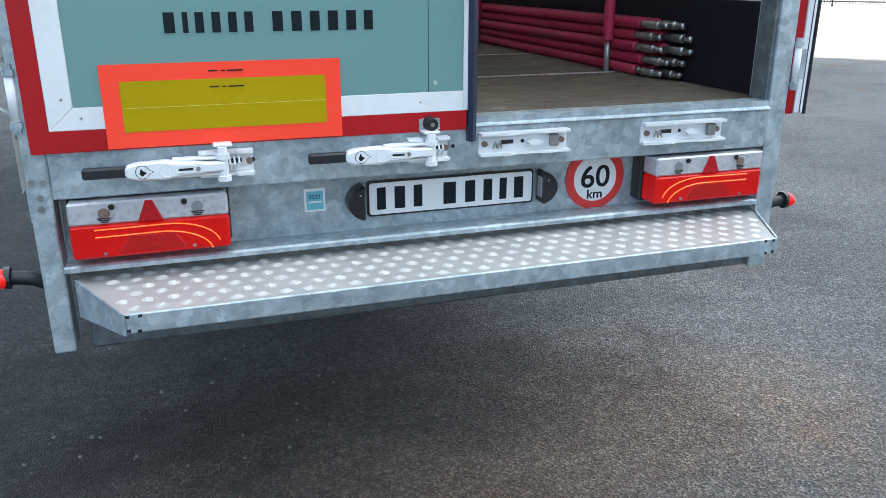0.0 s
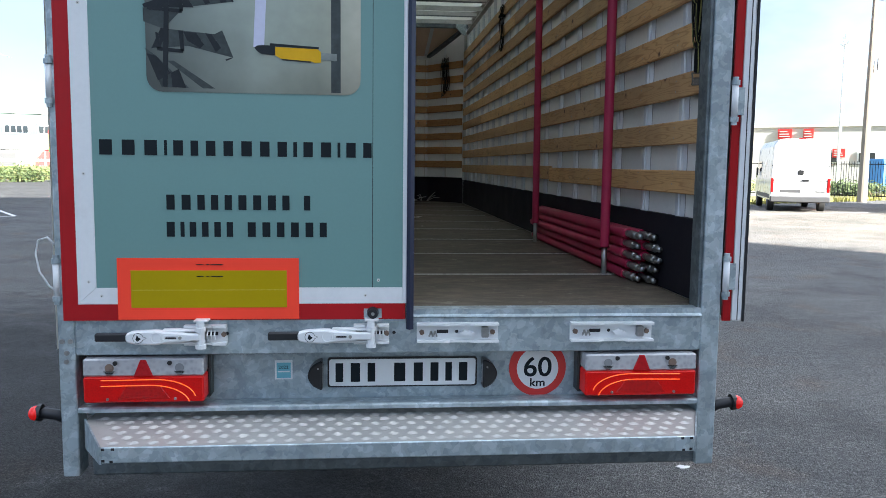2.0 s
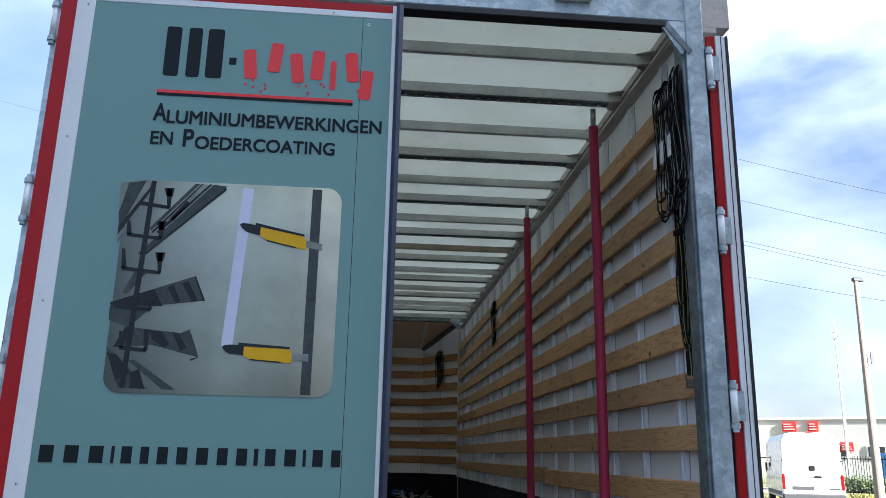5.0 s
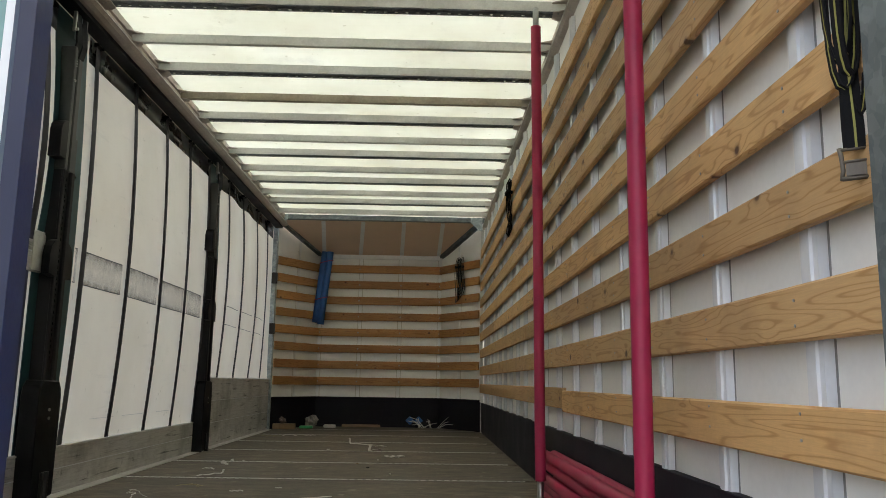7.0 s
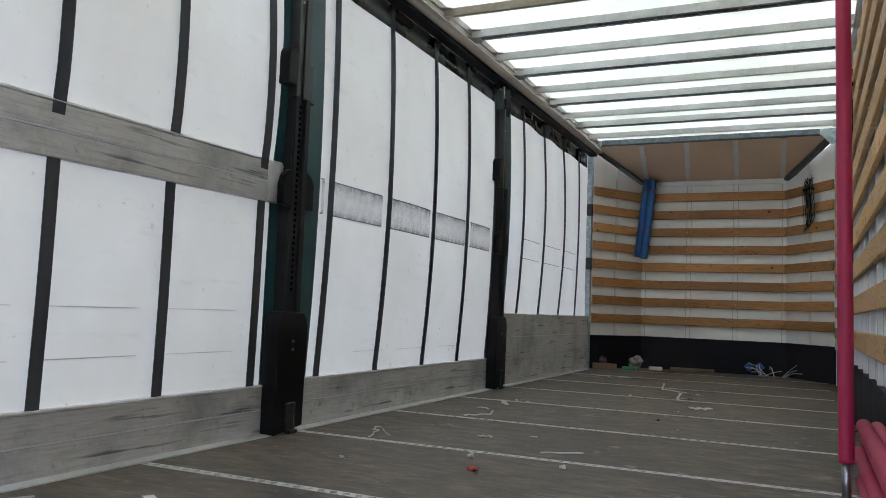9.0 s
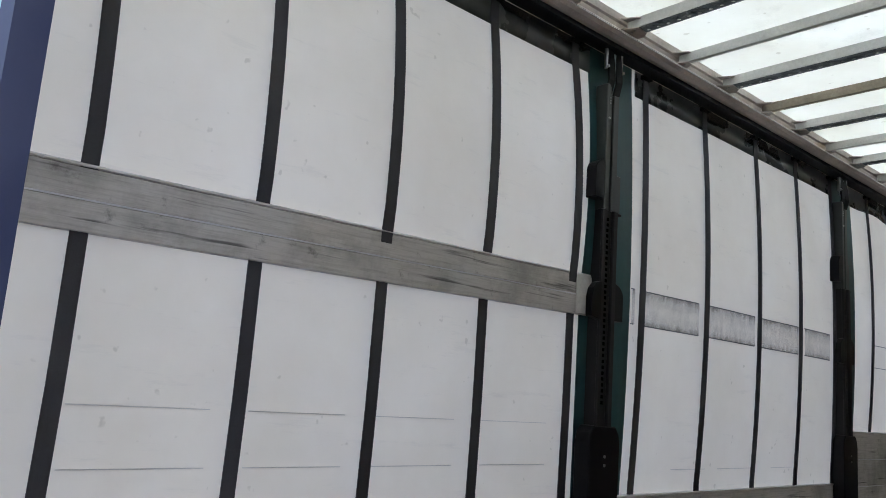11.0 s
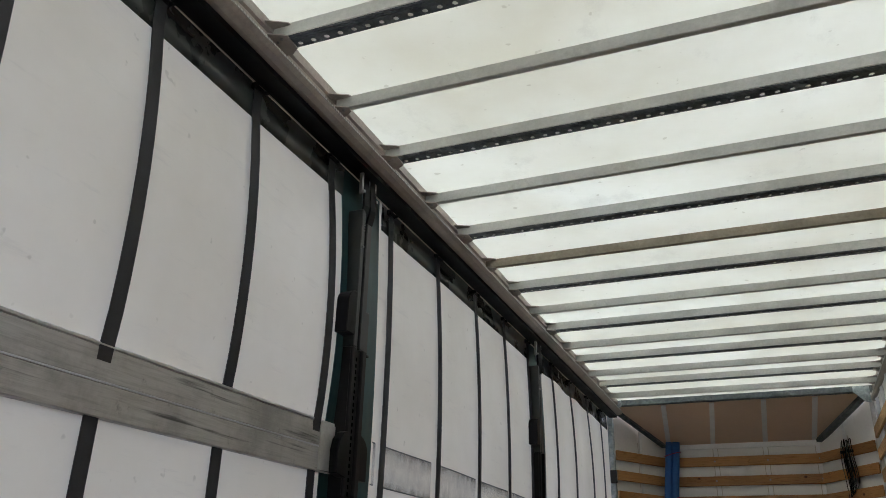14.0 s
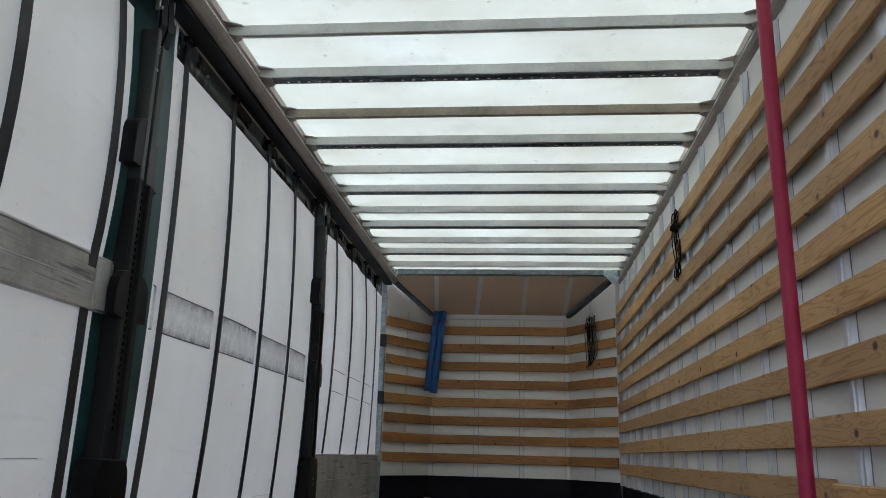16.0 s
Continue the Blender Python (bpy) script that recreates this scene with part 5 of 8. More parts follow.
def plate_lamp(x, sx):
    ob = thing("plate_lamp", "black number plate lamp with a rounded cover", "lamp", (x, 0.1, 0.83), "number plate lamps")
    pts = [(x, 0.837), (x, 0.947)] + [(x - sx * 0.052 * math.sin(math.pi * k / 10) ** 0.6, 0.947 - 0.11 * k / 10) for k in range(1, 10)]
    part("cover", prism(BM(), pts, "y", 0.045, 0.1075, 0.006), BLACKP, ob)
    part("window", bx(BM(), *sorted((x + sx * 0.0005, x + sx * 0.003)), 0.06, 0.09, 0.86, 0.925), LENSCLEAR, ob)
    part("screw", prism(BM(), disc_pts(x - sx * 0.015, 0.918, 0.0035, 8), "y", 0.0435, 0.0455), STEEL, ob)


plate_lamp(-0.272, 1)
plate_lamp(0.305, -1)

# speed sign
sign = thing("speed_sign", "round white speed sticker with a red ring", "sign", (0.517, 0.107, 0.797))
part("ring", prism(BM(), disc_pts(0.517, 0.899, 0.107, 48), "y", 0.1035, 0.1075), SIGNRED, sign, "red ring")
part("face", prism(BM(), disc_pts(0.517, 0.897, 0.078, 48), "y", 0.1022, 0.1036), PLATEW, sign)
lettering("figures", "60", 0.466, 0.568, 0.867, 0.1015, INK, sign, 0.072, "", 0.012)
lettering("unit", "km", 0.49, 0.544, 0.829, 0.1015, INK, sign, 0.03, "", 0.015)

sticker = thing("inspection_sticker", "small pale blue inspection sticker under clear film", "sticker", (-0.41, 0.107, 0.868))
part("backing", bx(BM(), -0.444, -0.382, 0.1035, 0.1075, 0.866, 0.936), PLATEW, sticker)
part("field", bx(BM(), -0.438, -0.388, 0.1022, 0.1036, 0.872, 0.928), STICKER, sticker)
lettering("year", "2022", -0.431, -0.396, 0.906, 0.1015, INK, sticker, 0.011, "", 0.0)
part("band", bx(BM(), -0.434, -0.392, 0.1012, 0.1021, 0.893, 0.898), PLATEW, sticker)


# loose grit and scraps on the asphalt
rng = random.Random(21)
bm = BM()
for k in range(170):
    x, y, r = rng.uniform(-1.4, 1.9), rng.uniform(-1.0, 1.3), rng.uniform(0.003, 0.008)
    q = bmesh.ops.create_icosphere(bm, subdivisions=1, radius=r, matrix=Matrix.Translation((x, y, r * 0.6)))
    for v in q["verts"]:
        v.co += Vector((rng.uniform(-1, 1), rng.uniform(-1, 1), rng.uniform(-0.5, 0.5))) * r * 0.3
solid("loose_grit", bm, plain("grey_grit", (0.16, 0.155, 0.145), 0.8, 0, 0.4, 9, 60), "loose grey grit scattered on the asphalt", "grit", "stuff")
for x, y, r in ((1.62, 1.35, 0.035), (1.5, 1.75, 0.028)):
    bm = BM()
    prism(bm, [(x + r * (1 + 0.4 * math.sin(5 * a)) * math.cos(a), y + 0.7 * r * (1 + 0.3 * math.cos(3 * a)) * math.sin(a)) for a in [2 * math.pi * k / 14 for k in range(14)]], "z", 0.001, 0.005)
    solid("paper_scrap", bm, PAPER, "small pale scrap lying on the asphalt", "litter")


# ---- latches on the sill ----
def latch_base(ob, x0, x1, zc):
    """The white channel screwed to the sill: back plate, two flanges, bolts, slot and tongue."""
    bm = BM()
    bx(bm, x0, x1, -0.007, 0.0, zc - 0.027, zc + 0.027)
    part("back_plate", bm, WHITEP, ob)
    for s in (-1, 1):
        z = zc + s * 0.03
        w = x1 - x0
        prof = [(x0, -0.001), (x1, -0.001), (x1, -0.034), (x1 - 0.3 * w, -0.036), (x1 - 0.36 * w, -0.026), (x0 + 0.4 * w, -0.026), (x0 + 0.33 * w, -0.036), (x0, -0.03)]
        part("flange", prism(BM(), prof, "z", z - 0.004, z + 0.004), WHITEP, ob)
    for f in (0.06, 0.93):
        part("bolt", tube(BM(), [(x0 + (x1 - x0) * f, -0.016, zc), (x0 + (x1 - x0) * f, -0.006, zc)], 0.0095, 6), BULB, ob)
    part("slot", bx(BM(), x0 + 0.07, x0 + 0.11, -0.0085, -0.0068, zc - 0.004, zc + 0.008), RUBBER, ob)
    part("slot", prism(BM(), disc_pts(x0 + 0.14, zc + 0.002, 0.006, 10), "y", -0.0085, -0.0068), RUBBER, ob)


def open_latch(x0, x1):
    ob = thing("latch_keeper", "white painted steel door latch keeper, open", "latch", ((x0 + x1) / 2, 0, 1.03), "door latches")
    zc = 1.06
    latch_base(ob, x0, x1, zc)
    bm = BM()
    prism(bm, [(x0 + 0.15, zc + 0.002), (x0 + 0.17, zc + 0.01), (x0 + 0.2, zc), (x0 + 0.19, zc - 0.01), (x0 + 0.16, zc - 0.008)], "y", -0.03, -0.008)
    part("tongue", bm, WHITEP, ob)
    part("spring_block", bx(BM(), x1 - 0.06, x1 - 0.035, -0.028, -0.007, zc - 0.018, zc + 0.02, 0.003), STEEL, ob)
    bm = BM()
    for k in range(4):
        tube(bm, [(x0 + 0.042 + k * 0.007, -0.018, zc - 0.014 + (k % 2) * 0.02), (x0 + 0.049 + k * 0.007, -0.018, zc + 0.006 - (k % 2) * 0.02)], 0.003, 6)
    part("spring", bm, STEEL, ob)


def closed_latch(x0, xb, x1, xr):
    """Grip from x0 to xb, cast lever to x1, draw rod at xr."""
    ob = thing("toggle_latch", "closed white door latch with a black grip", "latch", ((x0 + x1) / 2, 0, 1.03), "door latches")
    zc = 1.058
    latch_base(ob, xr - 0.06, x1, zc)
    part("grip", bx(BM(), x0, xb + 0.015, -0.06, -0.036, zc - 0.013, zc + 0.014, 0.004), RUBBER, ob, "black rubber grip")
    half = [(0.0, 0.012), (0.012, 0.018), (0.028, 0.022), (0.1, 0.025), (0.128, 0.019), (0.175, 0.017), (0.205, 0.013)]
    pts = [(xb + u, zc - v) for u, v in half] + [(xr + 0.004, zc - 0.013), (xr + 0.004, zc + 0.014)] + [(xb + u, zc + v) for u, v in half[::-1]]
    part("lever", prism(BM(), pts, "y", -0.066, -0.034, 0.005), WHITEP, ob)
    dish = [(xb + 0.1 + 0.017 * math.cos(a), -0.066, zc + 0.017 * math.sin(a)) for a in [2 * math.pi * k / 20 for k in range(21)]]
    part("dish_rim", tube(BM(), dish, 0.0016, 6), WHITEP, ob)
    for s in (-1, 1):
        rail = BM()
        bx(rail, xb + 0.115, xr + 0.012, -0.052, -0.02, zc + s * 0.021 - 0.0035, zc + s * 0.021 + 0.0035, 0.002)
        part("side_rail", rail, WHITEP, ob)
        part("rail_seal", bx(BM(), xb + 0.12, xr - 0.005, -0.035, -0.03, zc + s * 0.016 - 0.002, zc + s * 0.016 + 0.002), RUBBER, ob)
    for k in range(3):
        xx = xr + 0.018 + k * 0.012
        part("spring_coil", tube(BM(), [(xx, -0.02, zc - 0.017), (xx, -0.034, zc), (xx, -0.02, zc + 0.017)], 0.003, 6), WHITEP, ob)
    part("pivot", tube(BM(), [(xb + 0.178, -0.07, zc), (xb + 0.178, -0.05, zc)], 0.006, 8), STEEL, ob)
    bm = BM()
    prism(bm, round_rect(xb + 0.13, xb + 0.165, zc - 0.0028, zc + 0.0028, 0.002, 3), "y", -0.0675, -0.0655)
    part("slot", bm, RUBBER, ob)
    rim = round_rect(xb + 0.122, xb + 0.173, zc - 0.0085, zc + 0.0085, 0.007, 4)
    part("slot_rim", tube(BM(), [(x, -0.066, z) for x, z in rim + rim[:1]], 0.0016, 6), WHITEP, ob)
    bm = BM()
    ring = disc_pts(xb + 0.042, zc, 0.0175, 18)
    ring[0] = (xb + 0.07, zc)
    prism(bm, ring, "y", -0.0672, -0.0655)
    part("maker_mark_edge", bm, INK, ob)
    bm = BM()
    prism(bm, [(xb + 0.042 + (x - xb - 0.042) * 0.9, zc + (z - zc) * 0.91) for x, z in ring], "y", -0.0682, -0.067)
    part("maker_mark", bm, WHITEP, ob)
    bm = BM()
    prism(bm, [(xb + 0.034, zc - 0.004), (xb + 0.04, zc - 0.011), (xb + 0.052, zc - 0.002), (xb + 0.044, zc + 0.003), (xb + 0.039, zc + 0.011)], "y", -0.0687, -0.068)
    part("maker_mark", bm, INK, ob)
    bm = BM()
    tube(bm, [(xr, -0.05, zc - 0.034), (xr, -0.05, zc + 0.05)], 0.013, 10)
    tube(bm, [(xr, -0.05, zc - 0.04), (xr, -0.05, zc - 0.026)], 0.018, 12)
    tube(bm, [(xr, -0.05, zc + 0.018), (xr, -0.05, zc + 0.032)], 0.018, 12)
    bx(bm, xr - 0.022, xr + 0.026, -0.056, -0.014, zc + 0.05, zc + 0.057, 0.002)
    part("draw_rod", bm, WHITEP, ob)


closed_latch(-1.014, -0.913, -0.591, -0.671)
closed_latch(-0.448, -0.348, -0.037, -0.1)
open_latch(0.06, 0.347)
open_latch(0.607, 0.906)

# ---- closed left door ----
D0, D1, DZ0, DZ1 = -1.127, 0.02, 1.108, 3.262
door_1 = thing("door_1", "closed grey-green rear door with white and red edging", "door", ((D0 + D1) / 2, 0, DZ0), kind="structure")
part("core", bx(BM(), D0 + 0.002, D1 - 0.004, -0.0105, 0.02, DZ0 + 0.002, DZ1), PANEL, door_1)
bm = BM()
prism(bm, [(D0, DZ0), (D1 - 0.001, DZ0), (D1 - 0.001, DZ0 + 0.055), (D0 + 0.049, DZ0 + 0.055), (D0 + 0.049, DZ1 - 0.03), (D1 - 0.001, DZ1 - 0.03), (D1 - 0.001, DZ1), (D0, DZ1)], "y", -0.014, -0.0104, 0.001)
part("red_edging", bm, REDP, door_1, "dark red edge profile")
for poly in (
    [(D0 + 0.0495, DZ0 + 0.0555), (D1 - 0.012, DZ0 + 0.0555), (D1 - 0.012, DZ0 + 0.111), (D0 + 0.111, DZ0 + 0.111)],
    [(D0 + 0.0495, DZ0 + 0.0565), (D0 + 0.1102, DZ0 + 0.1115), (D0 + 0.1102, DZ1 - 0.055), (D0 + 0.0495, DZ1 - 0.031)],
    [(D0 + 0.0505, DZ1 - 0.0305), (D0 + 0.111, DZ1 - 0.0545), (D1 - 0.012, DZ1 - 0.0545), (D1 - 0.012, DZ1 - 0.0305)],
):
    part("white_edging", prism(BM(), poly, "y", -0.0138, -0.0104, 0.001), WHITEP, door_1, "white edge profile")
part("white_stile", bx(BM(), D1 - 0.0115, D1 + 0.002, -0.0145, 0.022, DZ0 + 0.056, DZ1 - 0.001, 0.001), WHITEP, door_1)
part("leaf", bx(BM(), D0 + 0.111, -0.0965, -0.0122, -0.0104, DZ0 + 0.1115, DZ1 - 0.055), GREEN, door_1, "grey-green sheet")
part("leaf_joint", bx(BM(), -0.0966, -0.0944, -0.0124, -0.0106, DZ0 + 0.1115, DZ1 - 0.055), RUBBER, door_1)
part("leaf", bx(BM(), -0.0945, D1 - 0.012, -0.0128, -0.0104, DZ0 + 0.1115, DZ1 - 0.055), GREEN, door_1, "grey-green sheet")
part("seal", prism(BM(), [(D1 + 0.0025, -0.02), (D1 + 0.013, -0.03), (D1 + 0.027, -0.02), (D1 + 0.027, 0.018), (D1 + 0.0025, 0.02)], "z", DZ0 - 0.035, DZ1), NAVY, door_1, "dark navy rubber seal")
for x, z in [(-0.075, 1.245), (-0.075, 3.18), (-1.04, 1.24), (-1.04, 3.19), (-1.0, 1.192), (-0.12, 1.192), (-1.045, 1.6), (-1.045, 2.15), (-1.045, 2.7), (-0.2, 3.219), (-0.97, 3.219)]:
    rivet = part("rivet", tube(BM(), [(x, -0.0155, z), (x, -0.012, z)], 0.0055, 10), ALU, door_1, "dull aluminium rivet")
    part("rivet_pin", tube(BM(), [(x, -0.0162, z), (x, -0.0152, z)], 0.002, 8), RUBBER, rivet)


def hinge(parent, x, z, sx):
    bm = BM()
    tube(bm, [(x, 0.0, z - 0.055), (x, 0.0, z + 0.055)], 0.0118, 12)
    h = part("hinge", bm, WHITEP, parent, "white hinge barrel", True)
    for s in (-1, 1):
        bm = BM()
        tube(bm, [(x, 0.0, z + s * 0.056), (x, 0.0, z + s * 0.072)], 0.0155, 12)
        tube(bm, [(x, 0.0, z + s * 0.072), (x, 0.0, z + s * 0.084)], 0.011, 8)
        part("bush", bm, ZINC, h)
    bm = BM()
    bx(bm, *sorted((x + sx * 0.01, x + sx * 0.034)), -0.004, 0.004, z - 0.048, z + 0.048)
    part("hinge_leaf", bm, ZINC, h)


for z in (1.245, 1.9, 2.48, 3.12):
    hinge(door_1, -1.148, z, 1)

# writing on the door: plain bars for names, address and web site, letters for the trade
bars("web_site_bar", [1.3, 1.3, 1.3, 0.3, 1, 0.8, 1, 1, 1.1, 1, 1, 0.4, 1, 1.1, 0.3, 1, 0.9], -1.004, -0.083, 1.664, 1.714, -0.0132, INK, door_1, "plain dark bars")
bars("address_bar", [1, 1.1, 0.9, 0.9, 0.9, 1, 1, 1, 0.9, 0, 0.8], -0.789, -0.293, 1.484, 1.534, -0.0132, INK, door_1, "plain dark bars")
bars("address_bar", [1, 0.5, 0.8, 0.8, 0.8, 0.8, 0, 1, 1, 0.95, 1, 1, 0.9], -0.79, -0.237, 1.393, 1.443, -0.0132, INK, door_1, "plain dark bars")
lettering("trade_line", "A", -0.778, -0.737, 2.775, -0.0132, INK, door_1, 0.06)
lettering("trade_line", "LUMINIUMBEWERKINGEN", -0.733, -0.016, 2.767, -0.0136, INK, door_1, 0.046)
lettering("trade_line", "EN", -0.778, -0.708, 2.69, -0.0132, INK, door_1, 0.044)
lettering("trade_line", "P", -0.672, -0.64, 2.686, -0.0132, INK, door_1, 0.06)
lettering("trade_line", "OEDERCOATING", -0.633, -0.171, 2.68, -0.0132, INK, door_1, 0.044)
bm = BM()
bx(bm, -0.776, -0.118, -0.014, -0.0118, 2.866, 2.876)
part("logo_rule", bm, INK, door_1)
part("logo_rule", bx(BM(), -0.776, -0.118, -0.0142, -0.0118, 2.8765, 2.887), INKRED, door_1)
for x, w in ((-0.765, 0.05), (-0.69, 0.045), (-0.625, 0.055)):
    part("logo_shape", prism(BM(), round_rect(x, x + w, 2.94, 3.125, 0.008, 2), "y", -0.014, -0.0118), INK, door_1, "plain dark logo shape")
part("logo_shape", bx(BM(), -0.547, -0.523, -0.014, -0.0118, 2.995, 3.02), INK, door_1, "plain dark logo shape")
for x, z, a in ((-0.475, 3.0, 0.1), (-0.39, 3.03, -0.1), (-0.315, 2.995, 0.12), (-0.245, 3.01, -0.06), (-0.19, 2.975, 0.0), (-0.125, 3.01, 0.1), (-0.075, 2.945, -0.1)):
    w = 0.02 if abs(x + 0.19) < 0.01 else 0.042
    c, s = math.cos(a), math.sin(a)
    part("logo_shape", prism(BM(), [(x + c * u - s * v, z + s * u + c * v) for u, v in round_rect(-w / 2, w / 2, -0.055, 0.055, 0.009, 3)], "y", -0.0145, -0.0118), INKRED, door_1, "plain red logo shape")
bm = BM()
rng = random.Random(11)
for k in range(14):
    prism(bm, disc_pts(-0.5 + 0.43 * rng.random(), 2.9 + 0.05 * rng.random(), 0.0045, 8), "y", -0.0142, -0.0118)
tagged(part("logo_speckle", bm, INKRED, door_1, "red print speckle"), "red print speckle", kind="stuff")


# printed picture of a powder coating line
def photo_material():
    m, n, l, b = tree("printed_photo_ground")
    tc = n.new("ShaderNodeTexCoord")
    sp = n.new("ShaderNodeSeparateXYZ")
    l.new(tc.outputs["Generated"], sp.inputs[0])
    c = ramp(n, l, sp.outputs[0], [(0.0, (0.1, 0.12, 0.11)), (0.25, (0.3, 0.345, 0.31)), (0.5, (0.47, 0.53, 0.47)), (0.8, (0.46, 0.49, 0.4)), (0.92, (0.62, 0.62, 0.5)), (1, (0.66, 0.64, 0.52))])
    c2 = ramp(n, l, sp.outputs[2], [(0.0, (0.42, 0.42, 0.4)), (0.35, (0.72, 0.74, 0.72)), (0.8, (1, 1, 1)), (1.0, (1.1, 1.08, 1.0))])
    c = mixc(n, l, 1.0, c, c2, "MULTIPLY")
    cl = noise_tex(n, l, tc.outputs["Generated"], 3.0, 4, 0.6)
    c = mixc(n, l, 1.0, c, ramp(n, l, cl, [(0.3, grey(0.75)), (0.7, grey(1.1))]), "MULTIPLY")
    l.new(c, b.inputs["Base Color"])
    b.inputs["Roughness"].default_value = 0.35
    return m


PX0, PX1, PZ0, PZ1 = -0.835, -0.137, 1.872, 2.562
PHOTO = photo_material()
picture = part("printed_picture", prism(BM(), round_rect(PX0, PX1, PZ0, PZ1, 0.05, 8), "y", -0.0142, -0.0118), PHOTO, door_1, "printed photograph of spray guns coating metal parts")
P_DARK, P_GREY = plain("print_dark_grey", (0.03, 0.035, 0.04), 0.35, 0, 0.3, 12, 60), plain("print_mid_grey", (0.075, 0.09, 0.09), 0.35, 0, 0.4, 14, 60)
P_LIGHT, P_YEL, P_VIO = plain("print_light_grey", (0.27, 0.3, 0.28), 0.35, 0, 0.35, 16, 60), plain("print_yellow", (0.72, 0.42, 0.015), 0.35), plain("print_pale_violet", (0.6, 0.62, 0.78), 0.35)

for ink in (P_DARK, P_GREY, P_LIGHT, P_YEL, INK):
    ink.node_tree.nodes["Principled BSDF"].inputs["Specular IOR Level"].default_value = 0.12


def pu(u, v):
    """A place in the printed picture; u to the right, v down, 0 to 1."""
    return (PX0 + (PX1 - PX0) * u, PZ1 - (PZ1 - PZ0) * v)


def printed(polys, mat, lift, label=""):
    for poly in polys:
        part("print_shape", prism(BM(), [pu(*p) for p in poly], "y", -0.0146 - lift, -0.0135), mat, picture, label)


printed([[(0.535, 0.02), (0.585, 0.02), (0.545, 0.78), (0.495, 0.78)]], P_VIO, 0.0004)
printed([[(0.86, 0.01), (0.905, 0.01), (0.905, 0.99), (0.86, 0.99)]], P_GREY, 0.0004)
printed([[(-0.029, 0.019), (0.073, 0.004), (0.133, 0.004), (-0.015, 0.312)], [(0.313, 0.009), (0.459, 0.014), (0.167, 0.325), (0.117, 0.274)]], P_LIGHT, 0.0004)
printed([[(0.008, 0.019), (0.087, 0.004), (-0.01, 0.248), (-0.022, 0.172)], [(0.399, 0.009), (0.459, 0.017), (0.118, 0.363), (0.085, 0.363)], [(0.313, 0.009), (0.333, 0.009), (0.134, 0.248), (0.121, 0.242)]], P_GREY, 0.0008)
printed([[(0.379, 0.009), (0.39, 0.009), (0.168, 0.261), (0.157, 0.256)], [(0.342, 0.009), (0.349, 0.009), (0.142, 0.261), (0.135, 0.256)], [(0.454, 0.022), (0.46, 0.032), (0.124, 0.363), (0.115, 0.363)], [(0.208, 0.191), (0.28, 0.096), (0.294, 0.106), (0.229, 0.197)], [(-0.016, 0.236), (0.127, 0.006), (0.136, 0.009), (-0.013, 0.274)]], P_DARK, 0.0012)
printed([[(0.037, 0.548), (0.083, 0.442), (0.132, 0.452), (0.057, 0.554)], [(-0.011, 0.595), (0.353, 0.459), (0.404, 0.573), (0.177, 0.605), (-0.003, 0.611)], [(-0.009, 0.611), (0.177, 0.605), (0.083, 0.707), (-0.007, 0.675)], [(0.024, 0.799), (0.07, 0.704), (0.315, 0.726), (0.352, 0.707), (0.402, 0.834), (0.192, 0.783)], [(-0.004, 0.796), (0.049, 0.834), (0.195, 0.981), (0.068, 0.977)], [(0.095, 0.854), (0.127, 0.854), (0.315, 0.981), (0.258, 0.981)]], P_GREY, 0.0004)
printed([[(-0.011, 0.595), (0.177, 0.526), (0.222, 0.605), (0.177, 0.605), (-0.003, 0.611)], [(0.235, 0.518), (0.262, 0.503), (0.298, 0.58), (0.277, 0.59)], [(0.298, 0.497), (0.325, 0.484), (0.375, 0.573), (0.349, 0.58)], [(0.19, 0.758), (0.173, 0.717), (0.232, 0.722), (0.268, 0.777), (0.25, 0.794)]], P_DARK, 0.0008)
printed([[(0.274, 0.722), (0.302, 0.725), (0.346, 0.79), (0.321, 0.809)], [(0.027, 0.799), (0.07, 0.704), (0.108, 0.707), (0.07, 0.783)], [(0.003, 0.822), (0.049, 0.834), (0.113, 0.911), (0.053, 0.949)], [(0.393, 0.834), (0.402, 0.834), (0.369, 0.85), (0.365, 0.842)], [(0.349, 0.459), (0.356, 0.459), (0.407, 0.573), (0.399, 0.576)], [(0.113, 0.911), (0.149, 0.892), (0.182, 0.981), (0.118, 0.977)]], P_DARK, 0.0008)
printed([[(0.111, 0.004), (0.132, 0.004), (0.096, 0.977), (0.073, 0.977)]], P_DARK, 0.002)
printed([[(0.063, 0.107), (0.203, 0.125), (0.204, 0.141), (0.064, 0.124)], [(0.184, 0.038), (0.208, 0.038), (0.209, 0.134), (0.193, 0.134)], [(0.172, 0.038), (0.218, 0.036), (0.212, 0.079), (0.186, 0.079)]], P_DARK, 0.0016)
printed([[(0.027, 0.264), (0.183, 0.278), (0.184, 0.294), (0.028, 0.28)], [(0.165, 0.204), (0.188, 0.204), (0.189, 0.287), (0.173, 0.287)], [(0.021, 0.201), (0.035, 0.206), (0.048, 0.271), (0.025, 0.271)], [(0.153, 0.204), (0.199, 0.201), (0.193, 0.245), (0.167, 0.245)]], P_DARK, 0.0016)
printed([[(0.022, 0.425), (0.192, 0.441), (0.194, 0.457), (0.023, 0.442)], [(0.173, 0.354), (0.197, 0.354), (0.198, 0.45), (0.183, 0.45)], [(0.014, 0.338), (0.027, 0.343), (0.043, 0.433), (0.02, 0.433)], [(0.162, 0.354), (0.207, 0.352), (0.201, 0.395), (0.175, 0.395)]], P_DARK, 0.0016)
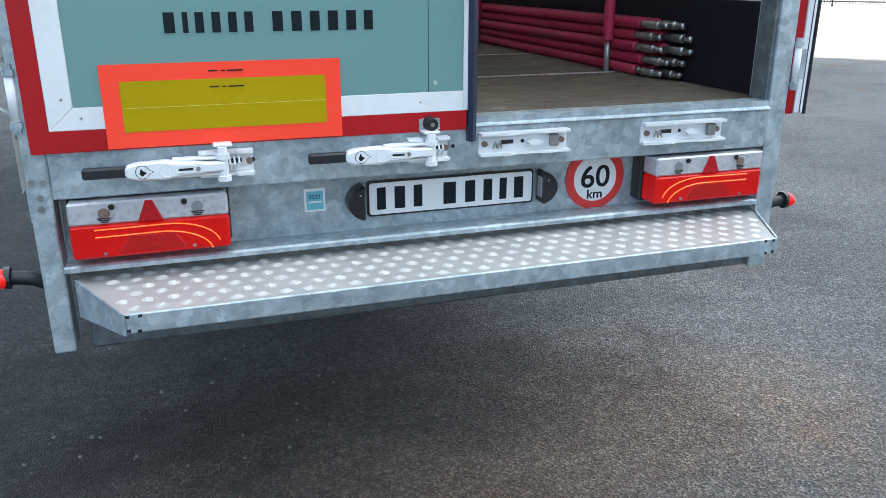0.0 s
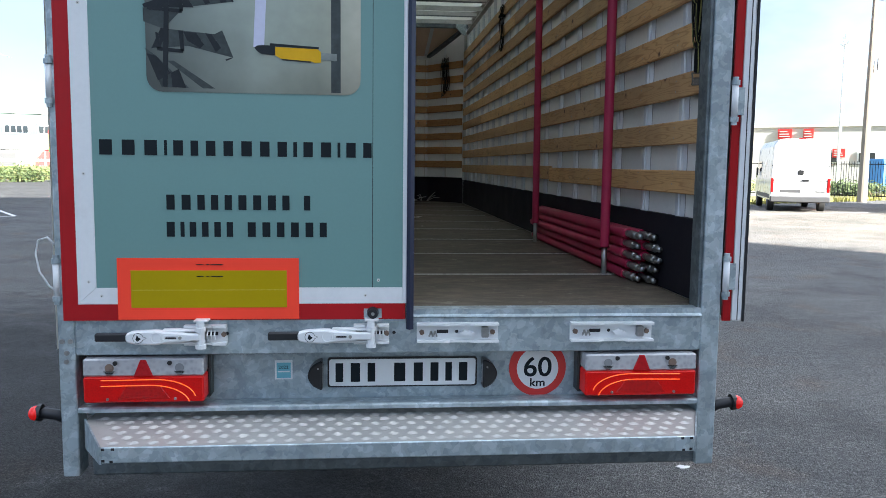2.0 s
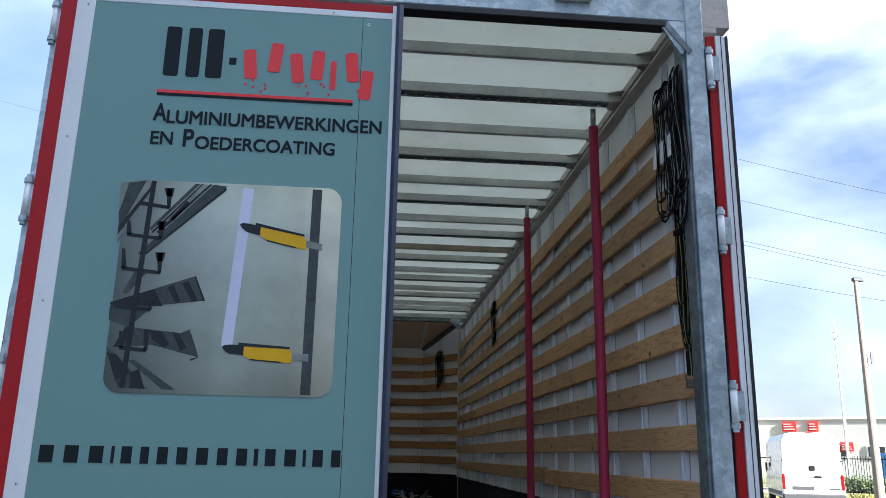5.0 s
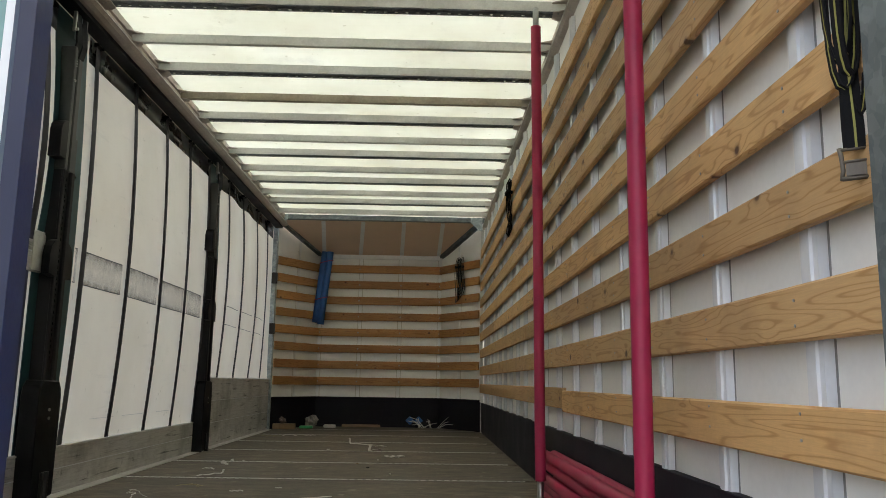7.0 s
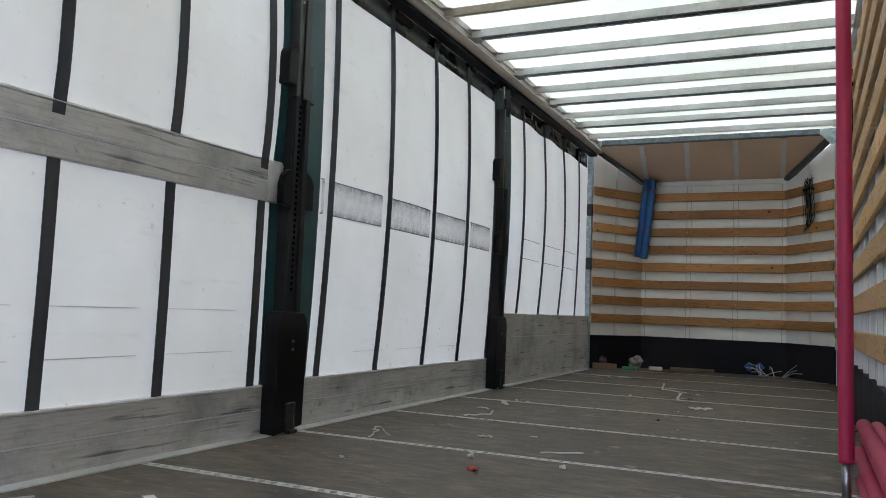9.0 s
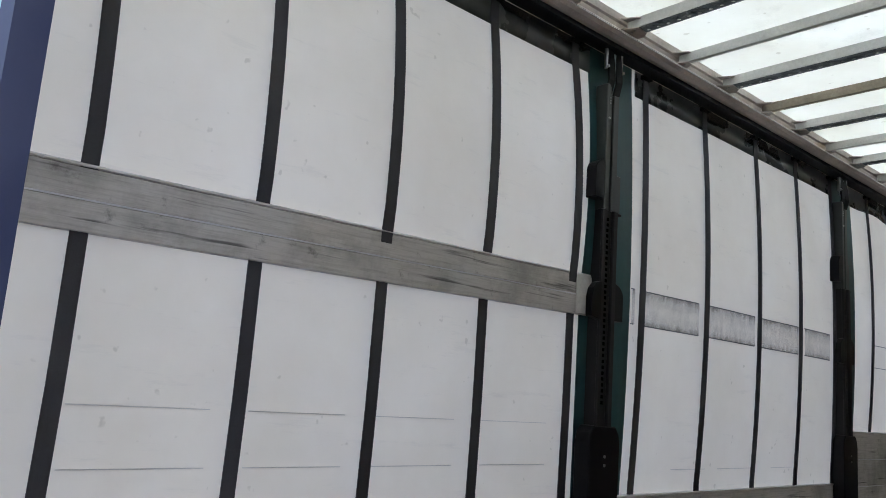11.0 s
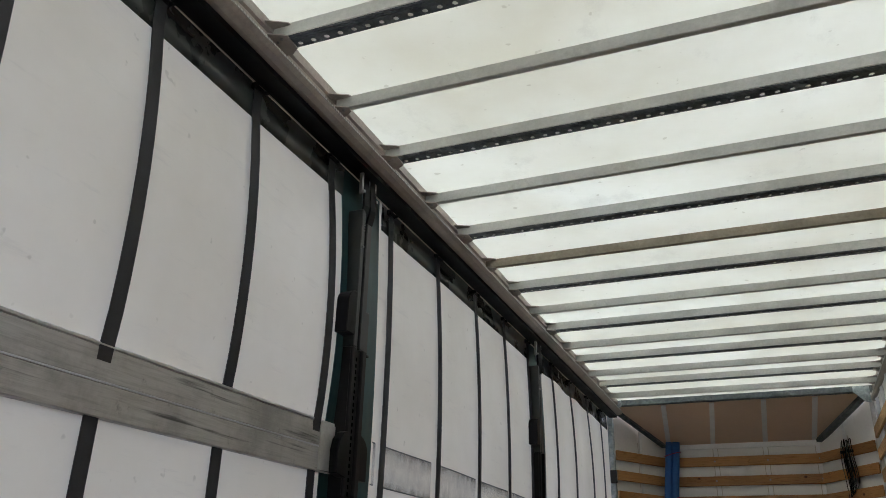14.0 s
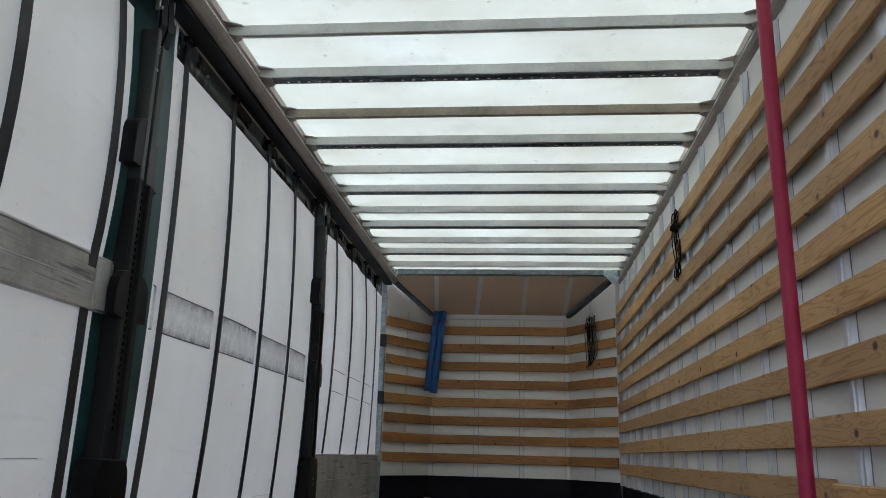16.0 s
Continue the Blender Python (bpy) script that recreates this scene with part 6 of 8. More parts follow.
printed([[(0.009, 0.604), (0.168, 0.615), (0.169, 0.632), (0.011, 0.62)], [(0.149, 0.535), (0.173, 0.535), (0.174, 0.624), (0.158, 0.624)]], P_DARK, 0.0016)
printed([[(0.052, 0.791), (0.17, 0.8), (0.171, 0.817), (0.053, 0.808)], [(0.151, 0.713), (0.174, 0.713), (0.176, 0.809), (0.16, 0.809)], [(0.046, 0.722), (0.059, 0.727), (0.073, 0.799), (0.05, 0.799)]], P_DARK, 0.0016)
for u, v, tilt in ((0.545, 0.19, 0.2), (0.512, 0.77, 0.05)):
    def g(a, b):
        return (u + a, v + b + a * tilt)

    printed([[g(-0.012, 0.014), g(0.0, 0.004), g(0.02, 0.0), g(0.085, -0.002), g(0.085, 0.044), g(0.02, 0.042), g(0.0, 0.03)]], P_DARK, 0.0016, "dark grey spray nozzle")
    printed([[g(0.085, 0.004), g(0.285, 0.0), g(0.3, 0.015), g(0.3, 0.062), g(0.27, 0.066), g(0.255, 0.06), g(0.11, 0.058), g(0.085, 0.044)]], P_YEL, 0.0012, "yellow spray gun body")
    printed([[g(0.06, -0.012), g(0.29, -0.01), g(0.29, 0.0), g(0.06, 0.002)], [g(0.11, 0.058), g(0.255, 0.06), g(0.25, 0.066), g(0.12, 0.064)]], P_DARK, 0.002)
    printed([[g(0.3, 0.016), g(0.375, 0.016), g(0.375, 0.05), g(0.3, 0.05)]], P_LIGHT, 0.0012, "pale grey gun arm")

# reflective marking board across the door's lower edge
marking = thing("rear_marking_board", "fluorescent red and yellow rear marking board", "marking board", (-0.646, -0.02, 1.112))
part("red_field", bx(BM(), -0.947, -0.346, -0.0175, -0.0142, 1.112, 1.321), FLUO, marking)
part("yellow_field", bx(BM(), -0.903, -0.387, -0.0185, -0.0172, 1.152, 1.279), AMBER, marking)
for z in (1.299, 1.2585):
    for x0, x1 in ((-0.687, -0.664), (-0.655, -0.645), (-0.64, -0.6)):
        part("small_print_bar", bx(BM(), x0, x1, -0.0192, -0.017, z - 0.0016, z + 0.0016), INK, marking)
# bright reflection along the film's fold, painted as a paler yellow line
part("crease", bx(BM(), -0.9, -0.39, -0.0189, -0.018, 1.2118, 1.2132), CREASE_GLINT, marking)
bump_stop = thing("bump_stop", "round black rubber bump stop on the door", "bump stop", (-0.094, -0.03, 1.128))
part("plate", bx(BM(), -0.125, -0.063, -0.0165, -0.0142, 1.112, 1.146, 0.002), ZINC, bump_stop)
part("buffer", tube(BM(), [(-0.094, -0.016, 1.132), (-0.094, -0.045, 1.132)], 0.021, 18, 0.017), RUBBER, bump_stop)
part("bolt", tube(BM(), [(-0.094, -0.044, 1.132), (-0.094, -0.047, 1.132)], 0.006, 8), STEEL, bump_stop)

# ---- right door, folded back along the flank ----
door_2 = thing("door_2", "rear door swung open and folded along the trailer side", "door", (1.25, 0.0, DZ0 - 0.02), kind="structure")
SW = Matrix.Translation((1.2, 0.03, 0)) @ Matrix.Rotation(radians(-2.0), 4, "Z")


def swung(bm):
    bmesh.ops.transform(bm, matrix=SW, verts=bm.verts)
    return bm


part("core", swung(bx(BM(), 0.022, 0.058, 0.004, 1.08, 1.086, 3.25)), PANEL, door_2)
part("red_edging", swung(bx(BM(), -0.014, 0.0165, 0.0, 0.014, 1.086, 3.25, 0.001)), REDP, door_2, "dark red edge profile")
part("white_edge", swung(bx(BM(), 0.0172, 0.05, -0.006, 0.0035, 1.09, 3.25, 0.001)), WHITEP, door_2)
part("seal_line", swung(bx(BM(), 0.036, 0.039, -0.0075, -0.0055, 1.09, 3.25)), RUBBER, door_2)
part("seal", swung(bx(BM(), 0.0585, 0.066, -0.004, 1.08, 1.084, 3.252)), RUBBER, door_2)
part("outer_face", swung(bx(BM(), 0.018, 0.0215, 0.015, 1.08, 1.09, 3.25)), GREEN, door_2)
for z in (1.255, 1.88, 2.48, 3.1):
    hinge(door_2, 1.178, z, 1)

# door retaining cord on the near hinge
cord = solid("door_cord", tube(BM(), [(-1.16, 0.03, 1.36), (-1.185, 0.03, 1.385), (-1.215, 0.03, 1.375), (-1.225, 0.03, 1.33), (-1.215, 0.03, 1.27), (-1.185, 0.03, 1.22), (-1.16, 0.03, 1.2)], 0.0035, 6), WHITEP, "thin pale door retaining cord in a loop", "cord", smooth=True)


# ---- load poles ----
def pole_parts(ob, length):
    """A telescopic load pole along z from its foot: steel ends and a crimson sleeve."""
    part("foot_tip", tube(BM(), [(0, 0, 0), (0, 0, 0.135)], 0.0135, 14), STEEL, ob, "bare steel tip", True)
    part("sleeve", tube(BM(), [(0, 0, 0.13), (0, 0, 0.14), (0, 0, length - 0.1), (0, 0, length - 0.09)], 0.0225, 18), CRIMSON, ob, "", True)
    part("head_tip", tube(BM(), [(0, 0, length - 0.095), (0, 0, length)], 0.0135, 14), STEEL, ob, "bare steel tip", True)


pole = thing("load_pole", "crimson sleeved load pole braced upright from floor to roof", "pole", group="upright load poles")
pole_parts(pole, 2.217)
pole.matrix_basis = pose(1.008, 0.94, FLOOR - 0.002, 0, 0, 0)
copy_thing(pole, pose(0.999, 2.49, FLOOR - 0.002, 0, -0.35, 0))
flat = thing("loose_load_pole", "crimson load pole lying in a stack by the wall", "pole", group="stacked load poles")
bm = BM()
tube(bm, [(0, 0, 0), (0, 0, 0.004), (0, 0, 0.055), (0, 0, 0.06)], 0.0125, 14)
tube(bm, [(0, 0, 0.05), (0, 0, 0.06), (0, 0, 0.125), (0, 0, 0.135)], 0.0175, 14)
tube(bm, [(0, 0, 0.13), (0, 0, 0.19)], 0.0145, 14)
part("grey_tip", bm, STEEL, flat, "dull grey steel tip", True)
part("sleeve", tube(BM(), [(0, 0, 0.18), (0, 0, 0.19), (0, 0, 2.2), (0, 0, 2.21)], 0.0225, 18), CRIMSON, flat, "", True)
part("far_tip", tube(BM(), [(0, 0, 2.2), (0, 0, 2.26)], 0.0135, 12), STEEL, flat, "bare steel tip", True)
spots = [(c, r) for r in range(5) for c in range(2)]
for k, (c, r) in enumerate(spots):
    x = 1.062 + c * 0.047 + (0.006 if r % 2 else 0)
    z = FLOOR + 0.0226 + r * 0.0465
    y = 0.6 + 0.035 * math.sin(k * 2.3) - (0.09 if c else 0)
    m = pose(x, y, z, -90, 0, 1.5 * math.sin(k * 5.1) * 0.2)
    if k:
        copy_thing(flat, m)
    else:
        flat.matrix_basis = m


# ---- lashing straps ----
def webbing_loop(ob, c, width, drop, spread, stripe=True, pinch=0.5, n=24, twist=0.35):
    """One hanging loop of webbing, drawn together at the top, with a pale thread along its middle."""
    pts = []
    for k in range(n + 1):
        a = math.pi * 2 * k / n
        low = (1 - math.cos(a)) / 2
        pts.append(Vector((c[0] + 0.009 * math.sin(3 * a + spread * 40), c[1] + spread * math.sin(a) * (1 - pinch + pinch * low), c[2] - drop / 2 + drop / 2 * math.cos(a))))
    web = part("webbing", ribbon(BM(), pts, width, 0.003, (twist, 1, 0)), WEB, ob)
    if stripe:
        part("stripe", ribbon(BM(), [p + Vector((-0.0022, 0, 0)) for p in pts], width * 0.1, 0.0025, (twist, 1, 0)), PALETHREAD, web, "pale thread stripe")


def wrap_round(ob, x, y, z, half, r=0.011):
    """A turn of webbing that ties the loops together."""
    pts = [(x + 0.02, y - half, z), (x - 0.02, y - half * 0.7, z + 0.004), (x - 0.03, y, z - 0.004), (x - 0.02, y + half * 0.7, z + 0.006), (x + 0.02, y + half, z)]
    part("wrap", ribbon(BM(), pts, r * 2.2, 0.004, (0, 0, 1)), WEB, ob, "", True)


def strap_bundle(label, x, y, z, loops, drop, spread, tags=0, wide=0.03):
    ob = thing("lashing_strap", label, "lashing strap", (x, y, z), "lashing straps")
    rng = random.Random(int(y * 1000))
    for k in range(loops):
        webbing_loop(ob, (x - 0.006 * (k % 5), y + rng.uniform(-1, 1) * spread * 0.8, z + rng.uniform(-0.02, 0.02)), wide, drop * rng.uniform(0.8, 1.05), rng.uniform(0.25, 0.6) * spread, k % 2 == 0)
    wrap_round(ob, x - 0.01, y, z - drop * 0.2, spread * 0.95)
    for k in range(tags):
        part("label_tag", bx(BM(), x - 0.044, x - 0.041, y - 0.08 + k * 0.075, y - 0.05 + k * 0.075, z - drop * 0.58, z - drop * 0.43), PAPER, ob)
    return ob


strap_bundle("thick bundle of black lashing straps with pale stripes", 1.09, 0.17, 3.12, 26, 0.57, 0.14, 3, 0.026)
strap_bundle("thin knotted black lashing strap hanging on a slat", 1.105, 4.65, 3.09, 4, 0.45, 0.06, 0, 0.02)
front_strap = strap_bundle("black lashing strap looped on the front slats", 0.9, 8.12, 3.06, 6, 0.5, 0.085, 0, 0.018)
front_strap.rotation_euler = (0, 0, radians(33.5))

# coiled strap with a cam buckle, hung by the rear post, turned towards the opening
coil = thing("lashing_strap", "coiled black lashing strap with yellow stripe and steel buckle", "lashing strap", (1.11, 0.17, 2.6), "lashing straps")
CU, CN = Vector((0.8, -0.6, 0)), Vector((-0.6, -0.8, 0))


def hung(u, n, z):
    return Vector((1.112, 0.172, z)) + CU * u + CN * n


def striped(pts, width, across, stripe=0.0036):
    web = part("webbing", ribbon(BM(), pts, width, 0.003, across), WEB, coil)
    part("stripe", ribbon(BM(), [p + CN * 0.0018 for p in pts], min(stripe, width * 0.3), 0.0026, across), YELLOWP, web, "dull yellow thread stripe")


for k, (u, drop, spread, width, turn) in enumerate(((0.0, 0.3, 0.012, 0.026, 0.2), (0.012, 0.42, 0.022, 0.02, 0.7), (-0.008, 0.5, 0.032, 0.02, 1.1), (0.008, 0.53, 0.024, 0.02, 1.0), (-0.012, 0.45, 0.03, 0.02, 1.2), (0.014, 0.36, 0.016, 0.024, 0.4), (0.0, 0.47, 0.018, 0.022, 0.8), (-0.016, 0.33, 0.014, 0.02, 0.6))):
    ring = []
    for q in range(27):
        a = math.pi * 2 * q / 26
        low = (1 - math.cos(a)) / 2
        ring.append(hung(u + spread * math.sin(a) * (0.35 + 0.65 * low * low), 0.003 * k + 0.006 * math.sin(2 * a + k), 2.6 + 0.006 * (k % 3) - (drop + 0.03) * low))
    striped(ring, width, tuple(CU * math.cos(turn) + CN * math.sin(turn)), 0.003)
band = [hung(0.034 * math.sin(a), 0.012 + 0.022 * math.cos(a), 2.515 + 0.004 * math.sin(2 * a)) for a in [2 * math.pi * k / 16 for k in range(17)]]
part("wrap", ribbon(BM(), band, 0.02, 0.004, (0, 0, 1)), WEB, coil, "", True)
for n, o in ((0.004, -0.009), (0.012, 0.0)):
    striped([hung(o * (1 - k / 14) + 0.002 * math.sin(k * 0.8 + o * 300), n, 2.33 - 0.335 * k / 10) for k in range(11)], 0.024, tuple(CU), 0.003)
BUCKLE = plain("brown_worn_steel", (0.15, 0.125, 0.1), 0.5, 0.3, 0.3, 20, 90, 0.1)
bm = BM()
for q in (-1, 1):
    tube(bm, [hung(q * 0.021, 0.01, 1.997), hung(q * 0.0185, 0.01, 1.983), hung(q * 0.0175, 0.01, 1.964), hung(q * 0.0195, 0.01, 1.95)], 0.0034, 8)
for z, r in ((1.994, 0.0026), (1.976, 0.0024), (1.952, 0.0036)):
    tube(bm, [hung(-0.0185, 0.011, z), hung(0.0185, 0.011, z)], r, 8)
part("buckle", bm, BUCKLE, coil, "worn steel cam buckle", True)
part("cam_plate", ribbon(BM(), [hung(-0.013, 0.013, 1.964), hung(0.0, 0.014, 1.964), hung(0.013, 0.013, 1.964)], 0.018, 0.003, (0, 0, 1)), BUCKLE, coil)

# rolled blue foam mats tied with red cord
mats = thing("foam_roll", "two rolled blue foam mats tied with red cord", "foam roll", (-0.78, 8.45, 2.3))
for dx in (-0.028, 0.035):
    bm = BM()
    top, foot = Vector((-0.65 + dx, 8.36, 3.15)), Vector((-0.735 + dx, 8.36, 2.3 + (0.02 if dx < 0 else 0)))
    tube(bm, [foot, foot.lerp(top, 0.5), top], 0.038, 16)
    part("roll", bm, BLUEFOAM, mats, "", True)
    part("core_hole", tube(BM(), [foot + Vector((0, 0, -0.002)), foot + Vector((0.001, 0, 0.004))], 0.016, 12), RUBBER, mats)
for f in (0.35, 0.86):
    c = Vector((-0.732, 8.36, 2.3)).lerp(Vector((-0.647, 8.36, 3.15)), f)
    pts = [c + Vector((0.078 * math.cos(a), 0.046 * math.sin(a), 0.02 * math.cos(a))) for a in [2 * math.pi * k / 20 for k in range(21)]]
    part("cord", tube(BM(), pts, 0.004, 6), REDCORD, mats)

# ---- litter on the floor ----
rng = random.Random(4)


def scrap(name, label, category, x, y, length, width, yaw, mat, curl=0.006, thick=0.003):
    bm = BM()
    n = 8
    pts = []
    for k in range(n + 1):
        s = (k / n - 0.5) * length
        pts.append((x + s * math.cos(yaw) + 0.15 * width * math.sin(k * 1.7), y + s * math.sin(yaw) + 0.2 * length * 0.1 * math.sin(k * 1.1), FLOOR + thick * 0.7 + curl * abs(math.sin(k * 0.9 + x * 3))))
    ribbon(bm, pts, width, thick, (-math.sin(yaw), math.cos(yaw), 0))
    solid(name, bm, mat, label, category, group="litter on the floor")


def strand(name, label, pts, width, mat, thick=0.002):
    """A thin curled strip through points (x, y, height over the floor)."""
    fine = []
    for a, b in zip(pts, pts[1:]):
        for k in range(5):
            f = k / 5
            fine.append(Vector(a).lerp(Vector(b), f) + Vector((0.004 * math.sin(f * 6.28), 0.01 * math.sin(f * 6.28), 0.004 * math.sin(f * 3.14))))
    fine.append(Vector(pts[-1]))
    d = (fine[-1] - fine[0]).normalized()
    bm = ribbon(BM(), [p + Vector((0, 0, FLOOR + thick)) for p in fine], width, thick, (-d.y, d.x, 0.25))
    solid(name, bm, mat, label, "litter", group="litter on the floor")


def lump(name, label, x, y, size, mat, flat=0.6):
    bm = BM()
    bmesh.ops.create_icosphere(bm, subdivisions=2, radius=1.0)
    for v in bm.verts:
        v.co *= rng.uniform(0.6, 1.25)
        v.co = Vector((v.co.x * size, v.co.y * size * 0.75, max(-flat, v.co.z) * size * flat))
    low = min(v.co.z for v in bm.verts)
    bmesh.ops.translate(bm, vec=(x, y, FLOOR - low + 0.0005), verts=bm.verts)
    solid(name, bm, mat, label, "litter", group="litter on the floor")


scrap("paper_scrap", "white crumpled scrap of paper on the plywood floor", "litter", 0.31, 4.77, 0.12, 0.07, 0.35, PAPER, 0.014)
scrap("plastic_strip", "thin straight white plastic strip on the floor", "litter", 0.023, 2.831, 0.17, 0.013, 0.55, PAPER, 0.001)
scrap("paper_scrap", "small flat scrap of white paper on the floor", "litter", -0.368, 3.008, 0.06, 0.022, 0.3, PAPER, 0.004)
scrap("paper_scrap", "tiny scrap of white paper on the floor", "litter", -0.193, 3.141, 0.03, 0.012, 0.1, PAPER, 0.003)
scrap("paper_scrap", "small torn scrap of white paper on the floor", "litter", -0.705, 1.428, 0.05, 0.03, -0.5, PAPER, 0.008)
scrap("paper_scrap", "pale torn scrap of paper on the floor", "litter", -0.569, 6.847, 0.1, 0.06, 0.2, PAPER, 0.01)
SPLINT = plain("pale_wood_splinter", (0.42, 0.36, 0.24), 0.7, 0, 0.2, 12, 60)
for pts, w in (([(-0.762, 2.695, 0.0), (-0.75, 2.755, 0.02), (-0.809, 2.814, 0.012), (-0.78, 2.8, 0.03), (-0.711, 2.788, 0.002)], 0.007),
               ([(-0.716, 3.599, 0.0), (-0.66, 3.62, 0.004), (-0.6, 3.66, 0.008), (-0.593, 3.703, 0.022)], 0.012),
               ([(-0.781, 3.949, 0.0), (-0.74, 3.945, 0.004), (-0.706, 3.929, 0.0)], 0.01),
               ([(-0.126, 6.18, 0.03), (-0.09, 5.93, 0.004), (0.051, 5.786, 0.008), (0.144, 5.709, 0.004), (0.215, 5.736, 0.0)], 0.014),
               ([(0.144, 5.62, 0.01), (0.1, 5.45, 0.03), (0.111, 5.293, 0.0), (0.16, 5.3, 0.012), (0.19, 5.42, 0.002)], 0.02),
               ([(-0.815, 6.828, 0.0), (-0.75, 6.84, 0.01), (-0.68, 6.83, 0.0)], 0.012)):
    strand("plastic_shaving", "thin curled white plastic shaving on the floor", pts, w, PAPER)
for pts in ([(-0.7, 3.17, 0.0), (-0.633, 3.202, 0.003), (-0.57, 3.19, 0.0)], [(-0.66, 3.24, 0.0), (-0.61, 3.2, 0.004), (-0.585, 3.16, 0.0)], [(-1.0, 6.77, 0.0), (-0.93, 6.8, 0.004), (-0.86, 6.78, 0.0)], [(-0.95, 6.7, 0.0), (-0.87, 6.72, 0.0), (-0.8, 6.7, 0.004)]):
    strand("wood_splinter", "pale wood splinter on the plywood floor", pts, 0.006, SPLINT)
for x, y, r, mat, lab in ((-0.239, 2.533, 0.013, PAPER, "white crumpled"), (-0.256, 2.59, 0.01, PAPER, "white crumpled"), (0.112, 2.542, 0.014, PAPER, "round white"), (-0.618, 2.252, 0.009, PAPER, "pale"), (-0.6, 2.262, 0.005, CARDWOOD, "brown"),
                          (-0.726, 4.233, 0.022, PAPER, "white crumpled"), (-0.7, 4.2, 0.012, PAPER, "white crumpled"), (-0.722, 4.438, 0.012, PAPER, "pale"), (-0.65, 4.43, 0.008, PAPER, "pale"), (-0.202, 5.281, 0.014, PAPER, "pale"),
                          (0.325, 3.784, 0.007, PAPER, "pale"), (0.096, 4.329, 0.008, CARDWOOD, "brown"), (0.178, 4.1, 0.009, RUBBER, "black"), (0.21, 4.6, 0.006, PAPER, "pale")):
    lump("crumb", f"small {lab} crumb lying on the plywood floor", x, y, r, mat)
red_bit = bx(BM(), -0.157, -0.131, 2.305, 2.345, FLOOR + 0.0005, FLOOR + 0.012, 0.003)
solid("plastic_clip", red_bit, plain("faded_red_plastic", (0.5, 0.06, 0.045), 0.5, 0, 0.15), "small broken red plastic clip on the floor", "litter", group="litter on the floor")
offcut = solid("timber_offcut", bx(BM(), -1.1, -0.86, 7.84, 7.89, FLOOR, FLOOR + 0.06, 0.004), CARDWOOD, "raw timber offcut against the front kick board", "offcut")
bmesh_batten = bx(BM(), -0.42, 0.02, END - 0.06, END - 0.035, FLOOR, FLOOR + 0.03, 0.003)
solid("timber_batten", bmesh_batten, CARDWOOD, "thin raw timber batten along the front wall", "offcut")
for x, y, r, mat, name, label in ((-0.73, 8.2, 0.085, FILM, "plastic_bag", "crumpled clear plastic bag on the floor"), (-1.0, 7.87, 0.045, BROWNFILM, "plastic_bag", "small crumpled brown plastic bag on the offcut")):
    bm = BM()
    bmesh.ops.create_icosphere(bm, subdivisions=3, radius=r)
    for v in bm.verts:
        v.co *= 0.8 + 0.45 * noise.noise(v.co * 22) + 0.3 * noise.noise(v.co * 55)
    bmesh.ops.translate(bm, vec=(x, y, FLOOR + r * 0.8 + (0.055 if r < 0.05 else 0)), verts=bm.verts)
    solid(name, bm, mat, label, "litter")
solid("plastic_tray", bx(BM(), -0.84, -0.7, 8.02, 8.09, FLOOR, FLOOR + 0.03, 0.008, 2), GREENP, "green plastic wrapper lying on the floor", "litter")
solid("white_box", bx(BM(), -0.6, -0.47, 8.2, 8.27, FLOOR, FLOOR + 0.035, 0.008, 2), PAPER, "flattened white plastic pack on the floor", "litter")
for x in (0.36, 0.46):
    bm = BM()
    bx(bm, -0.035, 0.035, -0.02, 0.02, -0.035, 0.035, 0.006)
    bmesh.ops.transform(bm, matrix=pose(x, 8.38, FLOOR + 0.085, 0, 45, 10), verts=bm.verts)
    solid("foam_block", bm, BLUEFOAM, "small blue foam block propped on its corner", "foam block", group="foam blocks")
bm = BM()
for k in range(12):
    a = rng.uniform(0, 6.28)
    p = Vector((0.58 + rng.uniform(-0.12, 0.12), 8.25 + rng.uniform(-0.08, 0.08), FLOOR + 0.01))
    q = p + Vector((0.17 * math.cos(a), 0.08 * math.sin(a), rng.uniform(0.01, 0.12)))
    tube(bm, [p, p.lerp(q, 0.5) + Vector((0, 0, rng.uniform(0, 0.04))), q], 0.0032, 6)
solid("cable_tangle", bm, PAPER, "tangle of pale plastic strapping on the floor", "litter")

# steel fittings lying by the left board
clamp = thing("steel_clamp", "galvanised channel shaped clamp lying on the side strip", "fitting", (-1.0, 1.05, FLOOR))
d = Vector((0.86, -0.52, 0.0)).normalized()
w = Vector((-d.y, d.x, 0.0)) * 0.026
a0, b0 = Vector((-1.13, 1.12, FLOOR + 0.03)), Vector((-0.8, 0.935, FLOOR + 0.016))
part("web", ribbon(BM(), [a0, a0.lerp(b0, 0.5), b0], 0.052, 0.005, w), ZINC, clamp)
for q in (-1, 1):
    part("flange", ribbon(BM(), [a0 + w * q * 1.0 - Vector((0, 0, 0.012)), b0 + w * q * 1.0 - Vector((0, 0, 0.008))], 0.02, 0.004, (0, 0, 1)), ZINC, clamp)
bracket = thing("steel_bracket", "bent galvanised bracket with a curled lip", "fitting", (-0.8, 1.128, FLOOR))
part("plate", ribbon(BM(), [(-0.88, 1.163, FLOOR + 0.004), (-0.76, 1.098, FLOOR + 0.006), (-0.66, 1.048, FLOOR + 0.008)], 0.085, 0.005, (0.47, 0.88, 0)), ZINC, bracket)
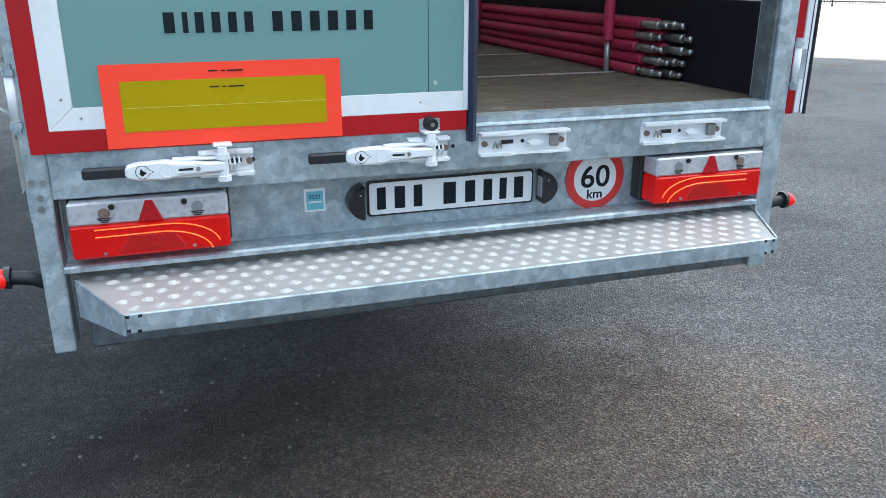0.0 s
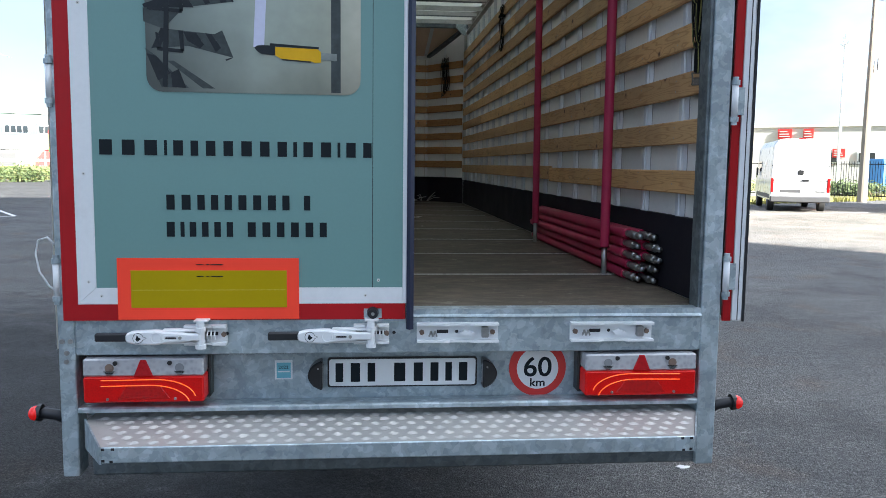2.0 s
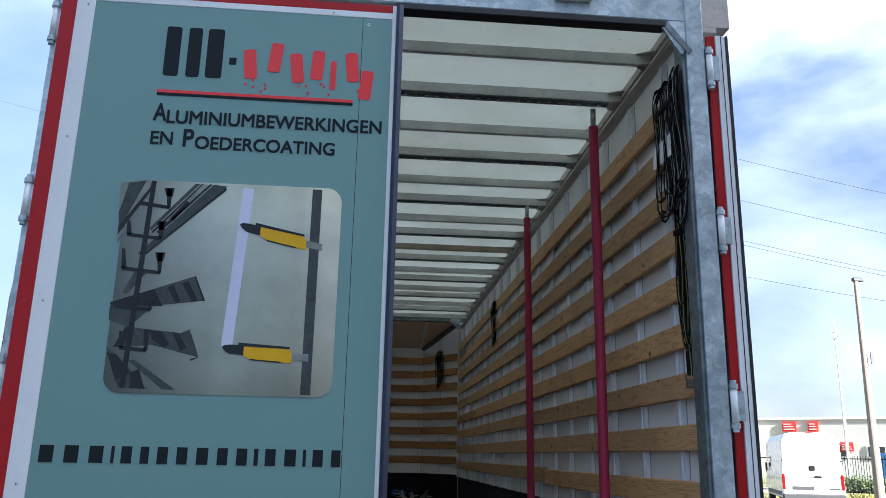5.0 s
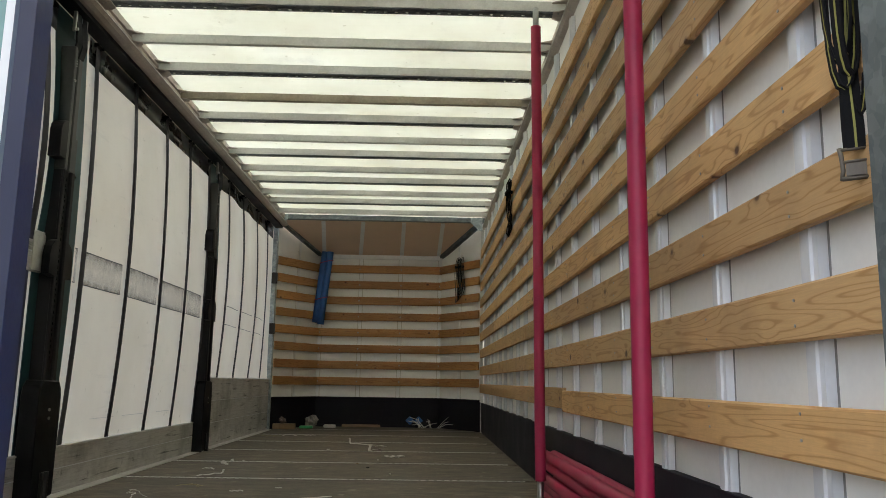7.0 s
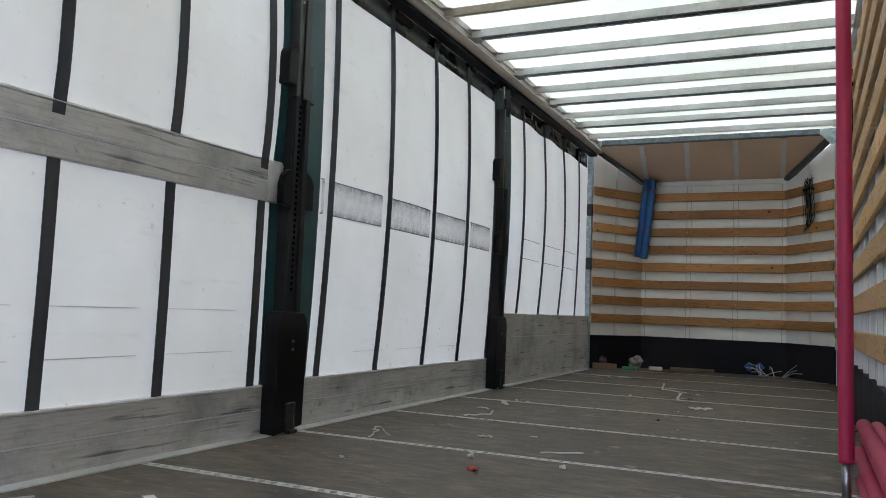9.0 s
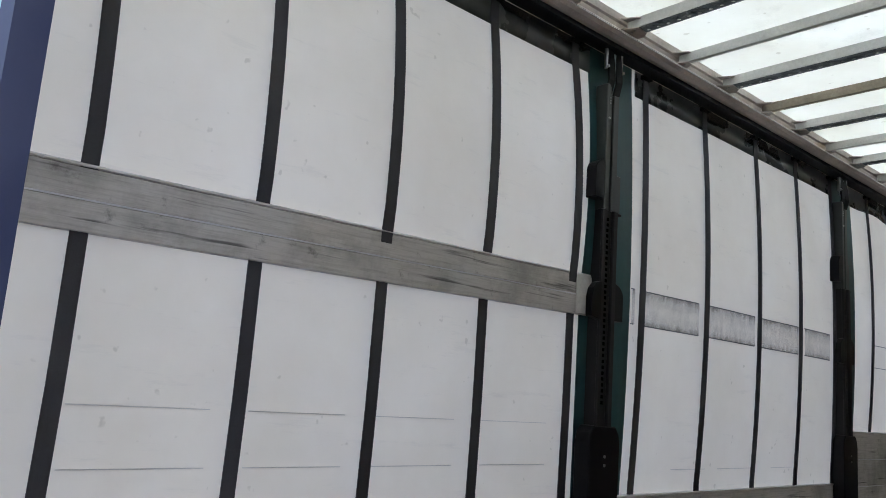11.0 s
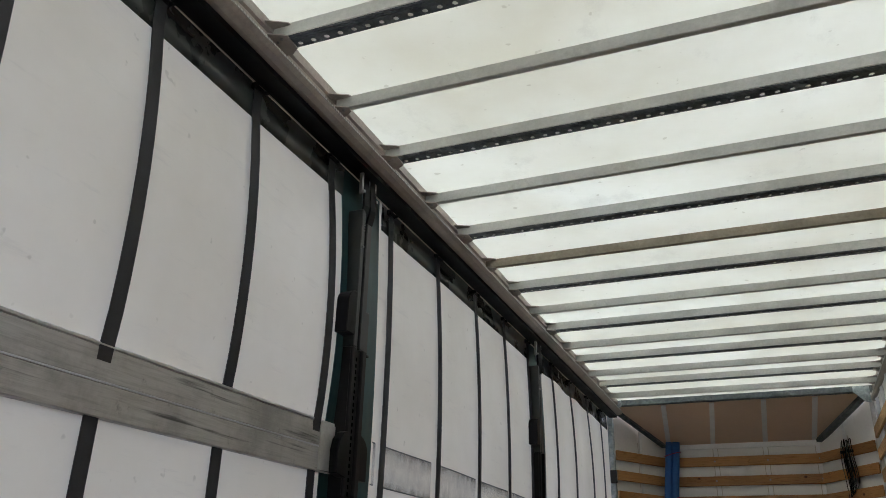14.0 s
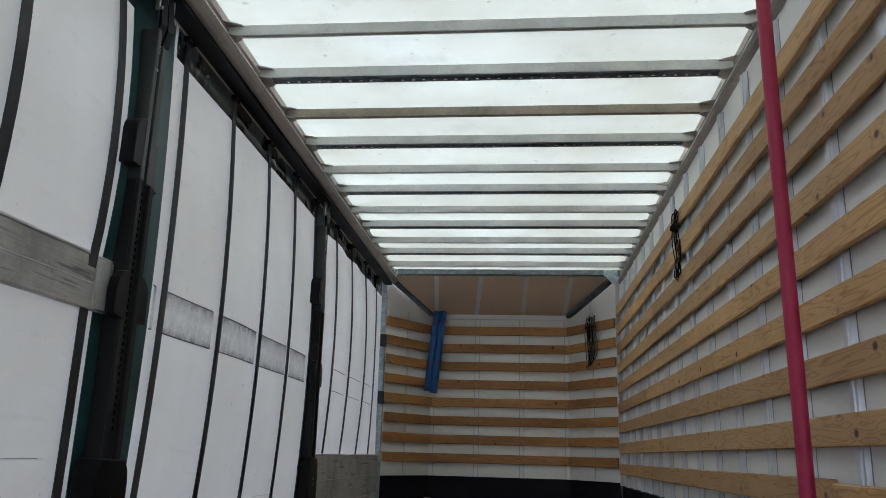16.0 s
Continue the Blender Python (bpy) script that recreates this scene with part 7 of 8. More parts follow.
part("lip", ribbon(BM(), [(-0.88, 1.163, FLOOR + 0.004), (-0.893, 1.170, FLOOR + 0.02), (-0.89, 1.168, FLOOR + 0.036)], 0.085, 0.005, (0.47, 0.88, 0)), ZINC, bracket)
part("side_lip", ribbon(BM(), [(-0.855, 1.203, FLOOR + 0.018), (-0.65, 1.090, FLOOR + 0.018)], 0.03, 0.005, (0, 0, 1)), ZINC, bracket)

# ---- round the yard ----
def away(az, dist, z=0.0):
    """A place at a bearing (degrees from +y towards +x) and distance from where the walk begins."""
    return Vector((-0.1 + dist * math.sin(radians(az)), -2.75 + dist * math.cos(radians(az)), z))


GRASS = plain("dry_grass", (0.2, 0.19, 0.06), 0.9, 0, 0.55, 0.5, 9, 0.3)
VERGE = plain("pale_concrete_road", (0.36, 0.34, 0.31), 0.85, 0, 0.15, 0.8, 30)
LINE = plain("worn_road_paint", (0.7, 0.7, 0.68), 0.7, 0, 0.25, 6, 50)
CLAD_GREEN, CLAD_WHITE = plain("grey_green_cladding", (0.055, 0.085, 0.072), 0.6, 0, 0.06, 0.3, 9), plain("white_cladding", (0.46, 0.45, 0.425), 0.6, 0, 0.06, 0.3, 9)
CLAD_CREAM = plain("cream_brickwork", (0.13, 0.118, 0.095), 0.8, 0, 0.12, 0.6, 12)
PANE = clear_glass("window_glass", (0.02, 0.026, 0.03))
VANW, VAND = plain("white_van_paint", (0.6, 0.6, 0.59), 0.3, 0, 0.04, 2, 40, 0.0, 0.04, 0.4), plain("black_van_paint", (0.006, 0.006, 0.007), 0.12, 0, 0.1, 2, 40, 0.0, 0.0, 0.0)
TRUCKR, GREYP = plain("orange_red_truck_paint", (0.62, 0.09, 0.02), 0.3, 0, 0.06, 2, 40, 0, 0.05, 0.4), plain("grey_bumper_plastic", (0.055, 0.055, 0.057), 0.6)
TYRE = plain("tyre_rubber", (0.018, 0.018, 0.018), 0.8)
POLEC = plain("grey_concrete_pole", (0.3, 0.26, 0.21), 0.8, 0, 0.15, 1, 20)
LEAF = foliage("leaves", (0.025, 0.045, 0.012), (0.08, 0.105, 0.028))
BLUEB = plain("blue_plastic", (0.05, 0.22, 0.5), 0.5)
CABLE = plain("grey_cable", (0.035, 0.035, 0.037), 0.6)
YELSIGN, GRNSIGN = plain("yellow_sign", (0.75, 0.6, 0.03), 0.5), plain("green_sign", (0.1, 0.4, 0.12), 0.5)


def poly_sheet(name, pts, z, mat, label, category):
    bm = BM()
    bm.faces.new([bm.verts.new((x, y, z)) for x, y in pts])
    return solid(name, bm, mat, label, category, "structure")


poly_sheet("grass_right", [(13.0, 29.8), (24, 36.6), (62, 58), (140, 190), (30, 190)], 0.012, GRASS, "dry yellowish grass verge", "grass")
poly_sheet("grass_left", [(-13, 57.5), (-33, 68.5), (-90, 98), (-140, 190), (-8, 190)], 0.012, GRASS, "dry yellowish grass field", "grass")
poly_sheet("road_right", [(20, 41.5), (26, 45.0), (72, 70), (70, 74), (22, 49)], 0.024, VERGE, "pale concrete road behind the verge", "road")
for a, b in (((-10.4, 21.4), (-14.8, 28.6)), ((-10.4, 21.4), (-13.5, 19.2)), ((12.5, 24.2), (34, 31.5))):
    d = (Vector(b) - Vector(a)).normalized()
    n2 = Vector((-d.y, d.x)) * 0.06
    bm = BM()
    bm.faces.new([bm.verts.new((*p, 0.006)) for p in (Vector(a) + n2, Vector(a) - n2, Vector(b) - n2, Vector(b) + n2)])
    solid("parking_line", bm, LINE, "worn white parking bay line on the asphalt", "line", "structure")

# unseen tall hall, added behind the walk to keep the trailer in shade
hall = thing("warehouse", "unseen tall white clad warehouse added to shade the yard", "warehouse", (25, -30, 0), kind="structure")
part("wall", bx(BM(), 5, 46.1, -60, -30, 0, 46), CLAD_WHITE, hall)
part("roof", bx(BM(), 4.7, 46.1, -60.3, -30.0, 46.0, 46.3), ALU, hall)


def far_building(name, label, az0, az1, dist, h, mat, lower=None, lower_h=2.6):
    p, q = away(az0, dist), away(az1, dist)
    c = (p + q) / 2
    yaw = math.atan2(q.y - p.y, q.x - p.x)
    L = (q - p).length
    ob = thing(name, label, "building", c)
    ob.rotation_euler = (0, 0, yaw)
    BASE[ob.name] = Vector((0, 0, 0))
    part("wall", bx(BM(), -L / 2, L / 2, 0, 18, 0, h), mat, ob)
    part("roof", bx(BM(), -L / 2 - 0.15, L / 2 + 0.15, -0.15, 18.1, h, h + 0.25), ALU, ob)
    if lower:
        part("plinth", bx(BM(), -L / 2, L / 2, -0.12, -0.01, 0, lower_h), lower, ob)
    return ob, L


def far_window(ob, x, z, w, h, n=3):
    f = part("window", bx(BM(), x - w / 2 - 0.12, x + w / 2 + 0.12, -0.1, -0.02, z - 0.12, z + h + 0.12), WHITEP, ob)
    for k in range(n):
        a = x - w / 2 + w * k / n + 0.05
        part("pane", bx(BM(), a, a + w / n - 0.1, -0.14, -0.105, z, z + h), PANE, f)


bl, L = far_building("office_building", "long two storey building with grey-green cladding", -40, -15.5, 112, 7.2, CLAD_GREEN, CLAD_CREAM, 2.7)
x = -L / 2 + 2.0
while x < L / 2 - 3:
    far_window(bl, x + 1.6, 4.85, 2.6, 0.9, 4)
    x += 3.7
for k in range(9):
    part("bay_door", bx(BM(), -L / 2 + 3 + k * 5.4, -L / 2 + 6 + k * 5.4, -0.16, -0.13, 0.1, 2.4), GREYP if k % 3 else CLAD_WHITE, bl)
part("string_course", bx(BM(), -L / 2, L / 2, -0.14, -0.02, 2.72, 2.9), CLAD_WHITE, bl)

bw, L = far_building("showroom_building", "long low white industrial hall with red signs", 26.0, 55, 95, 6.1, CLAD_WHITE)
for az, z, w, h in ((28.4, 4.85, 1.4, 1.05), (29.85, 4.85, 1.0, 1.05), (31.7, 2.9, 1.2, 0.9)):
    xo = 95 * math.sin(radians(az - 40.5)) * 1.0
    sg = part("sign_panel", bx(BM(), xo - w / 2, xo + w / 2, -0.2, -0.05, z, z + h), SIGNRED, bw, "plain red sign panel")
    for k in range(3):
        part("bar", bx(BM(), xo - w * 0.38, xo + w * (0.38 - 0.1 * k), -0.25, -0.21, z + h * (0.2 + 0.25 * k), z + h * (0.3 + 0.25 * k)), CLAD_WHITE, sg)
for k in range(5):
    far_window(bw, -L / 2 + 8.5 + k * 3.4, 2.4, 1.6, 1.0, 2)
bc, L = far_building("side_hall", "cream coloured side hall with a flat roof", 22.5, 25.9, 92, 6.3, CLAD_CREAM)
part("door", bx(BM(), 0.2, 2.6, -0.1, -0.02, 0, 3.0), GREYP, bc)

# sign board and red marquee before the office building
p = away(-19.6, 80)
bd = thing("sign_board", "yellow and red advertising board on posts", "sign board", (p.x, p.y, 0))
bd.rotation_euler = (0, 0, radians(19.6))
BASE[bd.name] = Vector((0, 0, 0))
part("panel", bx(BM(), -2.0, 2.0, -0.06, 0.06, 2.3, 4.3), YELSIGN, bd)
part("red_band", bx(BM(), -2.0, 2.0, -0.09, -0.065, 3.85, 4.3), SIGNRED, bd)
part("green_band", bx(BM(), -2.0, 2.0, -0.09, -0.065, 2.3, 2.65), GRNSIGN, bd)
for k in range(5):
    part("bar", bx(BM(), -1.5 + 0.62 * k, -1.05 + 0.62 * k, -0.1, -0.065, 2.85, 3.6), GRNSIGN, bd)
for s in (-1.6, 1.6):
    part("post", tube(BM(), [(s, 0.1, 0), (s, 0.1, 4.2)], 0.07, 8), GREYP, bd)
p = away(-20.3, 96)
tent = thing("red_marquee", "red domed marquee beside the building", "marquee", (p.x, p.y, 0))
tent.rotation_euler = (0, 0, radians(21))
BASE[tent.name] = Vector((0, 0, 0))
bm = BM()
arc = [(2.6 * math.cos(math.pi * k / 14), 0.9 + 2.2 * math.sin(math.pi * k / 14)) for k in range(15)]
prism(bm, [(2.6, 0.0)] + arc + [(-2.6, 0.0)], "y", 0.05, 3)
part("canopy", bm, SIGNRED, tent)
for k in range(3):
    part("frame_bar", tube(BM(), [(-1.6 + k * 1.6, -0.02, 0.0), (-1.6 + k * 1.6, -0.02, 2.6)], 0.09, 6), CLAD_WHITE, tent)


TURB = plain("grey_white_turbine", (0.28, 0.29, 0.31), 0.5)


def turbine(az, dist, hub, blade, spin):
    p = away(az, dist)
    ob = thing("wind_turbine", "white three bladed wind turbine far away", "wind turbine", (p.x, p.y, 0), "wind turbines")
    BASE[ob.name] = Vector((0, 0, 0))
    ob.rotation_euler = (0, 0, radians(-az))
    part("tower", tube(BM(), [(0, 0, 0), (0, 0, hub)], blade * 0.045, 14, blade * 0.026), TURB, ob)
    part("nacelle", bx(BM(), -1.8, 1.8, -4, 5, hub - 1.8, hub + 2, 0.5), TURB, ob)
    for k in range(3):
        a = radians(spin + 120 * k)
        d = Vector((math.sin(a), 0, math.cos(a)))
        c = Vector((0, -5, hub))
        s = Vector((math.cos(a), 0, -math.sin(a)))
        bm = BM()
        w = blade * 0.035
        outl = [c - s * w * 0.5, c + s * w * 0.5, c + d * blade * 0.2 + s * w * 1.2, c + d * blade, c + d * blade * 0.2 - s * w * 0.6]
        f = [bm.verts.new(v) for v in outl]
        g2 = [bm.verts.new(v + Vector((0, 0.5, 0))) for v in outl]
        bm.faces.new(f)
        bm.faces.new(g2[::-1])
        for i in range(5):
            bm.faces.new((f[i], g2[i], g2[(i + 1) % 5], f[(i + 1) % 5]))
        part("blade", bm, TURB, ob)


turbine(-25.6, 900, 112, 44, -15)
turbine(-25.25, 1700, 122, 44, 35)


def wheel(parent, x, y, r, w):
    t = part("wheel", tube(BM(), [(x - w / 2, y, r), (x - w / 2 + 0.03, y, r), (x + w / 2 - 0.03, y, r), (x + w / 2, y, r)], r, 24), TYRE, parent, "", True)
    part("rim", tube(BM(), [(x - w / 2 - 0.01, y, r), (x + w / 2 + 0.01, y, r)], r * 0.6, 18), GREYP, t)


def box_van(name, label, at, yaw, paint, wide, high, long, plate_mat):
    """A panel van seen from its rear, which stands at the origin and looks towards -y."""
    ob = thing(name, label, "van", (at[0], at[1], 0))
    BASE[ob.name] = Vector((0, 0, 0))
    ob.rotation_euler = (0, 0, radians(yaw))
    w = wide / 2
    sec = [(-w, 0.42), (w, 0.42), (w, 1.2), (w * 0.94, high - 0.28), (w * 0.82, high - 0.06), (w * 0.6, high), (-w * 0.6, high), (-w * 0.82, high - 0.06), (-w * 0.94, high - 0.28), (-w, 1.2)]
    part("body", prism(BM(), sec, "y", 0.0, long - 1.2, 0.03), paint, ob)
    nose2 = [(long - 1.2, 0.42), (long, 0.45), (long - 0.02, 0.95), (long - 0.35, 1.2), (long - 1.1, high - 0.35), (long - 1.2, high - 0.3)]
    part("bonnet", prism(BM(), nose2, "x", -w * 0.97, w * 0.97, 0.03), paint, ob)
    part("rear_bumper", bx(BM(), -w - 0.01, w + 0.01, -0.12, 0.1, 0.36, 0.6, 0.04), GREYP, ob)
    part("door_gap", bx(BM(), -0.006, 0.006, -0.004, 0.003, 0.62, high - 0.12), RUBBER, ob)
    part("crease", bx(BM(), -w * 0.9, w * 0.9, -0.006, 0.003, 1.18, 1.2), GREYP, ob)
    part("plate_recess", bx(BM(), -w * 0.68, w * 0.02, -0.01, 0.003, 0.74, 0.86), plate_mat, ob)
    part("badge", bx(BM(), -0.1, 0.1, -0.015, 0.003, 1.42, 1.6, 0.02), BLACKP, ob)
    part("maker_bars", bx(BM(), w * 0.5, w * 0.85, -0.008, 0.003, 0.76, 0.81), GREYP, ob)
    part("handle", bx(BM(), 0.06, 0.3, -0.03, 0.0, 1.17, 1.24, 0.01), BLACKP, ob)
    for s in (-1, 1):
        part("rear_light", bx(BM(), *sorted((s * w * 0.99, s * w * 0.9)), -0.03, 0.12, 0.75, 1.3, 0.02), LENSRED, ob, "red rear light")
        part("hinge", bx(BM(), *sorted((s * w * 0.98, s * w * 0.93)), -0.02, 0.02, 1.75, 1.8), BLACKP, ob)
        wheel(ob, s * (w - 0.13), 1.05, 0.34, 0.22)
        wheel(ob, s * (w - 0.13), long - 1.0, 0.34, 0.22)
        part("side_trim", bx(BM(), *sorted((s * (w + 0.012), s * (w - 0.01))), 0.3, long - 1.3, 0.5, 0.66), GREYP, ob)
        part("side_window", bx(BM(), *sorted((s * (w * 0.985), s * (w * 0.955))), long - 2.4, long - 1.35, 1.35, 1.95), PANE, ob)
        part("mirror", bx(BM(), *sorted((s * (w + 0.02), s * (w + 0.1))), long - 1.5, long - 1.4, 1.35, 1.7, 0.03), BLACKP, ob)
    part("roof_lamp", bx(BM(), -0.12, 0.12, 0.0, 0.08, high - 0.01, high + 0.03, 0.01), LENSDEEP, ob)
    return ob


box_van("delivery_van", "white high roof delivery van with red rear lights", (16.35, 26.5), -21, VANW, 2.12, 2.8, 5.9, GREYP)
dark = box_van("passenger_van", "black passenger van parked in a bay", (-15.05, 27.9), 27, VAND, 1.95, 2.2, 4.9, YELSIGN)
part("rear_window", bx(BM(), -0.75, 0.75, -0.02, 0.005, 1.3, 1.85, 0.02), PANE, dark)
part("chrome_strip", bx(BM(), -0.85, 0.85, -0.03, 0.0, 0.62, 0.66, 0.008), STEEL, dark)

# raised road with a guard rail before the office building
p0, p1 = away(-45, 97), away(-13.5, 97)
bank_road = thing("road_bank", "raised grassy road bank with a pale guard rail", "road bank", (p0.x, p0.y, 0), kind="structure")
BASE[bank_road.name] = Vector((0, 0, 0))
bank_road.rotation_euler = (0, 0, math.atan2(p1.y - p0.y, p1.x - p0.x))
L = (p1 - p0).length
part("bank", prism(BM(), [(-5.5, 0.0), (-2.2, 1.0), (5.0, 1.0), (5.0, 0.0)], "x", 0, L), GRASS, bank_road)
part("carriageway", bx(BM(), 0, L, -1.6, 4.6, 0.98, 1.005), VERGE, bank_road)
part("guard_rail", bx(BM(), 0, L, -2.0, -1.92, 1.42, 1.72, 0.02), ALU, bank_road)
for k in range(13):
    part("rail_post", bx(BM(), 1 + k * 4.0, 1.12 + k * 4.0, -1.92, -1.8, 0.98, 1.7), ALU, bank_road)

# silver car before the office building, seen from its side
CARS = plain("silver_car_paint", (0.3, 0.31, 0.33), 0.3, 0.4, 0.04, 2, 40, 0, 0.03, 0.4)
car = thing("parked_car", "silver hatchback car on the road before the office building", "car", (-44.7, 94.0, 1.0))
BASE[car.name] = Vector((0, 0, 0))
car.rotation_euler = (0, 0, radians(24))
part("body", prism(BM(), [(-2.05, 0.28), (2.0, 0.28), (2.1, 0.6), (2.0, 0.86), (1.1, 0.98), (-2.0, 1.0), (-2.12, 0.7)], "y", -0.86, 0.86, 0.06), CARS, car)
part("cabin", prism(BM(), [(-1.95, 0.98), (1.15, 0.96), (0.45, 1.42), (-0.4, 1.5), (-1.5, 1.42)], "y", -0.74, 0.74, 0.05), CARS, car)
for q in (-1, 1):
    for x0, x1, x2, x3 in ((-1.7, -0.55, -0.55, -1.45), (-0.45, 0.85, 0.35, -0.45)):
        part("side_window", prism(BM(), [(x0, 1.02), (x1, 1.02), (x2, 1.38), (x3, 1.38)], "y", *sorted((q * 0.735, q * 0.752))), PANE, car)
    for x in (-1.3, 1.3):
        tyre = part("wheel", tube(BM(), [(x, q * 0.7, 0.32), (x, q * 0.88, 0.32)], 0.32, 20), TYRE, car)
        part("rim", tube(BM(), [(x, q * 0.72, 0.32), (x, q * 0.89, 0.32)], 0.2, 14), STEEL, tyre)
    part("door_mirror", bx(BM(), 0.7, 0.85, *sorted((q * 0.86, q * 1.0)), 0.98, 1.1, 0.02), CARS, car)
part("tail_lamp", bx(BM(), -2.13, -2.0, -0.8, 0.8, 0.82, 0.95, 0.02), LENSRED, car)
part("windscreen", prism(BM(), [(1.17, 0.99), (1.14, 0.97), (0.44, 1.4), (0.47, 1.42)], "y", -0.66, 0.66), PANE, car)

# chimney stack far behind the office building
stack = thing("chimney_stack", "square grey chimney stack with a pale cap", "chimney", (-87.2, 170, 0))
BASE[stack.name] = Vector((0, 0, 0))
part("shaft", bx(BM(), -2.6, 2.6, -2.6, 2.6, 0, 17.0), GREYP, stack)
part("cap", bx(BM(), -2.3, 2.3, -2.3, 2.3, 17.0, 17.9), CLAD_WHITE, stack)
part("rim", bx(BM(), -1.6, 1.6, -1.6, 1.6, 17.9, 18.6), GREYP, stack)

# orange-red lorry
lorry = thing("lorry", "orange-red tipper lorry with a grey bumper", "lorry", (21.0, 24.9, 0))
BASE[lorry.name] = Vector((0, 0, 0))
lorry.rotation_euler, lorry.scale = (0, 0, radians(-36)), (1.25, 1.25, 1.25)
sec = [(0.0, 0.95), (0.02, 1.7), (0.12, 2.05), (0.32, 2.95), (0.55, 3.1), (2.0, 3.12), (2.0, 0.95)]
part("cab", prism(BM(), sec, "x", -1.22, 1.22, 0.05), TRUCKR, lorry)
part("windscreen", prism(BM(), [(0.1, 2.06), (0.3, 2.86), (0.27, 2.87), (0.065, 2.06)], "x", -1.08, 1.08), PANE, lorry)
part("sun_visor", bx(BM(), -1.15, 1.15, 0.02, 0.32, 2.86, 3.02, 0.04), LENSDEEP, lorry, "dark red sun visor")
part("grille", bx(BM(), -0.85, 0.85, -0.03, 0.03, 1.42, 1.75, 0.03), BLACKP, lorry)
for k in range(3):
    part("badge_bar", bx(BM(), -0.22 + 0.17 * k, -0.09 + 0.17 * k, -0.045, -0.03, 1.56, 1.68), STEEL, lorry)
part("lower_grille", bx(BM(), -0.7, 0.7, -0.02, 0.04, 1.22, 1.32, 0.02), BLACKP, lorry)
part("bumper", bx(BM(), -1.25, 1.25, -0.12, 0.3, 0.5, 1.12, 0.06), GREYP, lorry)
part("bumper_panel", bx(BM(), -0.55, 0.55, -0.15, -0.1, 0.52, 1.0, 0.03), BLACKP, lorry)
for s in (-1, 1):
    part("headlight", bx(BM(), *sorted((s * 1.15, s * 0.75)), -0.14, -0.1, 0.72, 0.92, 0.02), LENSCLEAR, lorry)
    part("indicator", bx(BM(), *sorted((s * 1.18, s * 0.92)), -0.02, 0.1, 1.5, 1.66, 0.02), YELSIGN, lorry)
    part("corner_duct", prism(BM(), [(s * 1.2, 1.15), (s * 1.0, 1.15), (s * 1.1, 1.95), (s * 1.22, 1.95)], "y", -0.03, 0.1), BLACKP, lorry)
    part("mirror", bx(BM(), *sorted((s * 1.3, s * 1.5)), 0.1, 0.25, 2.1, 2.75, 0.04), BLACKP, lorry)
    part("mirror_arm", tube(BM(), [(s * 1.2, 0.25, 2.9), (s * 1.4, 0.2, 2.75)], 0.03, 8), BLACKP, lorry)
    wheel(lorry, s * 1.02, 1.0, 0.5, 0.36)
    wheel(lorry, s * 0.98, 4.6, 0.5, 0.5)
part("beacon", tube(BM(), [(-0.7, 0.9, 3.12), (-0.7, 0.9, 3.32)], 0.08, 12), YELSIGN, lorry, "amber beacon")
part("tipper_body", bx(BM(), -1.22, 1.22, 2.3, 6.6, 1.2, 2.6, 0.04), TRUCKR, lorry)
part("chassis", bx(BM(), -0.5, 0.5, 0.4, 6.6, 0.6, 0.95), BLACKM, lorry)

# lamp post, mast, fence, cables
p = away(33.0, 46)
lamp = thing("lamp_post", "grey concrete lamp post with a flat head", "lamp post", (p.x, p.y, 0))
BASE[lamp.name] = Vector((0, 0, 0))
part("pole", tube(BM(), [(0, 0, 0), (0, 0, 10.9)], 0.24, 14, 0.1), POLEC, lamp)
part("head", bx(BM(), -0.16, 0.42, -0.12, 0.12, 10.9, 11.1, 0.03), BLACKP, lamp)
part("sign_plate", bx(BM(), 0.17, 0.3, -0.3, -0.24, 6.6, 7.2), GREYP, lamp)
p = away(31.5, 84)
mast = thing("radio_mast", "slender white mast with aerials on top", "mast", (p.x, p.y, 0))
BASE[mast.name] = Vector((0, 0, 0))
part("pole", tube(BM(), [(0, 0, 0), (0, 0, 13.6)], 0.14, 10, 0.09), WHITEP, mast)
for k in range(9):
    a = k * 2.4
    bm = BM()
    tube(bm, [(0, 0, 12.9 + 0.12 * k), (0.45 * math.cos(a), 0.45 * math.sin(a), 13.1 + 0.15 * k)], 0.1, 6, 0.02)
    part("aerial", bm, WHITEP, mast)
part("aerial", tube(BM(), [(0, 0, 13.4), (0, 0, 15.0)], 0.05, 6), WHITEP, mast)
p0, p1 = away(22, 52), away(46, 47)
fence = thing("yard_fence", "black steel bar fence along the verge", "fence", (p0.x, p0.y, 0))
BASE[fence.name] = Vector((0, 0, 0))
fence.rotation_euler = (0, 0, math.atan2(p1.y - p0.y, p1.x - p0.x))
L = (p1 - p0).length
post_me = mesh_of(tube(BM(), [(0, 0, 0), (0, 0, 2.3)], 0.045, 6), "post", BLACKM)
bar_me = mesh_of(tube(BM(), [(0, 0, 0.12), (0, 0, 2.1)], 0.014, 5), "bar", BLACKM)
k = 0
while k * 2.6 < L:
    piece("post", post_me, fence, Matrix.Translation((k * 2.6, 0, 0)))
    k += 1
for k in range(110):
    piece("bar", bar_me, fence, Matrix.Translation((L * 0.32 + k * 0.13, 0, 0)))
for z in (0.25, 1.95):
    part("rail", tube(BM(), [(0, 0, z), (L, 0, z)], 0.025, 6), BLACKM, fence)
p = away(34.6, 44)
gate_post = thing("gate_post", "thick white gate post in the verge", "post", (p.x, p.y, 0))
BASE[gate_post.name] = Vector((0, 0, 0))
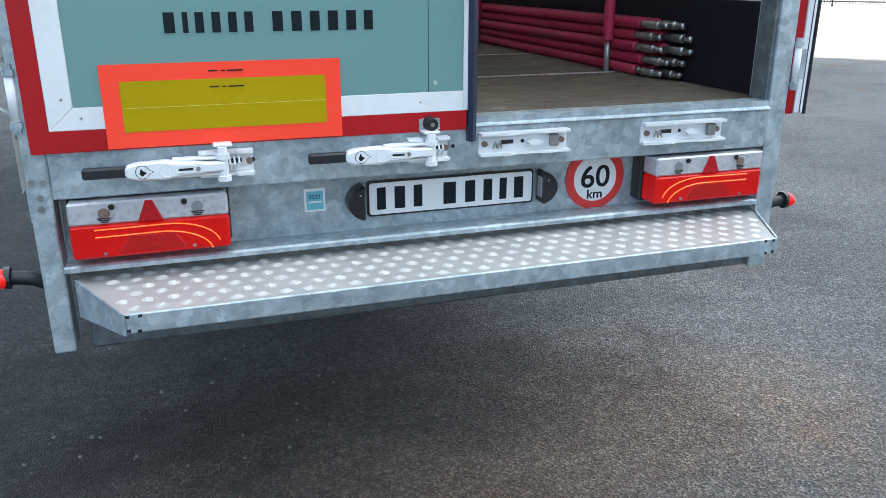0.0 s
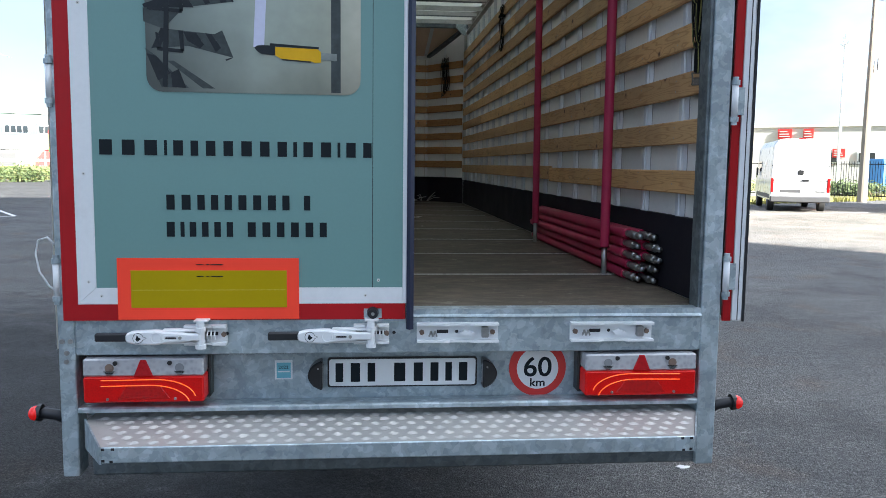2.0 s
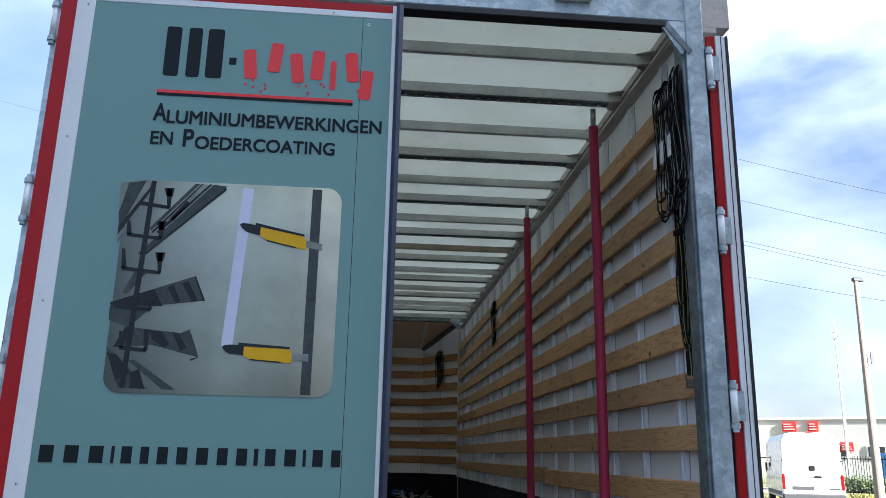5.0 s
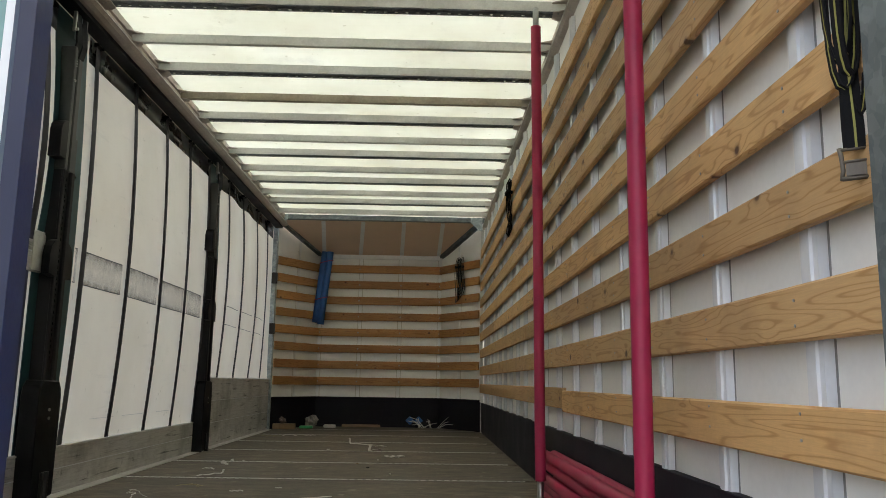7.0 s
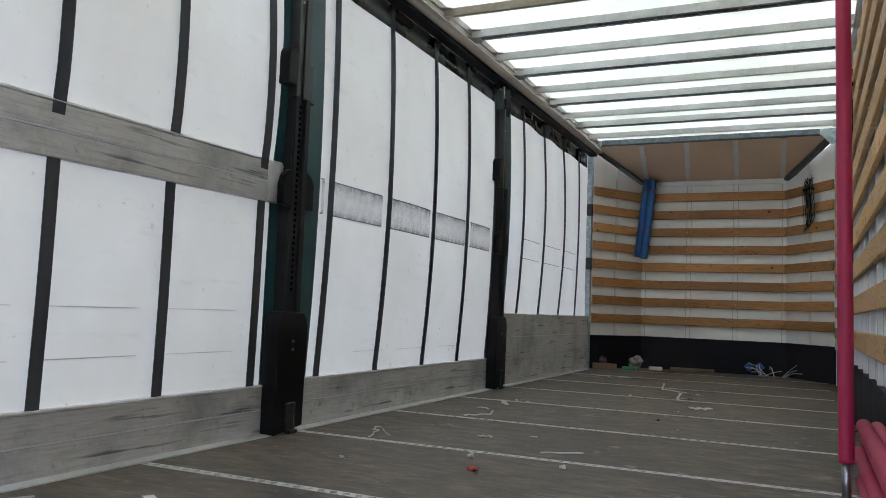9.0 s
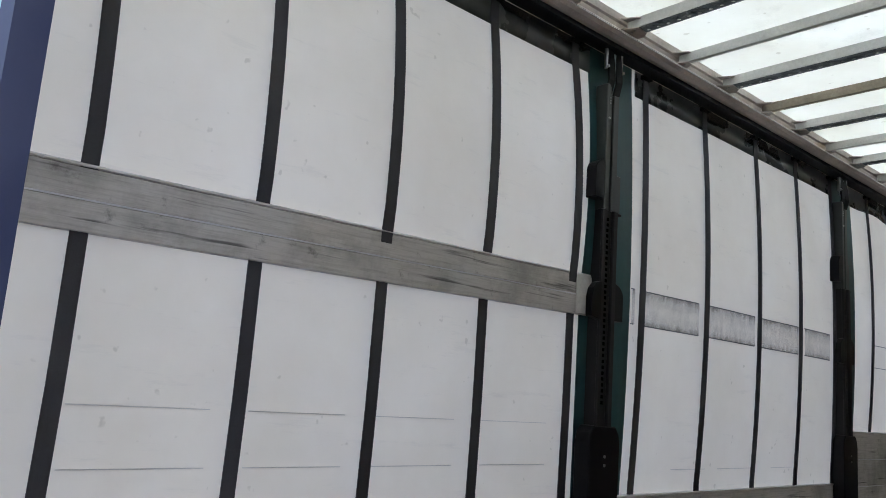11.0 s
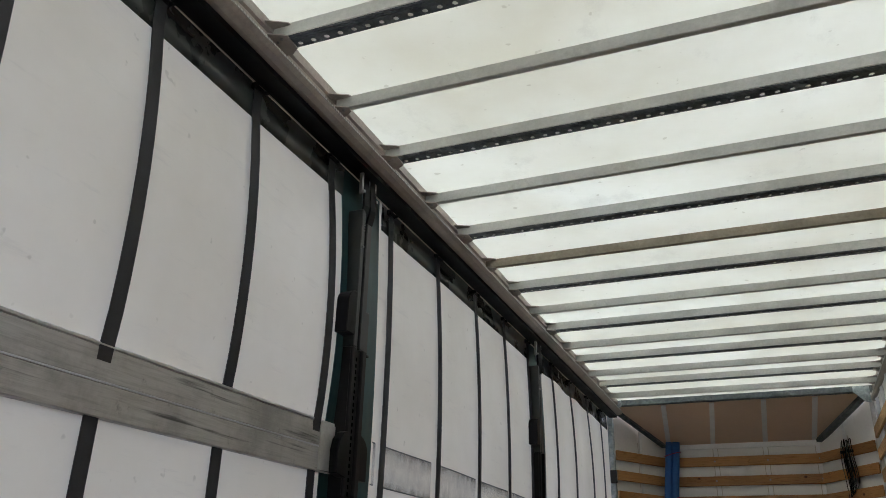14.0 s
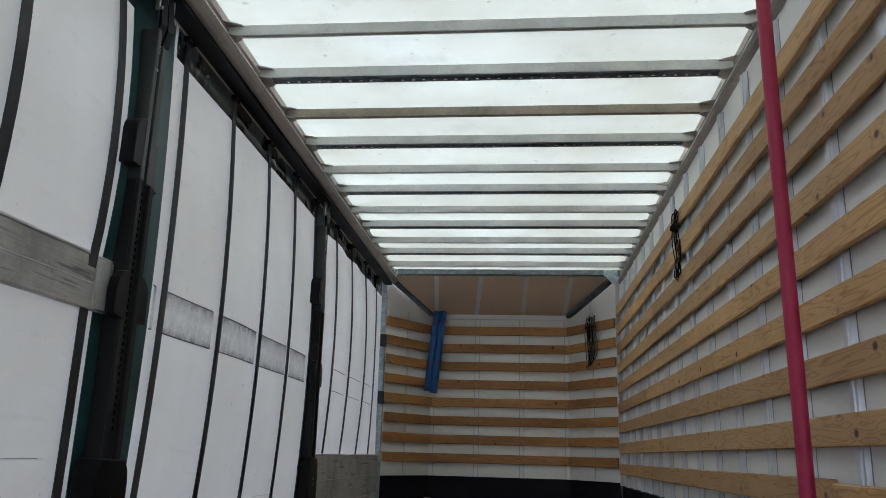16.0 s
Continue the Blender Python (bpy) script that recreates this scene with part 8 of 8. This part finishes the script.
part("shaft", tube(BM(), [(0, 0, 0), (0, 0, 3.6)], 0.2, 12), WHITEP, gate_post)
part("cap", tube(BM(), [(0, 0, 3.6), (0, 0, 3.68)], 0.22, 12), ALU, gate_post)
p = away(34.2, 70)
solid("blue_container", bx(BM(), p.x - 0.9, p.x + 0.9, p.y - 1, p.y + 1, 0.02, 2.5, 0.05), BLUEB, "small blue container behind the fence", "container")
for a0, s0, a1, s1, dist in ((25.62, 0.3694, 33.72, 0.31, 60), (25.51, 0.3156, 33.57, 0.2612, 62), (25.41, 0.264, 33.42, 0.2156, 64), (25.41, 0.2585, 33.42, 0.2105, 64), (25.31, 0.2186, 32.59, 0.1837, 66), (-27.23, 0.3905, -20.47, 0.3818, 70)):
    a, b = away(a0, dist, 1.78 + dist * s0), away(a1, dist, 1.78 + dist * s1)
    d = b - a
    pts = [a + d * f + Vector((0, 0, 1.5 * (f + 2.5) * (f - 3.5) / 9 + 1.46)) for f in [-2.5 + 6 * k / 24 for k in range(25)]]
    solid("overhead_cable", tube(BM(), pts, 0.016, 5), CABLE, "thin overhead power cable against the sky", "cable", "structure", "overhead cables")


def bush(name, label, centre, size, n, seed):
    """Many small leaf blades in an uneven clump, on a few stems."""
    r = random.Random(seed)
    ob = thing(name, label, "bush", centre)
    BASE[ob.name] = Vector(centre)
    lumps = [Vector((r.uniform(-1, 1) * size[0], r.uniform(-1, 1) * size[1], r.uniform(0.3, 0.8) * size[2])) for _ in range(14)]
    bm = BM()
    for k in range(n):
        c = r.choice(lumps) + Vector((r.gauss(0, 0.22) * size[0], r.gauss(0, 0.4) * size[1], r.gauss(0, 0.22) * size[2]))
        c.z = max(0.05, c.z)
        u = Vector((r.uniform(-1, 1), r.uniform(-1, 1), r.uniform(-0.4, 1))).normalized() * r.uniform(0.08, 0.2)
        w = u.orthogonal().normalized() * r.uniform(0.03, 0.08)
        q = Vector(centre) + c
        bm.faces.new([bm.verts.new(v) for v in (q - u, q + w, q + u, q - w)])
    part("crown", bm, LEAF, ob)
    bm = BM()
    for v in lumps[:8]:
        tube(bm, [Vector(centre), Vector(centre) + v], 0.03, 5, 0.01)
    part("stems", bm, CARDWOOD, ob)


p = away(-18.9, 66)
bush("bush", "leafy green roadside bush", (p.x, p.y, 0), (1.5, 1.0, 2.3), 2200, 1)
p = away(-22.5, 67)
bush("bush", "low green scrub along the verge", (p.x, p.y, 0), (4.0, 1.0, 1.2), 2400, 2)
p = away(-26.5, 68)
bush("bush", "low green scrub along the verge", (p.x, p.y, 0), (4.0, 1.0, 1.0), 2000, 3)
for k, az in enumerate((28.5, 31.5, 34.0, 37.0)):
    p = away(az, 57)
    bush("bush", "clipped green hedge behind the fence", (p.x, p.y, 0), (2.2, 0.8, 0.8), 1500, 10 + k)
# wire fence along the far verge
q0, q1 = away(-31, 63), away(-16.5, 60)
wire = thing("wire_fence", "dark wire fence on thin posts along the verge", "fence", (q0.x, q0.y, 0))
BASE[wire.name] = Vector((0, 0, 0))
wire.rotation_euler = (0, 0, math.atan2(q1.y - q0.y, q1.x - q0.x))
L = (q1 - q0).length
thin_post = mesh_of(tube(BM(), [(0, 0, 0), (0, 0, 2.35)], 0.06, 6), "post", BLACKM)
for k in range(5):
    piece("post", thin_post, wire, Matrix.Translation((0.3 + k * (L - 0.6) / 4, 0, 0)))
for z in (0.6, 1.5, 2.3):
    part("wire", tube(BM(), [(0, 0, z), (L, 0, z)], 0.014 if z < 2 else 0.03, 5), BLACKM, wire)
# grass blades along the verge edges
bm = BM()
r = random.Random(7)
for (xa, ya), (xb, yb), n in (((13.0, 29.8), (40, 45.6), 2600), ((-13, 57.5), (-50, 77.5), 2200)):
    for k in range(n):
        f = r.random()
        q = Vector((xa + (xb - xa) * f + r.uniform(-0.3, 0.6), ya + (yb - ya) * f + r.uniform(-0.1, 1.2), 0.0))
        a, h = r.uniform(0, 6.28), r.uniform(0.08, 0.3)
        s = Vector((math.cos(a), math.sin(a), 0)) * 0.03
        bm.faces.new([bm.verts.new(v) for v in (q - s, q + s, q + Vector((r.uniform(-0.08, 0.08), r.uniform(-0.08, 0.08), h)))])
solid("verge_grass", bm, foliage("grass_blades", (0.16, 0.17, 0.03), (0.4, 0.36, 0.1)), "tufts of long yellow-green grass", "grass", "stuff")
